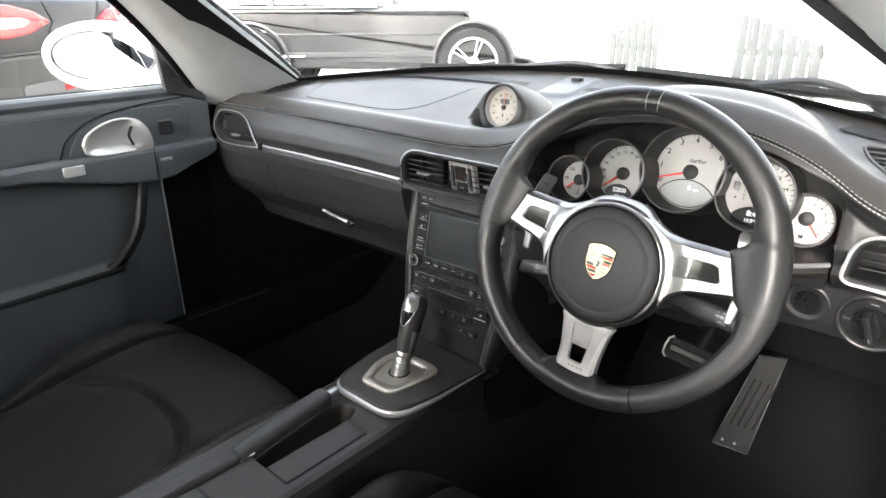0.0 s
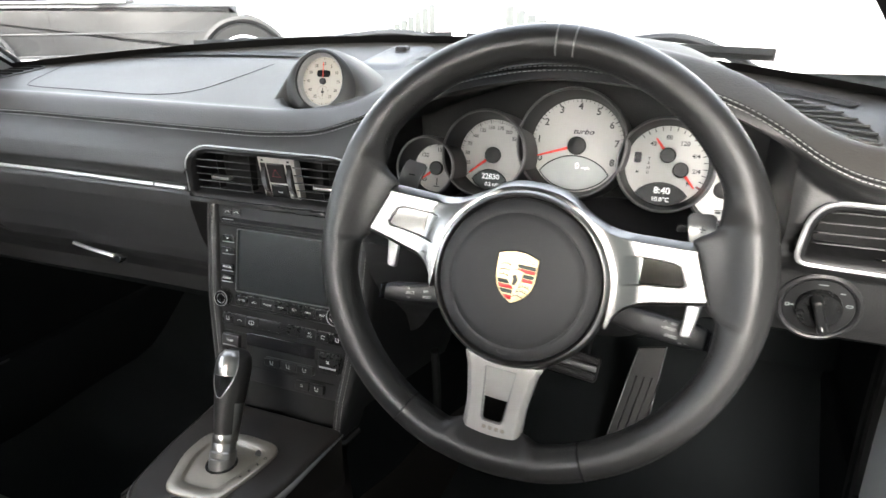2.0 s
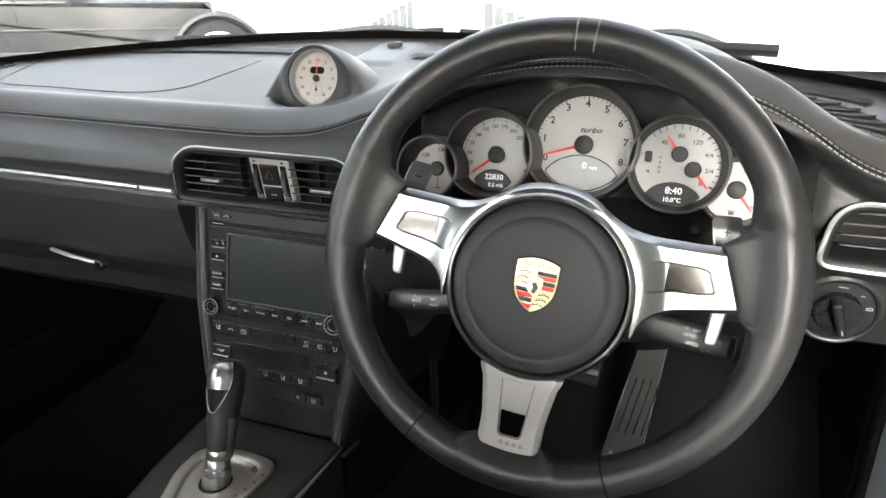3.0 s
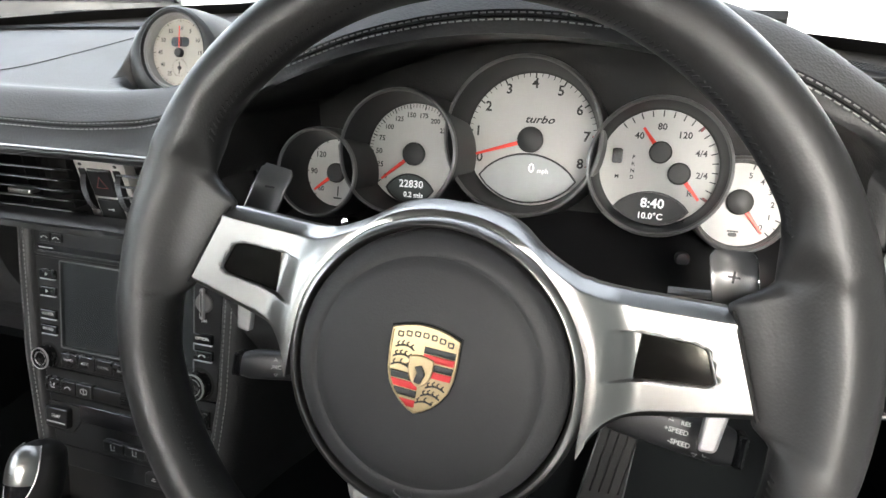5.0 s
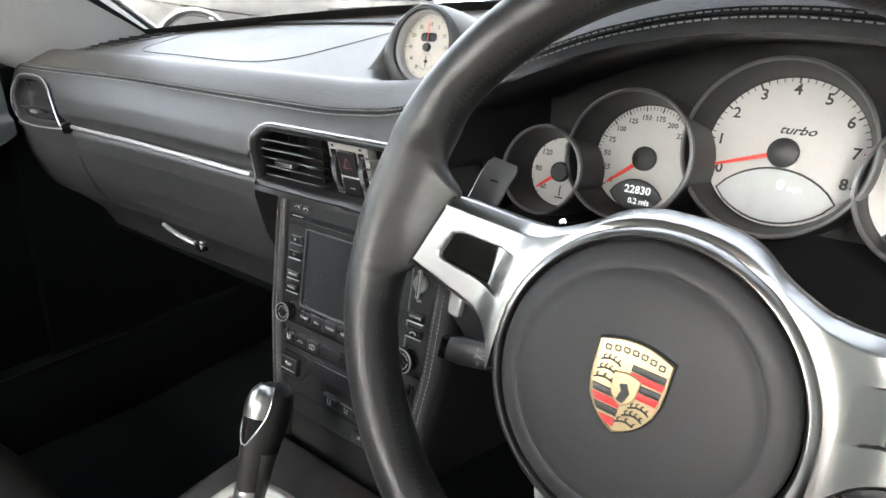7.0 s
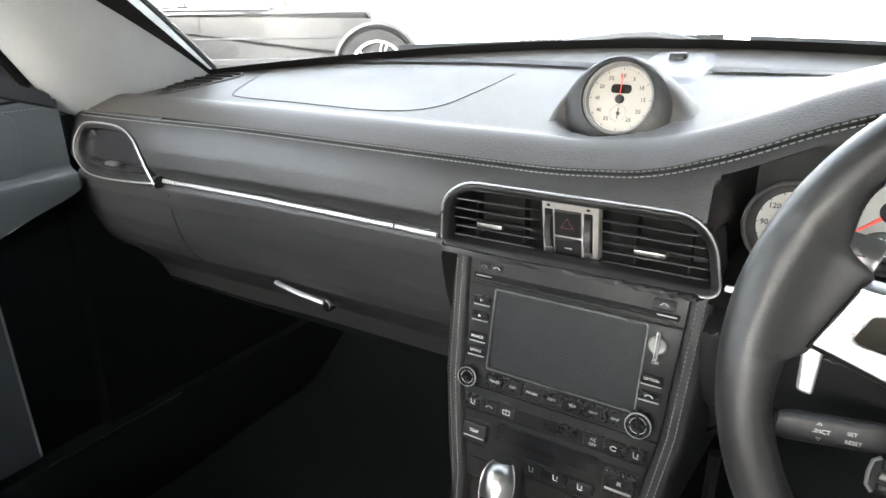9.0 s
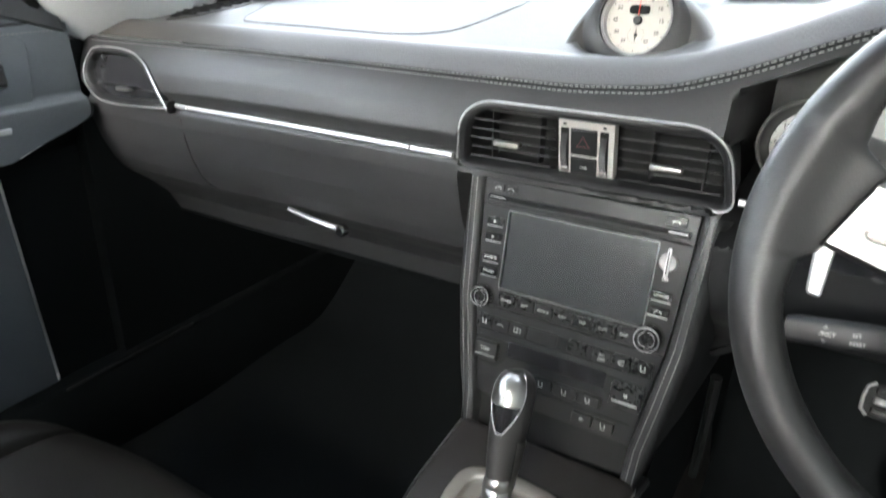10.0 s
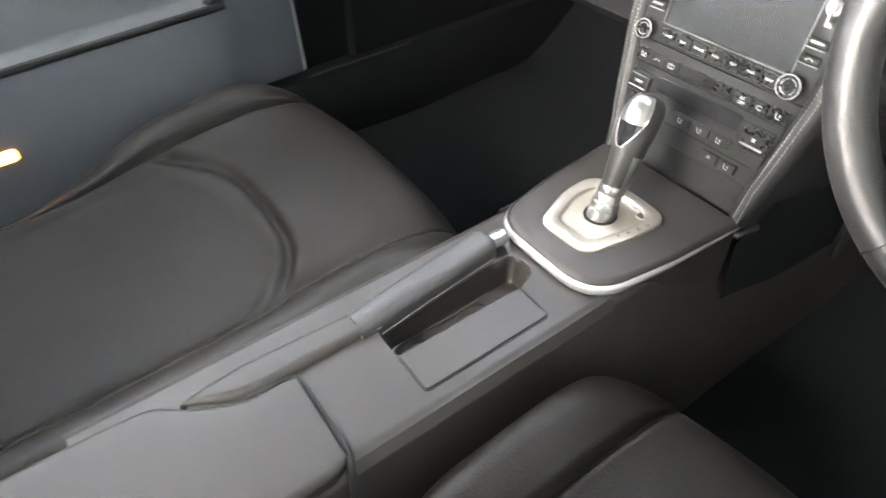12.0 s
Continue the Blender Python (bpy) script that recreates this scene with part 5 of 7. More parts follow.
# ---- centre stack ----
PC = tilted((0, 0.005, 0.6640), 13)
STACK_V = [-0.16, -0.105, -0.06, 0.0, 0.06, 0.125]
STACK_X = [0.080, 0.083, 0.0905, 0.0995, 0.1025, 0.1055]


def stack_half(v):
    return float(np.interp(v, STACK_V, STACK_X))


stack = thing("centre_stack", (0, 0.05, 0.5), "tapering black centre stack with stitched leather cheeks", "console")
for s in (-1, 1):
    def cheek(i, j):
        v = 0.128 - 0.285 * i
        a = stack_half(v)
        prof = [(-0.001, -0.012), (0.0005, 0.001), (0.003, 0.004), (0.009, 0.0055), (0.016, 0.004), (0.020, -0.001), (0.022, -0.012), (0.024, -0.05), (0.030, -0.14), (0.034, -0.30)]
        k = min(len(prof) - 1, round(j * (len(prof) - 1)))
        taper = 1.0 - 0.35 * smooth(0.75, 1.0, i)
        return (s * (a + prof[k][0] * taper), v, prof[k][1])
    part("cheek", grid(cheek, 40, 9), FACE_SKIN, stack, "stitched leather cheek", m=PC, sharp=60)
    part("cheek_end", tube([(s * (0.080 + 0.002), -0.150, 0.000), (s * (0.080 + 0.010), -0.1575, 0.001), (s * 0.095, -0.158, -0.004), (s * 0.100, -0.15, -0.03)], 0.005, 8), PANEL_GREY, stack, m=PC)
    sg = Geo()
    for off in (0.0065, 0.0125):
        for k in range(64):
            v = 0.122 - 0.0042 * k
            a, b = stack_half(v) + off, stack_half(v - 0.0026) + off
            sg.join(tube([(s * a, v, 0.0056), (s * b, v - 0.0026, 0.0056)], 0.00045, 4))
    tagged(part("stitching", sg, THREAD, stack, "pale grey stitching", m=PC), kind="stuff")
part("backing", slab(rounded([(-0.082, -0.155, 0.0), (0.082, -0.155, 0.0), (0.107, 0.128, 0.0), (-0.107, 0.128, 0.0)]), -0.06, -0.010), DARK, stack, m=PC)
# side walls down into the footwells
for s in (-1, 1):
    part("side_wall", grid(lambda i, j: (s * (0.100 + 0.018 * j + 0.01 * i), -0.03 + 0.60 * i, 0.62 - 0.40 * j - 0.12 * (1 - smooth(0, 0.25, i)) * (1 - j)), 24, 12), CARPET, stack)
    part("footwell_strip", tube([(s * 0.128, 0.19, 0.53), (s * 0.126, 0.20, 0.44), (s * 0.122, 0.21, 0.36)], 0.007, 8), PANEL_GREY, stack)


def label_text(words, owner, m, mat=PALE_PRINT):
    part("print", letters(words, m), mat, owner)


unit = thing("infotainment_unit", (0, 0.02, 0.66), "black navigation radio with a dark screen and silver-edged buttons", "radio")
part("fascia", frame_of(rounded([(-0.0985, -0.0085, 0.002), (0.0985, -0.0085, 0.002), (0.1040, 0.0955, 0.002), (-0.1040, 0.0955, 0.002)], 4), rounded([(-0.0735, 0.0125, 0.002), (0.0735, 0.0125, 0.002), (0.0735, 0.0925, 0.002), (-0.0735, 0.0925, 0.002)], 4), -0.012, 0.0), PANEL_GREY, unit, "dark grey fascia", m=PC)
part("screen", slab(rrect(0, 0.0525, 0.1475, 0.0805, 0.0015), -0.012, -0.0022, 0.0006), SCREEN, unit, "dark glossy display", m=PC)
part("screen_frame", frame_of(rrect(0, 0.0525, 0.1500, 0.0830, 0.0025), rrect(0, 0.0525, 0.1478, 0.0808, 0.0018), -0.003, 0.0007, 0.0003), DIAL_RING, unit, "thin satin screen frame", m=PC)
cd = part("disc_slot_panel", slab(rounded([(-0.1040, 0.0970, 0.002), (0.1040, 0.0970, 0.002), (0.1052, 0.1225, 0.003), (-0.1052, 0.1225, 0.003)], 4), -0.012, 0.001, 0.001), PANEL_GREY, unit, m=PC)
part("disc_slot", slab(rounded([(-0.099, 0.1012, 0.002), (0.099, 0.1012, 0.002), (0.100, 0.1075, 0.002), (-0.100, 0.1075, 0.002)], 3), 0.0008, 0.0014, 0.0002), GLOSS, cd, "glossy disc slot", m=PC)
part("disc_lip", slab(rrect(0, 0.1010, 0.196, 0.0016, 0.0006), 0.0008, 0.0026, 0.0006), PANEL_GREY, cd, m=PC)
for sx in (-1, 1):
    part("slot_mark", slab(rrect(sx * 0.0885, 0.1044, 0.017, 0.0011, 0.0005), 0.0012, 0.0018, 0.0002), SILVER, cd, "pale slot mark", m=PC)
part("slot_gap", slab(rrect(0, 0.0962, 0.208, 0.0012, 0.0004), -0.004, 0.0003, 0.0001), DARK, cd, m=PC)


def key(owner, x, v, w, h, words=None, underline=True, m=PC, lift=0.0):
    b = part("button", box(x, v, 0.0005 + lift, w, h, 0.005, 0.0008, 0.0012), BUTTON, owner, m=m)
    if underline:
        part("edge_line", box(x, v - h / 2 - 0.0006, 0.0018 + lift, w * 0.92, 0.0011, 0.0024, 0.0004, 0.0004), SILVER, b, "silver edge", m=m)
    if words:
        part("print", letters([(words, x, v + (0.0005 if underline else 0), 0.0036 if len(words) > 3 else 0.0040, 0)], m, 0.0032 + lift), PALE_PRINT, b)
    return b


def symbol(owner, x, v, shape, m=PC, lift=0.0032):
    """Small white pictograms: a bar, an arch or a block of bars."""
    g = Geo()
    if shape == "arch":
        g.join(tube([(x + 0.0034 * q, v + 0.0010 - 0.0018 * q * q, lift) for q in np.linspace(-1, 1, 7)], lambda t: 0.0003 + 0.0004 * abs(2 * t - 1) ** 2, 5))
    elif shape == "seat":
        g.join(tube([(x - 0.002, v + 0.003, lift), (x - 0.0012, v - 0.002, lift), (x + 0.003, v - 0.002, lift)], 0.0006, 4)).join(box(x + 0.0022, v + 0.001, lift, 0.0012, 0.003, 0.0004, 0.0001))
    elif shape == "screen":
        g.join(frame_of(rrect(x, v, 0.008, 0.005, 0.001, 2), rrect(x, v, 0.0066, 0.0036, 0.001, 2), lift - 0.0002, lift + 0.0002, 0.0001)).join(box(x, v, lift, 0.0006, 0.007, 0.0004, 0.0001))
    elif shape == "ring":
        g.join(tube([(x + 0.003 * math.cos(a), v + 0.002 * math.sin(a), lift) for a in np.linspace(0.5, 5.6, 12)], 0.0005, 4))
    elif shape == "arrow":
        g.join(slab([(x - 0.0015, v - 0.0016), (x + 0.0015, v), (x - 0.0015, v + 0.0016)], lift - 0.0002, lift + 0.0002))
    else:
        g.join(box(x, v, lift, 0.005, 0.0008, 0.0004, 0.0001)).join(box(x, v + 0.0018, lift, 0.003, 0.0008, 0.0004, 0.0001))
    part("symbol", g, PALE_PRINT, owner, m=m)


for x, sh in ((-0.0885, "arch"), (-0.0745, "arch")):
    symbol(key(unit, x, 0.1145, 0.0125, 0.0075, None, False), x, 0.1145, sh)
symbol(key(unit, 0.0855, 0.1140, 0.019, 0.0090, None, False), 0.0855, 0.1140, "arch")
for v, words in ((0.0800, None), (0.0640, None), (0.0420, "SOURCE"), (0.0275, "SOUND")):
    b = key(unit, -0.0870, v, 0.0185, 0.0085, words)
    if not words:
        symbol(b, -0.0870, v, "arrow")
key(unit, 0.0850, 0.0460, 0.0195, 0.0085, "OPTION")
symbol(key(unit, 0.0850, 0.0315, 0.0195, 0.0085), 0.0850, 0.0315, "arch")
sim = part("card_holder", lathe([(0.0, 0.0016), (0.0070, 0.0022), (0.0084, 0.0012), (0.0086, -0.001)], 36, 0.0850, 0.0770), GUNMETAL, unit, "round silver card holder", m=PC)
part("card_bar", box(0.0850, 0.0770, 0.003, 0.0035, 0.026, 0.003, 0.0006, 0.0012), SILVER, sim, m=PC)
part("card_slot", box(0.0850, 0.0770, 0.0046, 0.0010, 0.022, 0.0006, 0.0001), DARK, sim, m=PC)
label_text([("SIM", 0.085, 0.0615, 0.0042, 0)], unit, PC @ Matrix.Translation((0, 0, 0.0003)))
for k, word in enumerate(("TUNER", "DISC", "PHONE", "INFO", "TRIP", "NAVI", "MAP")):
    key(unit, -0.0620 + 0.0203 * k, 0.0020, 0.0190, 0.0130, word, False, lift=0.001)


def rotary(owner, x, v, r):
    k = part("knob", lathe([(r, -0.002), (r, 0.009), (r * 0.93, 0.0105), (r * 0.80, 0.0105), (r * 0.74, 0.0095), (0.0001, 0.0095)], 44, x, v), BUTTON, owner, m=PC)
    part("knob_ring", lathe([(r * 0.985, 0.0090), (r * 0.95, 0.0110), (r * 0.90, 0.0110), (r * 0.87, 0.0098)], 44, x, v), SILVER, k, "silver ring", m=PC)
    for a0 in (20, 110, 200, 290):
        part("knob_mark", tube([(x + r * 0.60 * math.cos(radians(a0 + q)), v + r * 0.60 * math.sin(radians(a0 + q)), 0.0098) for q in range(0, 71, 10)], 0.00035, 5), SILVER, k, m=PC)
    part("knob_shadow", lathe([(r * 1.22, 0.0002), (r * 1.0, 0.0004)], 40, x, v), DARK, owner, m=PC)


rotary(unit, -0.0900, 0.0010, 0.0105)
rotary(unit, 0.0812, 0.0050, 0.0120)

clim = thing("climate_panel", (0, 0.0, 0.58), "black climate control panel with rows of small buttons", "controls")
part("fascia", slab(rounded([(-0.0835, -0.1060, 0.003), (0.0835, -0.1060, 0.003), (0.0890, -0.062, 0.0), (0.0978, -0.0105, 0.002), (-0.0978, -0.0105, 0.002), (-0.0890, -0.062, 0.0)], 4), -0.012, -0.0012, 0.001), PANEL_GREY, clim, m=PC)
CP = PC @ Matrix.Translation((0, 0, 0.0006))
for k, (x, sh) in enumerate(((-0.0835, "seat"), (-0.0645, "arch"), (-0.0455, "screen"), (0.0430, None), (0.0625, "ring"), (0.0820, "seat"))):
    b = key(clim, x, -0.0255, 0.0182, 0.0130, None, False, CP)
    if sh:
        symbol(b, x, -0.0255, sh, CP)
    else:
        part("print", letters([("AC", x, -0.0235, 0.0042, 0), ("OFF", x, -0.0283, 0.0042, 0)], CP, 0.0032), PALE_PRINT, b)
part("blank", box(-0.0190, -0.0255, 0.0, 0.032, 0.0125, 0.004, 0.0006, 0.001), BUTTON, clim, m=CP)
part("blank", box(0.0205, -0.0255, 0.0, 0.024, 0.0125, 0.004, 0.0006, 0.001), BUTTON, clim, m=CP)
for k in range(5):
    part("grille_slot", box(0.0018, -0.0298 + 0.0022 * k, 0.0008, 0.0125, 0.0010, 0.003, 0.0003), DARK, clim, m=CP)
part("display", slab(rrect(-0.002, -0.0490, 0.104, 0.0165, 0.003), -0.003, 0.0004, 0.0004), GLOSS, clim, "dark climate display", m=CP)


for v, half in ((-0.0097, 0.0985), (-0.0345, 0.0930)):
    part("row_gap", box(0, v, 0.0002, 2 * half, 0.0011, 0.0016, 0.0002), DARK, clim, m=CP)
for x in (-0.0930, -0.0740, -0.0550, -0.0360, 0.0328, 0.0528, 0.0722, 0.0918):
    part("button_gap", box(x, -0.0255, 0.0006, 0.0009, 0.0135, 0.0020, 0.0002), DARK, clim, m=CP)


def rocker(x, v, w, h, words):
    b = part("rocker", slab(rrect(x, v, w, h, 0.003), -0.004, 0.006, 0.0016), BUTTON, clim, "black rocker button", m=CP)
    part("edge_line", box(x, v - h * 0.22, 0.0063, w * 0.82, 0.0022 if not words else 0.0012, 0.001, 0.0003), SILVER, b, "silver edge", m=CP)
    if words:
        part("print", letters([(words, x, v + 0.002, 0.0046, 0)], CP, 0.0062), PALE_PRINT, b)
    else:
        fan = Geo()
        for q in range(4):
            fan.join(slab(lens_shape(0.0014, 0.0, 0.0026, 0.0014, 6), 0.0060, 0.0064), pose(x, v + 0.002, 0, 0, 0, 45 + 90 * q))
        part("symbol", fan, PALE_PRINT, b, "white fan symbol", m=CP)


def swoop(sgn, x, w):
    """A dark scooped recess round a rocker, running out to a point along the panel."""
    pts = [(x - w * 0.9 * sgn, -0.0435, 0.004), (x + 0.018 * sgn, -0.0425, 0.003), (x + 0.014 * sgn, -0.0700, 0.006), (x - 0.010 * sgn, -0.0735, 0.012), (x - 0.020 * sgn, -0.0600, 0.012)]
    part("rocker_recess", slab(rounded(pts, 6), -0.003, 0.0002, 0.0004), DARK, clim, "scooped dark recess", m=CP)


swoop(-1, -0.0745, 0.034)
swoop(1, 0.0705, 0.034)
rocker(-0.0765, -0.0560, 0.0270, 0.0200, "TEMP")
rocker(0.0725, -0.0570, 0.0300, 0.0240, None)
part("key_surround", frame_of(rrect(0.0125, -0.0735, 0.0760, 0.0125, 0.005), rrect(0.0125, -0.0735, 0.0735, 0.0100, 0.004), -0.002, 0.0014, 0.0004), PANEL_GREY, clim, m=CP)
for x in (-0.0125, 0.0125, 0.0370):
    symbol(key(clim, x, -0.0735, 0.0235, 0.0095, None, False, CP, -0.0006), x, -0.0735, "seat", CP)
for x, sh in ((0.0345, "bars"), (0.0560, "seat")):
    symbol(key(clim, x, -0.0945, 0.0205, 0.0110, None, False, CP), x, -0.0945, sh, CP)
part("panel_line", box(0.0, -0.0845, 0.0003, 0.160, 0.0010, 0.0008, 0.0002), DARK, clim, m=CP)

# ---- centre console between the seats ----
console = thing("centre_console", (0, -0.35, 0.24), "dark grey soft-coated centre console between the seats", "console")
HOLE = rounded([(-0.022, -0.402, 0.012), (0.0150, -0.402, 0.004), (0.0165, -0.262, 0.006), (0.006, -0.236, 0.02), (-0.024, -0.240, 0.012)], 5)
CON_X = [(-0.135, 0.25), (-0.120, 0.38), (-0.098, 0.47), (-0.092, 0.500), (-0.086, 0.511)]


def console_skin(i, j):
    y = -0.13 - 0.54 * j
    k = i * 100
    if k < 20 or k > 80:
        s = -1 if k < 20 else 1
        t = (k if k < 20 else 100 - k) / 20
        px = [p[0] for p in CON_X]
        pz = [p[1] for p in CON_X]
        q = t * (len(px) - 1)
        x, z = float(np.interp(q, range(5), px)), float(np.interp(q, range(5), pz))
        x = x + 0.006 if s > 0 else x
        return (-s * x if s > 0 else x, y, z)
    x = -0.086 + 0.166 * (k - 20) / 60
    z = 0.514
    z -= 0.034 * smooth(-0.002, 0.003, inside(HOLE, x, y))
    edge = min(x + 0.086, 0.080 - x)
    z -= 0.003 * (1 - smooth(0, 0.008, edge))
    return (x, y, z)


part("body", grid(console_skin, 200, 150), SOFT_GREY, console, "dark soft-coated console shell", sharp=50)
lid_o = rounded([(0.0165, -0.403, 0.002), (0.0615, -0.403, 0.004), (0.0615, -0.263, 0.004), (0.0180, -0.263, 0.002)], 4)
part("tray_lid_gap", frame_of(inset(lid_o, -0.0016), lid_o, 0.512, 0.5148, 0.0002), DARK, console)
part("tray_lid", slab(lid_o, 0.510, 0.5162, 0.0012), SOFT_GREY, console, "flat tray lid")
hidden = rounded([(-0.018, -0.385, 0.01), (0.010, -0.385, 0.01), (0.011, -0.285, 0.012), (-0.016, -0.285, 0.012)], 4)
part("coin_tray_edge", tube([(x, y, 0.4810) for x, y in hidden], 0.0012, 5, closed=True), DARK, console)

arm = thing("armrest", (0.02, -0.58, 0.51), "dark leather-covered centre armrest lid flaring at the rear", "armrest")


def loft(y0, y1, left, right, top, depth, edge):
    """A lid along y between two side lines, with rounded edges."""
    def f(i, j):
        y = y0 + (y1 - y0) * j
        xl, xr = float(np.interp(-y, left[0], left[1])), float(np.interp(-y, right[0], right[1]))
        e = min(edge, (xr - xl) / 2)
        if i < 0.25:
            t = i / 0.25 * math.pi / 2
            return (xl + e * (1 - math.cos(t)), y, top - e * (1 - math.sin(t)))
        if i > 0.75:
            t = (1 - i) / 0.25 * math.pi / 2
            return (xr - e * (1 - math.cos(t)), y, top - e * (1 - math.sin(t)))
        return (xl + e + (xr - xl - 2 * e) * (i - 0.25) / 0.5, y, top)
    g = grid(f, 32, 60)
    n = len(g.v)
    ring = [k for k in range(61)] + [k * 61 + 60 for k in range(1, 33)] + [32 * 61 + k for k in range(59, -1, -1)] + [k * 61 for k in range(31, 0, -1)]
    g.v += [(g.v[k][0], g.v[k][1], top - depth) for k in ring]
    for q in range(len(ring)):
        r_ = (q + 1) % len(ring)
        g.f.append((ring[q], ring[r_], n + r_, n + q))
    return g


arm_left = ([0.485, 0.49, 0.50, 0.52, 0.535, 0.555, 0.575, 0.588, 0.598, 0.61, 0.64, 0.70, 0.82], [-0.016, -0.019, -0.0205, -0.0208, -0.0225, -0.0310, -0.0420, -0.0520, -0.0610, -0.0655, -0.0680, -0.0700, -0.072])
arm_right = ([0.485, 0.489, 0.495, 0.505, 0.82], [0.074, 0.078, 0.0815, 0.084, 0.086])
part("lid", loft(-0.489, -0.82, arm_left, arm_right, 0.5205, 0.10, 0.007), SOFT_GREY, arm, "smooth dark lid", sharp=60)
part("seam", tube(curve_points([(-0.0440, -0.577, 0.5165), (-0.0300, -0.553, 0.5165), (-0.0220, -0.530, 0.5165), (-0.0222, -0.500, 0.5160), (-0.014, -0.4875, 0.5155), (0.03, -0.4858, 0.5150), (0.070, -0.4855, 0.5155), (0.0855, -0.491, 0.506), (0.092, -0.496, 0.485), (0.098, -0.50, 0.45)], 60), 0.0034, 8), DARK, arm, "dark curved seam")
rail = thing("console_rail", (-0.045, -0.50, 0.48), "smooth dark blade-shaped handbrake surround along the console", "trim")
rail_left = ([0.415, 0.44, 0.52, 0.555, 0.572, 0.581], [-0.0525, -0.0545, -0.0585, -0.0570, -0.0530, -0.0475])
rail_right = ([0.415, 0.47, 0.52, 0.535, 0.555, 0.575, 0.581], [-0.0225, -0.0232, -0.0236, -0.0252, -0.0335, -0.0440, -0.0470])
part("shell", loft(-0.416, -0.581, rail_left, rail_right, 0.5225, 0.08, 0.008), SOFT_GREY, rail, "smooth dark blade", sharp=60)
part("joint", tube(curve_points([(-0.051, -0.4155, 0.518), (-0.042, -0.4175, 0.5232), (-0.032, -0.4170, 0.5230), (-0.0225, -0.4150, 0.516)], 16), 0.0012, 6), DARK, rail, "dark joint behind the grip")

brake = thing("handbrake", (-0.045, -0.33, 0.51), "black leather handbrake lever with a silver button", "handbrake")
HB = [(-0.036, -0.418, 0.5085), (-0.037, -0.37, 0.516), (-0.039, -0.30, 0.523), (-0.041, -0.252, 0.526)]
hb_pts = curve_points(HB, 30)


def grip(i, j):
    p = hb_pts[round(i * 30)]
    a = 2 * math.pi * j
    c, s = math.cos(a), math.sin(a)
    r = 1 - 0.55 * (1 - smooth(0, 0.05, 1 - i)) * 0.8
    return (p.x + 0.0165 * r * math.copysign(abs(c) ** 0.65, c), p.y, p.z + 0.0165 * r * math.copysign(abs(s) ** 0.65, s))


part("grip", grid(grip, 30, 24, close_v=True), LEATHER, brake, "stitched leather grip", sharp=60)
part("grip_seam", tube([(p.x + 0.0166, p.y, p.z - 0.004) for p in hb_pts[:-2]], 0.0004, 5), THREAD, brake)
part("release_button", lathe([(0, 0.016), (0.006, 0.0158), (0.0082, 0.013), (0.0086, -0.006)], 24), BRUSHED, brake, "silver release button", m=Matrix(((1, 0, 0, -0.0412), (0, 0, 1, -0.248), (0, 1, 0, 0.527), (0, 0, 0, 1))))
part("lever_end", tube([(-0.0215, -0.398, 0.5175), (-0.0225, -0.412, 0.5165), (-0.0230, -0.420, 0.5160)], 0.0022, 8), CHROME, brake, "bright lever end")

# ---- gear selector ----
gear = thing("gear_selector", (0, -0.13, 0.50), "automatic gear selector with satin alloy gate on a black plinth", "gear selector")
plinth = rounded([(-0.070, -0.222, 0.05), (0.074, -0.222, 0.05), (0.089, -0.13, 0.2), (0.098, -0.028, 0.01), (-0.094, -0.028, 0.01), (-0.086, -0.13, 0.2)], 10)
pl_c = Vector((0.001, -0.12))


def plinth_skin(i, j):
    n = len(plinth)
    p = Vector(plinth[round(i * n) % n])
    steps = [(1.0, 0.45), (1.0, 0.520), (0.995, 0.5255), (0.975, 0.5290), (0.93, 0.5305), (0.80, 0.5310), (0.55, 0.5310), (0.0, 0.5310)]
    k, z = steps[round(j * 7)]
    q = pl_c + (p - pl_c) * k
    return (q.x, q.y, z)


part("plinth", grid(plinth_skin, len(plinth), 7, close_u=True), SOFT_GREY, gear, "dark plinth", sharp=60)
band = sorted([p for p in plinth if p[1] < -0.032], key=lambda p: math.atan2(p[0], -(p[1] + 0.06)))


def band_skin(i, j):
    p = band[round(i * (len(band) - 1))]
    k = smooth(-0.045, -0.19, p[1]) if p[0] > 0 else smooth(-0.03, -0.10, p[1])
    out = 0.012 + 0.030 * math.sin(math.pi * j) ** 0.7 * (0.3 + 0.7 * k)
    return (p[0] + (p[0] - pl_c.x) * out, p[1] + (p[1] - pl_c.y) * out, 0.5265 - 0.0130 * j * (0.25 + 0.75 * k))


for sd in (-1, 1):
    part("tunnel_side", grid(lambda i, j: (sd * ((0.078, 0.0840, 0.0868, 0.0925, 0.1145, 0.1300)[round(j * 5)] + (0.006 if sd < 0 else 0.0)), -0.20 + 0.58 * i, (0.5142, 0.5122, 0.505, 0.47, 0.38, 0.22)[round(j * 5)]), 30, 5), SOFT_GREY, gear, "dark tunnel side", sharp=60)
part("silver_band", grid(band_skin, len(band) - 1, 8), SILVER, gear, "satin silver band", sharp=60)
gate_o = rounded([(-0.030, -0.196, 0.022), (0.036, -0.193, 0.024), (0.0475, -0.140, 0.10), (0.053, -0.088, 0.022), (0.0, -0.084, 0.10), (-0.052, -0.094, 0.026), (-0.0515, -0.140, 0.08)], 10)
gate_c = Vector((0.0, -0.137))


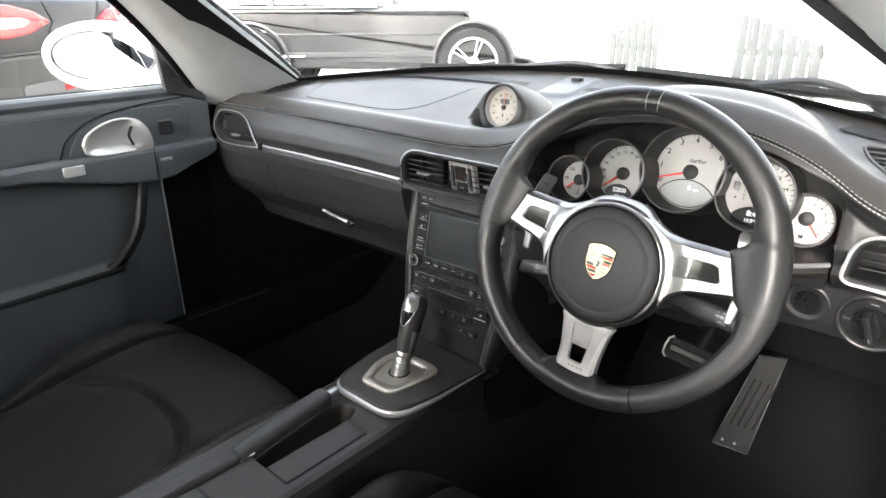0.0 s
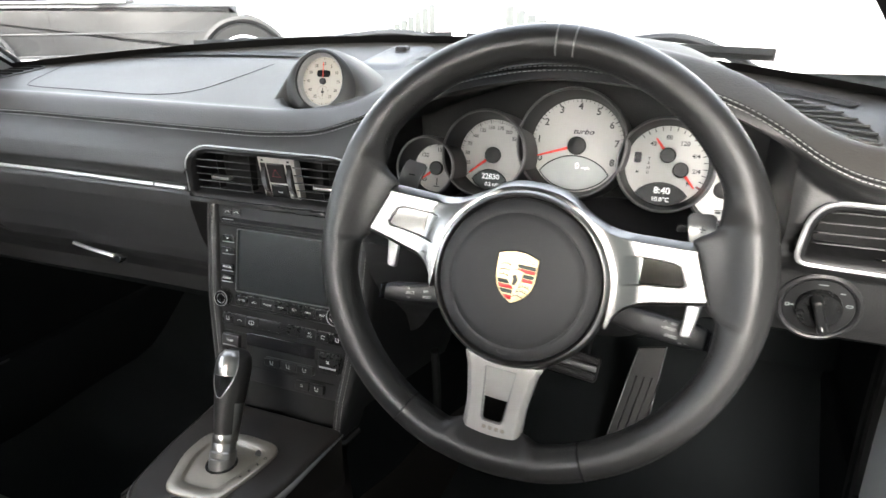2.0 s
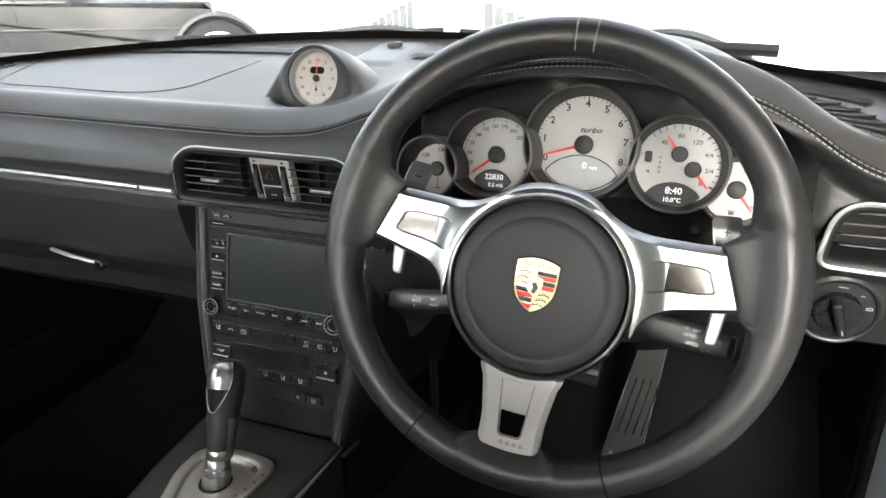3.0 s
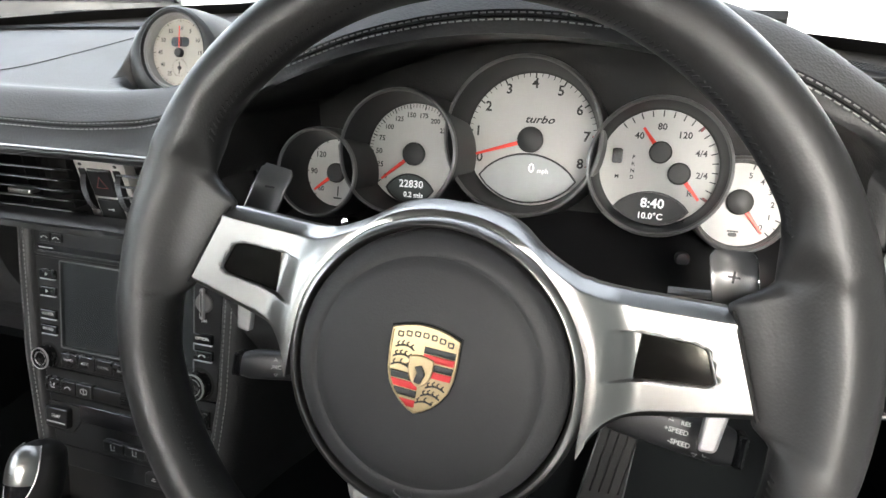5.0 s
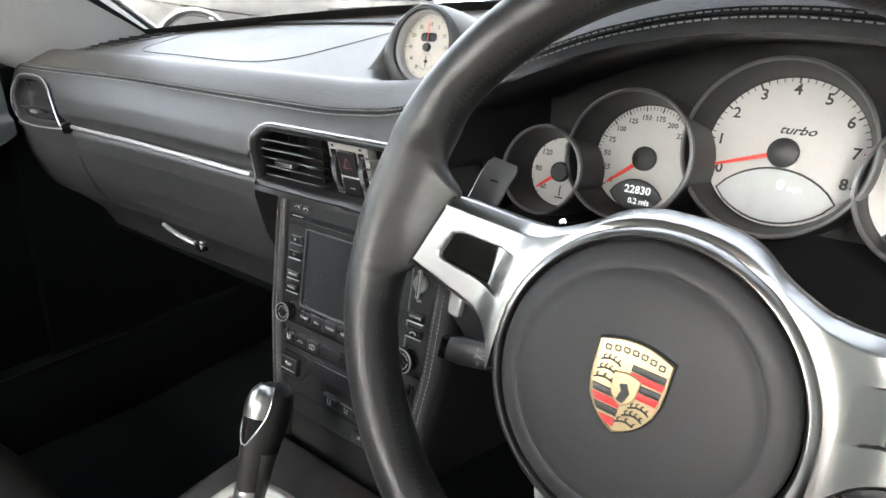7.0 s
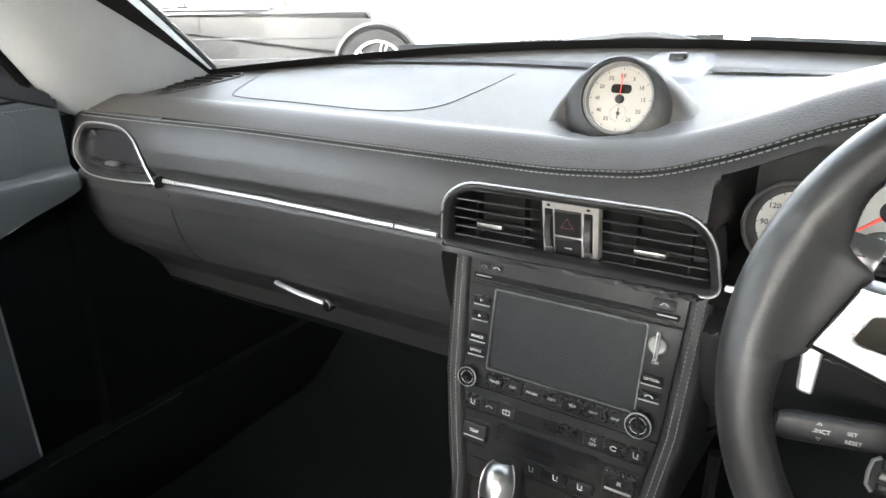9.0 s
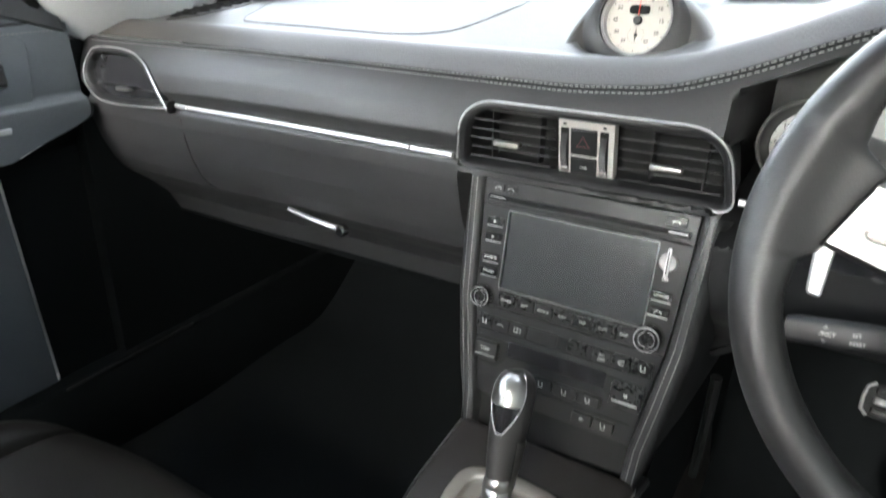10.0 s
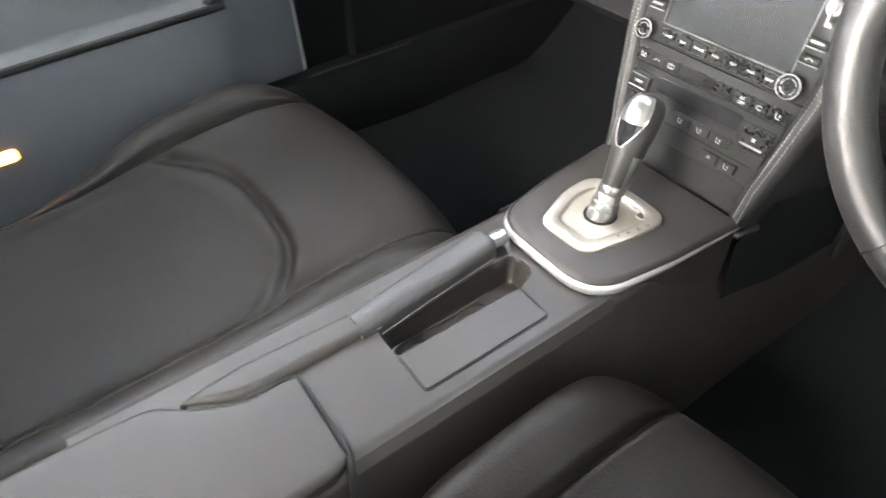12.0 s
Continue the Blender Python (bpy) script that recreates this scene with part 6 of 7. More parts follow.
def gate_skin(i, j):
    n = len(gate_o)
    p = Vector(gate_o[round(i * n) % n])
    k, z = [(1.0, 0.528), (1.0, 0.5335), (0.985, 0.5347), (0.955, 0.5351), (0.74, 0.5347), (0.715, 0.5339), (0.69, 0.5318), (0.66, 0.5314), (0.60, 0.5313), (0.3, 0.5316), (0.0, 0.5316)][round(j * 10)]
    q = gate_c + (p - gate_c) * k
    return (q.x, q.y, z)


part("gate_plate", grid(gate_skin, len(gate_o), 10, close_u=True), SATIN, gear, "satin alloy gate plate with recessed well", sharp=50)
part("gate_marks", letters([("P", 0.0375, -0.150, 0.0055, 0), ("R", 0.0405, -0.138, 0.0055, 0), ("N", 0.0430, -0.126, 0.0055, 0), ("D", 0.0450, -0.114, 0.0055, 0)], Matrix.Translation((0, 0, 0.5352))), PRINT, gear)
part("lock_stud", slab(rrect(0.030, -0.100, 0.012, 0.020, 0.005), 0.530, 0.5335, 0.0015), BRUSHED, gear)
LV = [Vector((0.000, -0.136, 0.528)), Vector((-0.002, -0.123, 0.560)), Vector((-0.005, -0.106, 0.598)), Vector((-0.007, -0.090, 0.634))]
LEVER = Matrix.Translation(LV[0]) @ Vector((0, 0, 1)).rotation_difference(LV[3] - LV[0]).to_matrix().to_4x4()
part("lever_gap", tube([(0.0 + 0.0165 * math.cos(a), -0.136 + 0.0165 * math.sin(a), 0.5316) for a in np.linspace(0, 2 * math.pi, 32, endpoint=False)], 0.0016, 6, closed=True), DARK, gear)
collar = part("collar", lathe([(0.0152, -0.004), (0.0152, 0.010), (0.0146, 0.0108), (0.0146, 0.0118), (0.0152, 0.0126), (0.0150, 0.018), (0.0136, 0.0195), (0.0136, 0.0275), (0.0130, 0.0285), (0.0136, 0.0295), (0.0134, 0.036), (0.0120, 0.040), (0.0105, 0.044)], 36), BRUSHED, gear, "ribbed silver collar", m=LEVER)


def knob_r(t, row):
    k = [0, 0.12, 0.3, 0.5, 0.7, 0.82, 0.90, 0.95, 0.98, 1.0]
    return sum(float(np.interp(t + d, k, row)) for d in (-0.04, -0.02, 0, 0.02, 0.04)) / 5 if t < 0.9 else float(np.interp(t, k, row))


def knob_skin(i, j):
    t = i
    a = 2 * math.pi * j
    c, s = math.cos(a), math.sin(a)
    rx = knob_r(t, [0.0120, 0.0140, 0.0158, 0.0172, 0.0182, 0.0180, 0.0160, 0.0125, 0.0085, 0.001])
    ry = knob_r(t, [0.0125, 0.0150, 0.0175, 0.0200, 0.0222, 0.0222, 0.0200, 0.0160, 0.0110, 0.001])
    return (rx * c, ry * s + 0.006 * t, 0.038 + 0.098 * t)


part("knob", grid(knob_skin, 60, 48, close_v=True), RIM_HIDE, gear, "black leather knob", m=LEVER, sharp=80)


def knob_face(t, h, lift):
    """A point on the knob's rear face: h runs across it, lift stands off the skin."""
    a = -math.pi / 2 + h
    p = Vector(knob_skin(t, (a / (2 * math.pi)) % 1.0))
    return p + Vector((p.x * 1.3, p.y - 0.006 * t, 0.016 * smooth(0.8, 1.0, t))).normalized() * lift


def knob_width(i):
    return 0.05 + 0.92 * math.sin(math.pi / 2 * min(1.0, 0.06 + 1.25 * i)) ** 0.9


cap_t = (0.44, 0.70, 0.97)
part("knob_inlay", grid(lambda i, j: knob_face(cap_t[0] + (cap_t[1] - cap_t[0]) * i, (2 * j - 1) * knob_width(i * 0.49), 0.0007), 14, 16), GLOSS, gear, "glossy black inlay", m=LEVER, sharp=80)
part("knob_cap", grid(lambda i, j: knob_face(cap_t[1] + (cap_t[2] - cap_t[1]) * i, (2 * j - 1) * knob_width(0.49 + 0.51 * i), 0.0009 + 0.0008 * (1 - (2 * j - 1) ** 4)), 16, 20), BRUSHED, gear, "polished silver knob cap", m=LEVER, sharp=80)
edge = [knob_face(cap_t[0] + (cap_t[2] - cap_t[0]) * i / 30, s_ * knob_width(i / 30), 0.0008) for s_ in (1,) for i in range(31)]
edge = [knob_face(cap_t[0] + (cap_t[2] - cap_t[0]) * (30 - i) / 30, -knob_width((30 - i) / 30), 0.0008) for i in range(31)] + edge
part("knob_edge", tube(edge, 0.0006, 6), SILVER, gear, "thin silver outline", m=LEVER)
part("knob_print", box(0, 0, 0, 0.003, 0.008, 0.0006, 0.0001), PRINT, gear, m=LEVER @ Matrix.Translation((0, -0.0178, 0.118)) @ pose(0, 0, 0, 72))
part("shift_button", grid(lambda i, j: (0.0128 + 0.004 * math.sin(math.pi * j) * (0.3 + 0.7 * i) + 0.002 * i, 0.002 + (0.006 + 0.003 * i) * (2 * j - 1), 0.030 + 0.045 * i), 10, 8), BRUSHED, gear, "silver release blade", m=LEVER)

# ---- pedals ----
acc = thing("accelerator_pedal", (0.41, 0.34, 0.28), "long black floor-hinged accelerator pedal", "pedal", "pedals")
A0, A1, A2, A3 = Vector((0.3695, 0.3338, 0.3058)), Vector((0.4308, 0.342, 0.304)), Vector((0.4518, 0.4099, 0.4871)), Vector((0.4084, 0.4016, 0.4812))
AX = (A1 - A0).normalized()
AN = AX.cross(A3 - A0).normalized()
AY = AN.cross(AX)
AM = Matrix(((AX.x, AY.x, AN.x, A0.x), (AX.y, AY.y, AN.y, A0.y), (AX.z, AY.z, AN.z, A0.z), (0, 0, 0, 1)))
PEDAL = [((q - A0).dot(AX), (q - A0).dot(AY)) for q in (A0, A1, A2, A3)]
part("plate", slab(rounded([(u, v, 0.004) for u, v in PEDAL], 4), -0.006, 0.006, 0.002), RUBBER, acc, m=AM)
for k in range(4):
    lo = 0.2 + 0.2 * k
    part("rib", tube([AM @ Vector((PEDAL[0][0] + (PEDAL[1][0] - PEDAL[0][0]) * lo + (PEDAL[3][0] - PEDAL[0][0]) * q, PEDAL[3][1] * q, 0.006)) for q in (0.25, 0.75)], 0.0015, 6), RUBBER, acc)
for x in (0.016, 0.038):
    part("rivet", lathe([(0, 0.0085), (0.002, 0.008), (0.003, 0.006)], 12, x, 0.012), SILVER, acc, m=AM)
for p, q in ((0, 3), (1, 2), (0, 1)):
    part("edge", tube([AM @ Vector((*PEDAL[p], 0.0055)), AM @ Vector((*PEDAL[q], 0.0055))], 0.0010, 6), DIAL_RING, acc, "thin bright edge")
bp = thing("brake_pedal", (0.325, 0.25, 0.47), "metal-edged rubber brake pedal on a black arm", "pedal", "pedals")
BM = tilted((0.322, 0.268, 0.508), 35) @ pose(0, 0, 0, 0, 0, -6)
pad = part("pad", slab(rrect(0, 0, 0.082, 0.040, 0.008), -0.006, 0.003, 0.002), RUBBER, bp, m=BM)
part("pad_frame", tube([(-0.034, -0.020, 0.002), (-0.041, -0.014, 0.002), (-0.0425, 0.0, 0.002), (-0.041, 0.014, 0.002), (-0.034, 0.020, 0.002)], 0.0024, 8), SILVER, pad, "bright pad edge", m=BM)
for k in range(3):
    part("pad_rib", box(0.003, -0.0125 + 0.0125 * k, 0.003, 0.070, 0.0085, 0.005, 0.0018), DIAL_RING if k == 1 else PANEL_GREY, pad, m=BM)
part("arm", tube([(0.335, 0.272, 0.508), (0.335, 0.33, 0.53), (0.335, 0.42, 0.66)], 0.010, 8), PLASTIC, bp)

# ---- seats ----
seat = thing("car_seat", (-0.345, -0.5, 0.24), "dark brown-black leather sports seat with raised bolsters", "seat", "front seats")
SX = [-0.262, -0.272, -0.272, -0.262, -0.242, -0.218, -0.200, -0.185, -0.12, 0.0]
SZ = [-0.17, -0.10, -0.03, 0.020, 0.040, 0.038, 0.026, 0.010, 0.000, -0.004]
SX = SX + [-x for x in SX[-2::-1]]
SZ = SZ + SZ[-2::-1]


def cushion(i, j):
    q = i * (len(SX) - 1)
    k = list(range(len(SX)))
    x = sum(float(np.interp(q + d, k, SX)) for d in (-0.5, -0.25, 0, 0.25, 0.5)) / 5
    zo = sum(float(np.interp(q + d, k, SZ)) for d in (-0.5, -0.25, 0, 0.25, 0.5)) / 5
    d = 0.60 * max(0.0, j - 0.10) / 0.9
    lip = max(0.0, (0.10 - j) / 0.10)
    y = -0.190 - d + 0.012 * math.sin(math.pi * lip) - 0.050 * (abs(x) / 0.26) ** 3 * (1 - smooth(0, 0.16, d))
    z = 0.462 + zo * (0.35 + 0.65 * smooth(0.0, 0.16, d)) - 0.045 * math.exp(-d / 0.022) - 0.12 * lip - 0.02 * smooth(0.1, 0.4, d)
    # the outer bolster draws in and falls towards the backrest
    k = smooth(0.24, 0.50, d)
    if x < 0:
        z -= 0.045 * k * smooth(-0.17, -0.23, x)
    if zo > -0.02:
        for sx in (-0.193, 0.193):
            z -= 0.011 * math.exp(-((x - sx) / 0.0042) ** 2) * smooth(0.0, 0.02, d)
        ya = -0.392 - 0.085 * (abs(x) / 0.19) ** 3
        slope = 1 + 1.3 * (abs(x) / 0.19) ** 2 * 0.9
        z -= 0.016 * math.exp(-((y - ya) / (0.0065 * slope)) ** 2) * (1 - smooth(0.180, 0.192, abs(x)))
        z -= 0.010 * smooth(ya, ya - 0.04, y) * (1 - smooth(0.165, 0.190, abs(x)))
    if x < 0:
        x = x * (1 - 0.10 * k) if x > -0.19 else -0.19 * (1 - 0.10 * k) + (x + 0.19) * (1 - 0.55 * k)
    return (-0.345 + x, y, z)


part("cushion", grid(cushion, 210, 220), SEAT, seat, "dark leather seat cushion", sharp=80)


def backrest(i, j):
    a = 2 * math.pi * i
    c, s = math.cos(a), math.sin(a)
    w = float(np.interp(j, [0, 0.3, 0.65, 0.8, 0.95, 1], [0.25, 0.265, 0.25, 0.19, 0.155, 0.03]))
    t = float(np.interp(j, [0, 0.5, 0.9, 1], [0.075, 0.065, 0.05, 0.01]))
    x = w * math.copysign(abs(c) ** 0.6, c)
    wing = 0.05 * smooth(0.15, 0.24, abs(x)) * (1 - smooth(0.6, 0.8, j))
    y = -0.87 - 0.20 * j + t * math.copysign(abs(s) ** 0.6, s) + (wing if s > 0 else 0)
    return (-0.345 + x, y, 0.38 + 0.72 * j)


part("backrest", grid(backrest, 56, 30, close_u=True), SEAT, seat, "leather backrest with built-in headrest", sharp=80)
part("base", slab(rrect(-0.345, -0.52, 0.46, 0.50, 0.04), 0.25, 0.33, 0.01), PLASTIC, seat)
copy_thing(seat, pose(0.372, -0.478, 0.24))

# ---- passenger door ----
door = thing("door_1", (-0.75, -0.5, 0.30), "closed passenger door with dark leather panel and silver handle", "door", kind="structure")


def door_x(y, z):
    """The inner skin of the door: an upper roll, a bar above the recess, and a pocket below."""
    x = -0.722 - 0.010 * smooth(-0.17, -0.03, y) * smooth(0.80, 0.74, z)
    x -= 0.010 * smooth(0.905, 0.93, z)
    line1 = 0.815 + 0.03 * smooth(-0.36, -0.6, y) * 0.2
    line2 = 0.745 + 0.045 * smooth(-0.17, -0.46, y)
    x += 0.014 * smooth(line1 + 0.004, line1 - 0.006, z)
    x -= 0.040 * smooth(line2 + 0.001, line2 - 0.012, z)
    x += 0.034 * smooth(0.575, 0.560, z - 0.02 * (y + 0.4)) * smooth(-0.22, -0.30, y)
    x -= 0.004 * math.exp(-((z - line1) / 0.003) ** 2)
    return x


def door_front(z):
    """Where the leather panel ends towards the hinge: further back below the armrest."""
    return -0.02 - 0.125 * smooth(0.79, 0.735, z)


def door_skin(i, j):
    z = 0.928 - 0.61 * j
    y = door_front(z) - (door_front(z) + 1.0) * i
    return (door_x(y, z), y, z)


# Black sheet added where the lower front of the door falls into shade.
def hinge_cover(i, j):
    z = 0.80 - 0.482 * j
    y0 = door_front(z) + 0.004
    x0 = door_x(y0, z)
    return (x0 + (-0.775 - x0) * i ** 0.7, y0 + (0.03 - y0) * i, z)


part("hinge_cover", grid(hinge_cover, 16, 60), CARPET, door, "black sheet for the shade ahead of the door panel")
part("panel", grid(door_skin, 150, 150), DOOR_SKIN, door, "dark leather door panel", sharp=60)
part("outer_skin", slab(rounded([(-1.0, 0.30, 0.02), (0.05, 0.30, 0.02), (0.05, 0.90, 0.02), (-1.0, 0.92, 0.02)]), 0, 0.02, 0.004), WHITE_PAINT, door, "white outer door skin", m=Matrix(((0, 0, -1, -0.80), (1, 0, 0, 0), (0, 1, 0, 0), (0, 0, 0, 1))))
part("sill_roll", tube([(-0.738, y, 0.925) for y in np.linspace(-1.0, -0.06, 20)], 0.015, 10), DOOR_SKIN, door, "padded window sill")
part("window_seal", tube([(-0.752, y, 0.936) for y in np.linspace(-1.0, -0.09, 20)], 0.006, 8), RUBBER, door)
lamp = part("courtesy_lamp", slab(rrect(-0.672, 0.437, 0.060, 0.020, 0.008), -0.01, 0.004, 0.003), LAMP, door, "glowing orange door courtesy lamp", m=Matrix(((0, 0, 1, door_x(-0.672, 0.437) + 0.001), (1, 0, 0, 0), (0, 1, 0, 0), (0, 0, 0, 1))))
DM = Matrix(((0, 0, 1, -0.722), (1, 0, 0, 0), (0, 1, 0, 0), (0, 0, 0, 1)))
# trim shield round the handle
ov = curve_points([(-0.345, 0.818, 0), (-0.325, 0.855, 0), (-0.27, 0.888, 0), (-0.18, 0.905, 0), (-0.06, 0.912, 0)], 40)
part("trim_seam", tube([(door_x(p.x, p.y) + 0.0006, p.x, p.y) for p in ov], 0.0018, 6), DARK, door)
part("handle_plate", slab(rounded([(-0.332, 0.818, 0.008), (-0.085, 0.812, 0.012), (-0.075, 0.898, 0.020), (-0.175, 0.900, 0.06), (-0.262, 0.889, 0.08), (-0.306, 0.862, 0.05)], 10), -0.004, 0.0018, 0.0015), DOOR_SKIN, door, "dark handle surround", m=DM)
hand_o = [(p.x, p.y) for p in curve_points([(-0.302, 0.840, 0), (-0.296, 0.820, 0), (-0.270, 0.8125, 0), (-0.220, 0.8118, 0), (-0.178, 0.8118, 0), (-0.164, 0.816, 0), (-0.163, 0.835, 0), (-0.172, 0.862, 0), (-0.192, 0.880, 0), (-0.225, 0.8845, 0), (-0.262, 0.876, 0), (-0.292, 0.858, 0), (-0.302, 0.840, 0)], 72)[:-1]]
hc = Vector((-0.235, 0.848))


def handle_cup(i, j):
    n = len(hand_o)
    p = Vector(hand_o[round(i * n) % n])
    steps = [(1.0, 0.000), (1.0, 0.0065), (0.97, 0.0085), (0.92, 0.0088), (0.85, 0.0072), (0.70, 0.0040), (0.4, 0.0026), (0.0, 0.0022)]
    k, w = steps[round(j * 7)]
    q = hc + (p - hc) * k
    w += (0.0085 + 0.004 * (1 - ((q.y - 0.845) / 0.036) ** 2) - w) * smooth(-0.206, -0.199, q.x)
    return (q.x, q.y, w)


part("handle_cup", grid(handle_cup, len(hand_o), 7, close_u=True), BRIGHTENED_ALLOY, door, "satin silver handle cup", m=DM, sharp=60)
# Near-black bar drawn as the shadow between dish and lever.
part("handle_shadow", tube(curve_points([(-0.7085, -0.203, 0.866), (-0.7065, -0.212, 0.848), (-0.7085, -0.205, 0.828)], 12), 0.0036, 8, flat=0.7), PANEL_GREY, door, "dark bar for the shadow beside the lever")
sw = part("window_switch", box(-0.128, 0.853, 0.006, 0.028, 0.030, 0.008, 0.002, 0.004), PLASTIC, door, "black window switch", m=DM)
part("switch_edge", box(-0.128, 0.864, 0.0095, 0.022, 0.005, 0.004, 0.001), PANEL_GREY, sw, m=DM)
part("switch_edge", box(-0.128, 0.842, 0.0095, 0.022, 0.005, 0.004, 0.001), PANEL_GREY, sw, m=DM)
DB = DM @ Matrix.Translation((0, 0, 0.0142))
part("silver_button", box(-0.330, 0.795, 0.002, 0.040, 0.020, 0.006, 0.0015, 0.003), PALE_PRINT, door, "pale rectangular reflector", m=DB)
part("lamp_slot", box(-0.142, 0.786, 0.0, 0.028, 0.007, 0.005, 0.001, 0.002), SILVER, door, "small bright light slot", m=DB)
part("shut_line", tube([(door_x(-0.165, z) + 0.0005, -0.165, z) for z in np.linspace(0.748, 0.812, 10)], 0.0014, 5), DARK, door)
part("pull_strap", tube(curve_points([(-0.735, -0.19, 0.748), (-0.716, -0.205, 0.715), (-0.712, -0.225, 0.65), (-0.722, -0.262, 0.59), (-0.745, -0.285, 0.565)], 24), 0.011, 10, flat=1.8), LEATHER, door, "leather pull strap")
part("pocket_edge", tube([(-0.716, y, 0.562 + 0.02 * (y + 0.4)) for y in np.linspace(-1.0, -0.27, 16)], 0.005, 8, flat=1.4), PANEL_GREY, door, "grey pocket edge")
part("pocket_edge", tube([(-0.720, y, 0.543 + 0.02 * (y + 0.4)) for y in np.linspace(-1.0, -0.29, 16)], 0.004, 8), PANEL_GREY, door, "grey pocket edge")
st = Geo()
for k in range(170):
    y = -0.96 + 0.0055 * k
    st.join(tube([(door_x(y, 0.9) + 0.0006, y, 0.900), (door_x(y, 0.9) + 0.0006, y + 0.003, 0.900)], 0.0005, 4))
tagged(part("stitching", st, THREAD, door), kind="stuff")
part("front_filler", slab(rounded([(-0.06, 0.86, 0.01), (0.20, 0.86, 0.01), (0.20, 0.955, 0.01), (-0.06, 0.935, 0.01)], 3), -0.045, -0.016, 0.004), PLASTIC, door, "black filler at the dashboard end", m=DM)
part("mirror_corner", slab(rounded([(-0.112, 0.925, 0.004), (-0.02, 0.895, 0.004), (-0.045, 0.96, 0.02), (-0.128, 1.068, 0.006)], 4), -0.012, 0.004, 0.003), PLASTIC, door, "black triangular mirror corner", m=DM)


def side_glass(side):
    def f(i, j, off=0.0):
        z = 0.925 + 0.29 * j
        y0 = -0.105 - 0.18 * j
        return (side * (0.758 - 0.16 * j ** 1.2 + off), y0 - 0.86 * i * (1 - 0.05 * j), z)
    a = grid(lambda i, j: f(i, j), 12, 10)
    g = Geo().join(a)
    k = len(g.v)
    b = grid(lambda i, j: f(i, j, 0.004), 12, 10)
    g.add(b.v, b.f)
    for i in range(12):
        for j in (0, 10):
            g.f.append((i * 11 + j, (i + 1) * 11 + j, k + (i + 1) * 11 + j, k + i * 11 + j))
    for j in range(10):
        for i in (0, 12):
            g.f.append((i * 11 + j, i * 11 + j + 1, k + i * 11 + j + 1, k + i * 11 + j))
    return g


pane = whole("window_2", side_glass(-1), GLASS, "clear passenger door window glass", "window", kind="structure")
pane.visible_shadow = False

# the driver's door stands open, swung forwards about its hinge
DH = Matrix.Translation((0.80, 0.22, 0)) @ pose(0, 0, 0, 0, 0, 58) @ Matrix.Translation((-0.80, -0.22, 0))
open_door = thing("door_2", (0.80, 0.22, 0.30), "open white driver's door with dark leather panel", "door", kind="structure")
part("panel", grid(lambda i, j: (0.745 + 0.03 * smooth(0.6, 0.3, j), 0.20 - 1.15 * i, 0.33 + 0.60 * j), 20, 20), DOOR_SKIN, open_door, "dark leather door panel", m=DH)
part("outer_skin", slab(rounded([(-0.97, 0.30, 0.02), (0.22, 0.30, 0.02), (0.22, 0.90, 0.02), (-0.97, 0.92, 0.02)]), 0, 0.02, 0.004), WHITE_PAINT, open_door, "white outer door skin", m=DH @ Matrix(((0, 0, 1, 0.80), (1, 0, 0, 0), (0, 1, 0, 0), (0, 0, 0, 1))))
part("sill_roll", tube([(0.755, y, 0.925) for y in np.linspace(-0.95, 0.10, 12)], 0.013, 10), DOOR_SKIN, open_door, m=DH)
jamb = thing("door_jamb", (0.73, 0.1, 0.30), "white painted door jamb with black rubber seals", "jamb", kind="structure")
part("post", slab(rounded([(-0.06, 0.30, 0.02), (0.268, 0.30, 0.01), (0.272, 0.50, 0.03), (0.266, 0.62, 0.03), (0.20, 0.84, 0.03), (-0.06, 0.86, 0.02)], 5), 0, 0.012, 0.003), WHITE_PAINT, jamb, "white painted post", m=Matrix(((0, 0, 1, 0.7225), (1, 0, 0, 0), (0, 1, 0, 0), (0, 0, 0, 1))))
for off in (0.0, 0.030):
    part("seal", tube(curve_points([(0.724, 0.262 + off, 0.26), (0.722, 0.272 + off, 0.40), (0.721, 0.276 + off, 0.52), (0.722, 0.268 + off, 0.63), (0.724, 0.21 + off, 0.82)], 24), 0.009, 8), RUBBER, jamb, "black rubber door seal")
# Unseen wall, added to keep sky light out of the driver's doorway.
side_wall = whole("wall_light_block", slab(rrect(2.02, -1.2, 0.2, 5.0, 0.02), 0.0, 4.6, 0.01), BLOCKER_PAINT, "unseen dark wall added to cut light at the open driver's door", "wall", kind="structure")

mirror = thing("wing_mirror", (-0.93, -0.14, 0.92), "white wing mirror with oval silvered glass", "mirror")
# local axes: along the glass, up, and out of the glass towards the rear
MM = Matrix(((0.80, 0, 0.60, -0.93), (0.60, 0, -0.80, -0.145), (0, 1, 0, 0.993), (0, 0, 0, 1)))


def oval(a, w, h):
    return (w * math.cos(a), h * math.copysign(abs(math.sin(a)) ** 0.92, math.sin(a)))


def shell(i, j):
    t = j * math.pi / 2
    x, y = oval(2 * math.pi * i, 0.146 * math.cos(t), 0.076 * math.cos(t))
    return (x, y, -0.11 * math.sin(t))


part("housing", grid(shell, 48, 12, close_u=True), WHITE_PAINT, mirror, "white painted housing", m=MM, sharp=70)
turn_ = np.linspace(0, 2 * math.pi, 48, endpoint=False)
part("lip", tube([(*oval(a, 0.137, 0.068), 0.0) for a in turn_], 0.0105, 10, closed=True), WHITE_PAINT, mirror, m=MM)
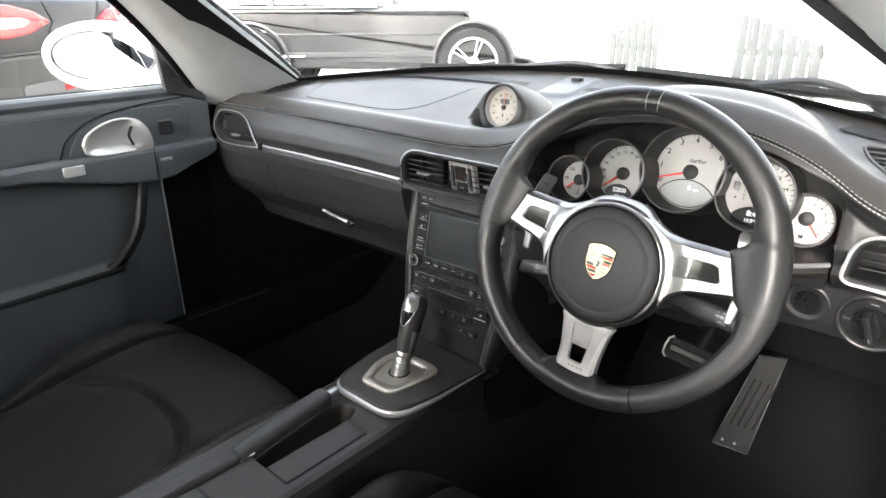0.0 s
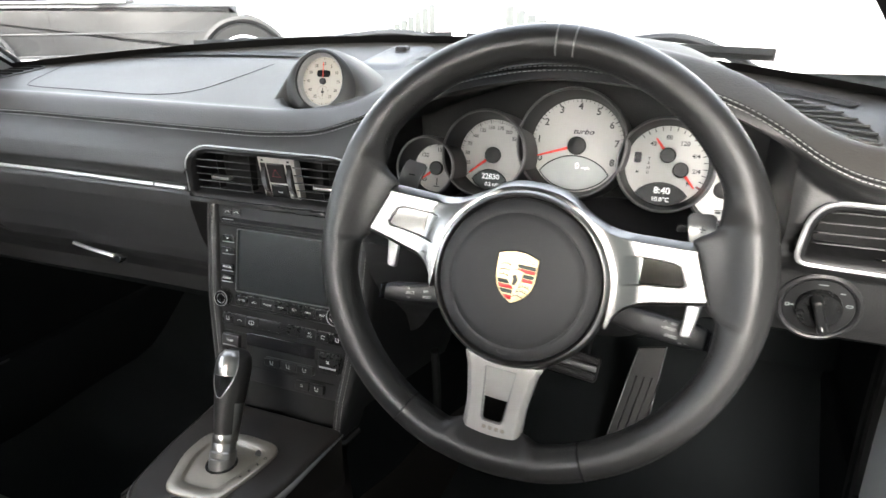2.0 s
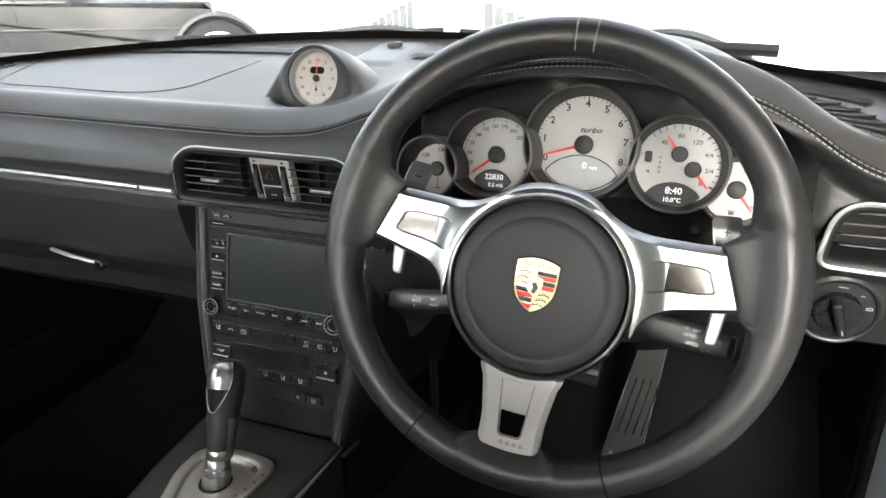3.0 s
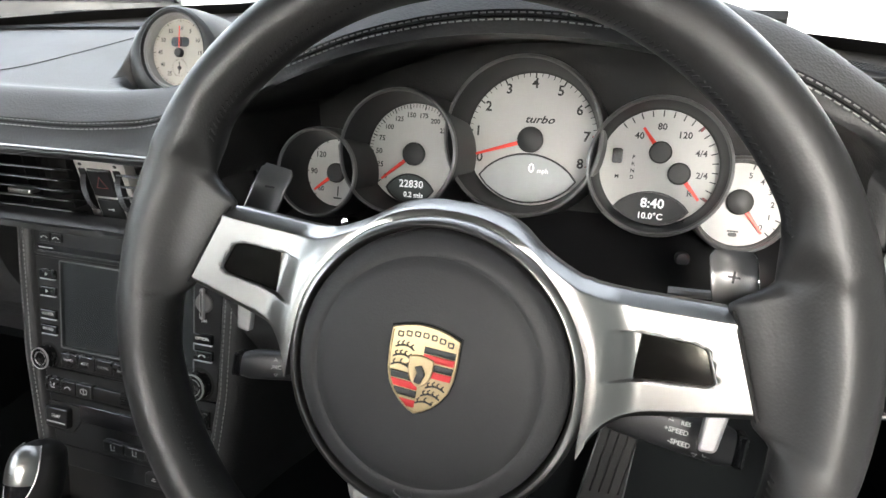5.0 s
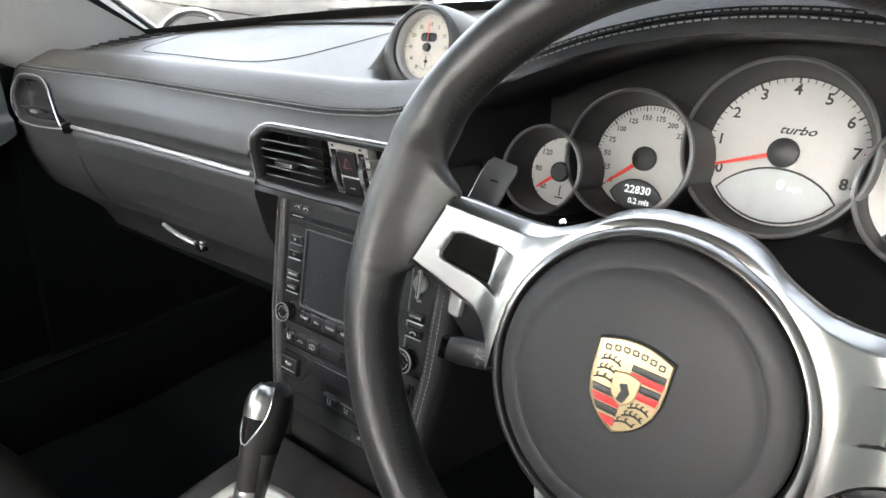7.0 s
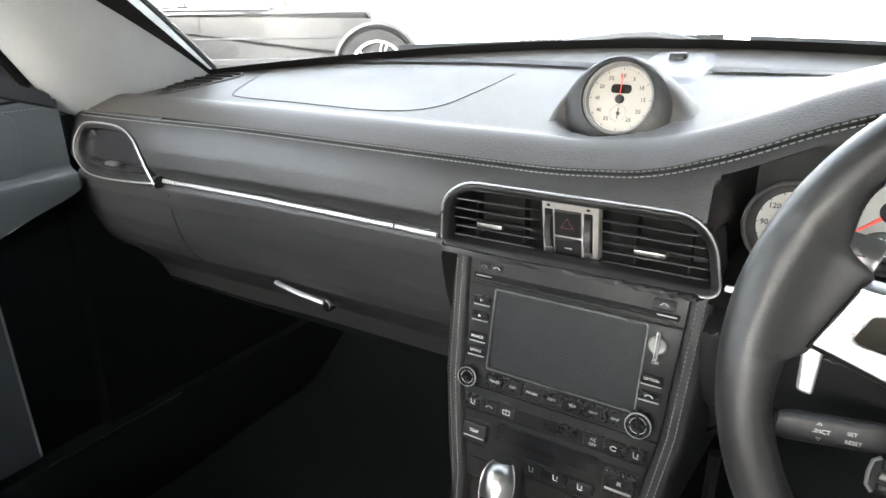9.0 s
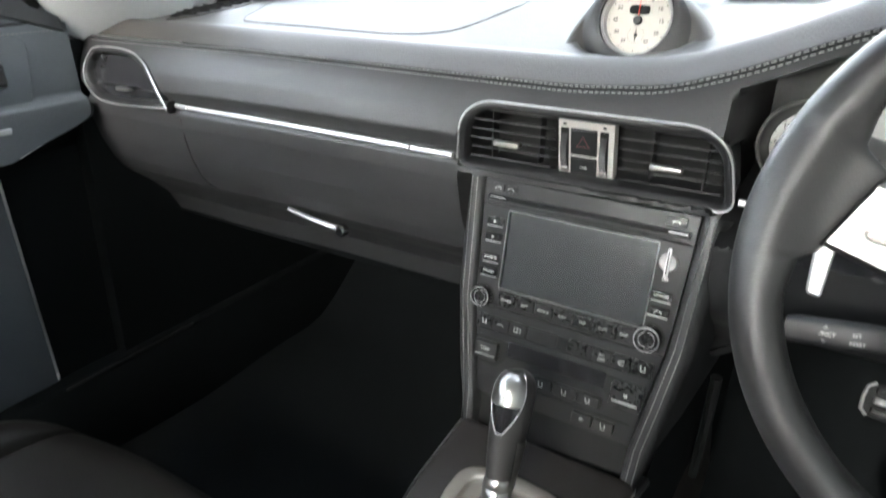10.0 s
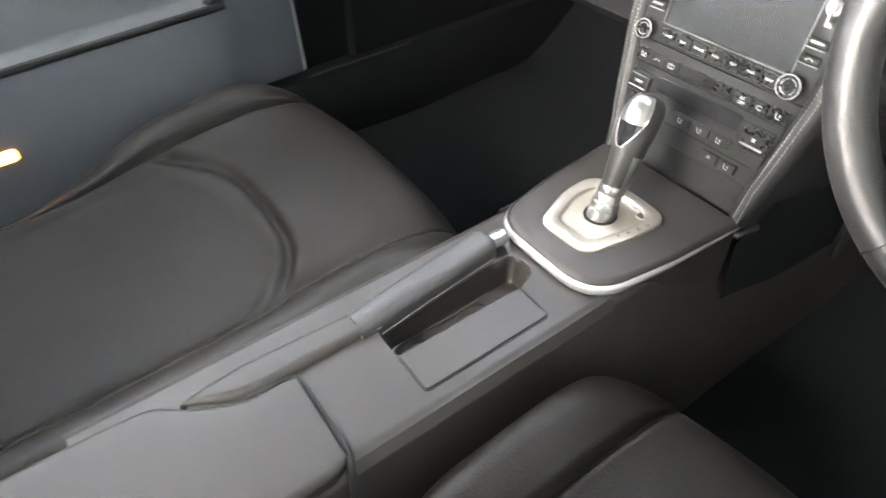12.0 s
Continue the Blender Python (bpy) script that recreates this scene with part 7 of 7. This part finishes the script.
part("glass", slab([oval(a, 0.126, 0.058) for a in turn_], -0.006, -0.001, 0.001), MIRROR, mirror, "silvered oval glass", m=MM @ pose(0, 0, 0, 3, 2, 0))
part("inner_ring", tube([(*oval(a, 0.1235, 0.0555), 0.0045) for a in turn_], 0.0020, 8, closed=True), PLASTIC, mirror, m=MM)
part("foot", tube(curve_points([(-0.76, -0.06, 0.915), (-0.82, -0.06, 0.930), (-0.90, -0.07, 0.955)], 12), 0.024, 10, flat=0.7), WHITE_PAINT, mirror)

# ---- outside ----
ground = whole("ground", slab(rrect(0, 20, 400, 400, 1), -0.2, 0.0), CONCRETE, "pale concrete forecourt paving", "ground", kind="structure")
yard = thing("wall_yard", (0, 7.5, 0), "white rendered building wall across the forecourt", "building wall", kind="structure")
part("render_face", slab(rrect(-2, 0, 30, 0.3, 0.01), 0.0, 4.2), RENDERED, yard, m=Matrix.Translation((0, 8.4, 0)))
for x in (-3.35, -2.22, -0.55, 1.1):
    part("pier", slab(rrect(x, 6.35, 0.36, 0.36, 0.02), 0.0, 2.6, 0.02), RENDERED, yard)
for x0, x1 in ((-3.10, -2.48), (-1.68, -0.84)):
    fence = thing("slatted_panel", ((x0 + x1) / 2, 6.4, 0), "weathered grey vertical slat panel between white piers", "fence", "slatted panels")
    n = 7
    for k in range(n):
        x = x0 + (x1 - x0) * (k + 0.5) / n
        h = (0.74 + 0.30 * (k + 0.5) / n) if x0 < -2 else (1.02 - 0.32 * (k + 0.5) / n)
        part("slat", slab(rrect(x, 6.4, (x1 - x0) / n * 0.80, 0.03, 0.006), 0.02, h, 0.01), SLAT_PAINT, fence)
    for z in (0.30, 0.62):
        part("rail", box((x0 + x1) / 2, 6.43, z, x1 - x0, 0.03, 0.07, 0.005), SLAT_PAINT, fence)


def parked_car(at, turn, side_line, glass_line, width, wheels, radius, label, paint=BLACK_PAINT, lamp=None):
    """A parked car: side_line and glass_line are (x, z) outlines along its length."""
    m = Matrix.Translation(at) @ pose(0, 0, 0, 0, 0, turn)
    c = thing("parked_car", at, label, "car", "parked cars")
    up = m @ Matrix(((1, 0, 0, 0), (0, 0, -1, 0), (0, 1, 0, 0), (0, 0, 0, 1)))
    part("body", slab(rounded(side_line, 6), -width / 2, width / 2, 0.10), paint, c, "glossy dark bodywork", m=up)
    (ax, az, _), (bx, bz, _), (cx, cz, _), (dx, dz, _) = glass_line
    part("roof", slab(rounded([(bx, bz - 0.07, 0.02), (bx, bz, 0.03), (cx, cz, 0.03), (cx, cz - 0.07, 0.02)], 4), -width / 2 + 0.16, width / 2 - 0.16, 0.03), paint, c, m=up)
    for s in (-1, 1):
        sm_ = up @ Matrix.Translation((0, 0, s * (width / 2 - 0.16)))
        part("window_pillars", frame_of(rounded([(x, z, 0.06) for x, z, r in glass_line], 4), rounded([(x, z, 0.05) for x, z in ((ax - 0.10 * (1 if ax > dx else -1), az + 0.03), (bx - 0.06 * (1 if ax > dx else -1), bz - 0.07), (cx + 0.08 * (1 if ax > dx else -1), cz - 0.07), (dx + 0.12 * (1 if ax > dx else -1), dz + 0.03))], 4), -0.03, 0.03, 0.006), paint, c, "dark window pillars", m=sm_)
        part("middle_pillar", box((bx + cx) / 2, (az + bz) / 2, 0, 0.10, bz - az, 0.05, 0.008), paint, c, m=sm_)
        part("sill_line", box((ax + dx) / 2, az + 0.012, s * 0.155, abs(ax - dx) * 0.9, 0.018, 0.02, 0.004), SILVER, c, "bright window sill strip", m=sm_)
        part("door_mirror", slab(rrect(ax - 0.34 * (1 if ax > dx else -1), az + 0.12, 0.20, 0.13, 0.05), -0.05, 0.05, 0.02), SILVER, c, "pale door mirror", m=up @ Matrix.Translation((0, 0, s * (width / 2 + 0.10))))
        for x in wheels:
            wm = up @ Matrix.Translation((x, radius, s * (width / 2 - 0.07)))
            w = part("wheel", lathe([(radius * 0.7, -0.11), (radius, -0.09), (radius, 0.09), (radius * 0.96, 0.11), (radius * 0.72, 0.115), (radius * 0.68, 0.09)], 40), RUBBER, c, "black tyre", m=wm)
            part("arch", lathe([(radius * 1.04, -0.1), (radius * 1.18, 0.118), (radius * 1.10, 0.122), (radius * 1.02, 0.08)], 40), PLASTIC, c, m=wm)
            rim_g = lathe([(radius * 0.72, 0.112 * s), (radius * 0.66, 0.118 * s), (radius * 0.63, 0.06 * s)], 36)
            for k in range(5):
                for q in (-7, 7):
                    rim_g.join(box(radius * 0.38, 0, 0.09 * s, radius * 0.56, 0.020, 0.025, 0.005), pose(0, 0, 0, 0, 0, 72 * k + q))
            rim_g.join(lathe([(0.001, 0.11 * s), (0.07, 0.105 * s), (0.08, 0.06 * s)], 20))
            part("rim", rim_g, SILVER, w, "silver alloy rim", m=wm)
            part("wheel_well", lathe([(radius * 0.66, 0.04 * s), (0.001, 0.04 * s)], 32), DARK, w, m=wm)
    for s in (-1, 1):
        part("door_handle", box(-1.32, 0.79, s * (width / 2 + 0.012), 0.17, 0.030, 0.03, 0.008, 0.01), SILVER, c, "silver door handle", m=up)
        part("waist_crease", box(-0.4, 0.755, s * (width / 2 + 0.002), 2.6, 0.022, 0.02, 0.008, 0.01), paint, c, m=up)
        # Short silver bar stands in for a highlight on the moulding.
        part("moulding_glint", box(-0.95, 0.505, s * (width / 2 + 0.02), 0.34, 0.026, 0.04, 0.008, 0.01), SILVER, c, "silver bar drawn as the moulding's highlight", m=up)
        part("side_moulding", box(-0.1, 0.52, s * (width / 2 + 0.006), 1.9, 0.06, 0.03, 0.008, 0.01), PLASTIC, c, "black side moulding", m=up)
        for x in (0.55, -0.62):
            part("door_gap", box(x, 0.72, s * (width / 2 + 0.001), 0.008, 0.66, 0.006, 0.001), DARK, c, m=up)
    if lamp:
        # rear face: local axes across the car, up, and out of the tail
        back = m @ Matrix(((0, 0, 1, lamp[0]), (1, 0, 0, 0), (0, 1, 0, lamp[1]), (0, 0, 0, 1)))
        for s in (-1, 1):
            lo = rounded([(s * u, v, r) for u, v, r in ((0.86, 0.078, 0.03), (0.49, 0.076, 0.05), (0.34, 0.050, 0.04), (0.22, 0.0, 0.01), (0.385, -0.046, 0.04), (0.54, -0.062, 0.03), (0.86, -0.050, 0.03))], 6)
            l = part("tail_lamp", slab(lo if s < 0 else lo[::-1], -0.02, 0.016, 0.008), RED_GLASS, c, "red tail lamp", m=back)
            li = rounded([(s * u, v, 0.012) for u, v in ((0.59, 0.024), (0.43, 0.022), (0.375, 0.004), (0.445, -0.018), (0.59, -0.022))], 5)
            part("clear_lens", slab(li if s < 0 else li[::-1], 0.0, 0.020, 0.003), PALE_PRINT, l, "white reversing lens", m=back)
            part("reflector", box(s * 0.22, -0.295, 0.034, 0.07, 0.028, 0.012, 0.004), RED_GLASS, c, "red bumper reflector", m=back)
        part("bumper", slab(rrect(0, -0.30, width - 0.06, 0.34, 0.09), -0.03, 0.030, 0.018), paint, c, "dark painted bumper", m=back)
        part("bumper_insert", slab(rrect(0, -0.315, width * 0.62, 0.12, 0.03), 0.0, 0.034, 0.006), PLASTIC, c, "ribbed black bumper insert", m=back)
        part("bumper_lip", tube([(x, -0.125, 0.030 - 0.03 * abs(x / 0.85) ** 4) for x in np.linspace(-0.85, 0.85, 24)], 0.007, 8), paint, c, m=back)
        part("tailgate_gap", tube([(-0.24, 0.09, -0.002), (-0.19, 0.0, 0.0), (-0.28, -0.10, 0.0), (0.28, -0.10, 0.0), (0.19, 0.0, 0.0), (0.24, 0.09, -0.002)], 0.004, 6), DARK, c, "dark tailgate shut line", m=back)
    return c


parked_car((-5.93, 5.35, 0), 39, [(-2.2, 0.35, 0.15), (1.95, 0.33, 0.08), (2.04, 0.46, 0.06), (1.76, 0.54, 0.05), (1.66, 0.72, 0.12), (1.46, 0.86, 0.12), (1.245, 0.90, 0.02), (1.235, 1.045, 0.03), (0.2, 1.075, 0.1), (-2.2, 1.11, 0.10)],
           [(0.24, 1.05, 0.05), (-0.40, 1.75, 0.15), (-2.0, 1.76, 0.15), (-2.2, 1.0, 0.05)], 1.9, (1.25, -1.45), 0.42, "glossy black off-road car parked across the forecourt")
parked_car((-4.70, -0.907, 0), 40, [(-2.1, 0.30, 0.15), (2.15, 0.28, 0.10), (2.25, 0.55, 0.10), (2.25, 0.98, 0.05), (2.20, 1.140, 0.06), (-1.0, 1.10, 0.3), (-2.15, 0.85, 0.2)],
           [(1.75, 1.08, 0.1), (1.2, 1.42, 0.2), (-0.4, 1.46, 0.3), (-1.3, 1.06, 0.1)], 1.8, (1.25, -1.25), 0.34, "dark hatchback with its tail towards the passenger door", paint=HATCH_PAINT, lamp=(2.25, 1.036))
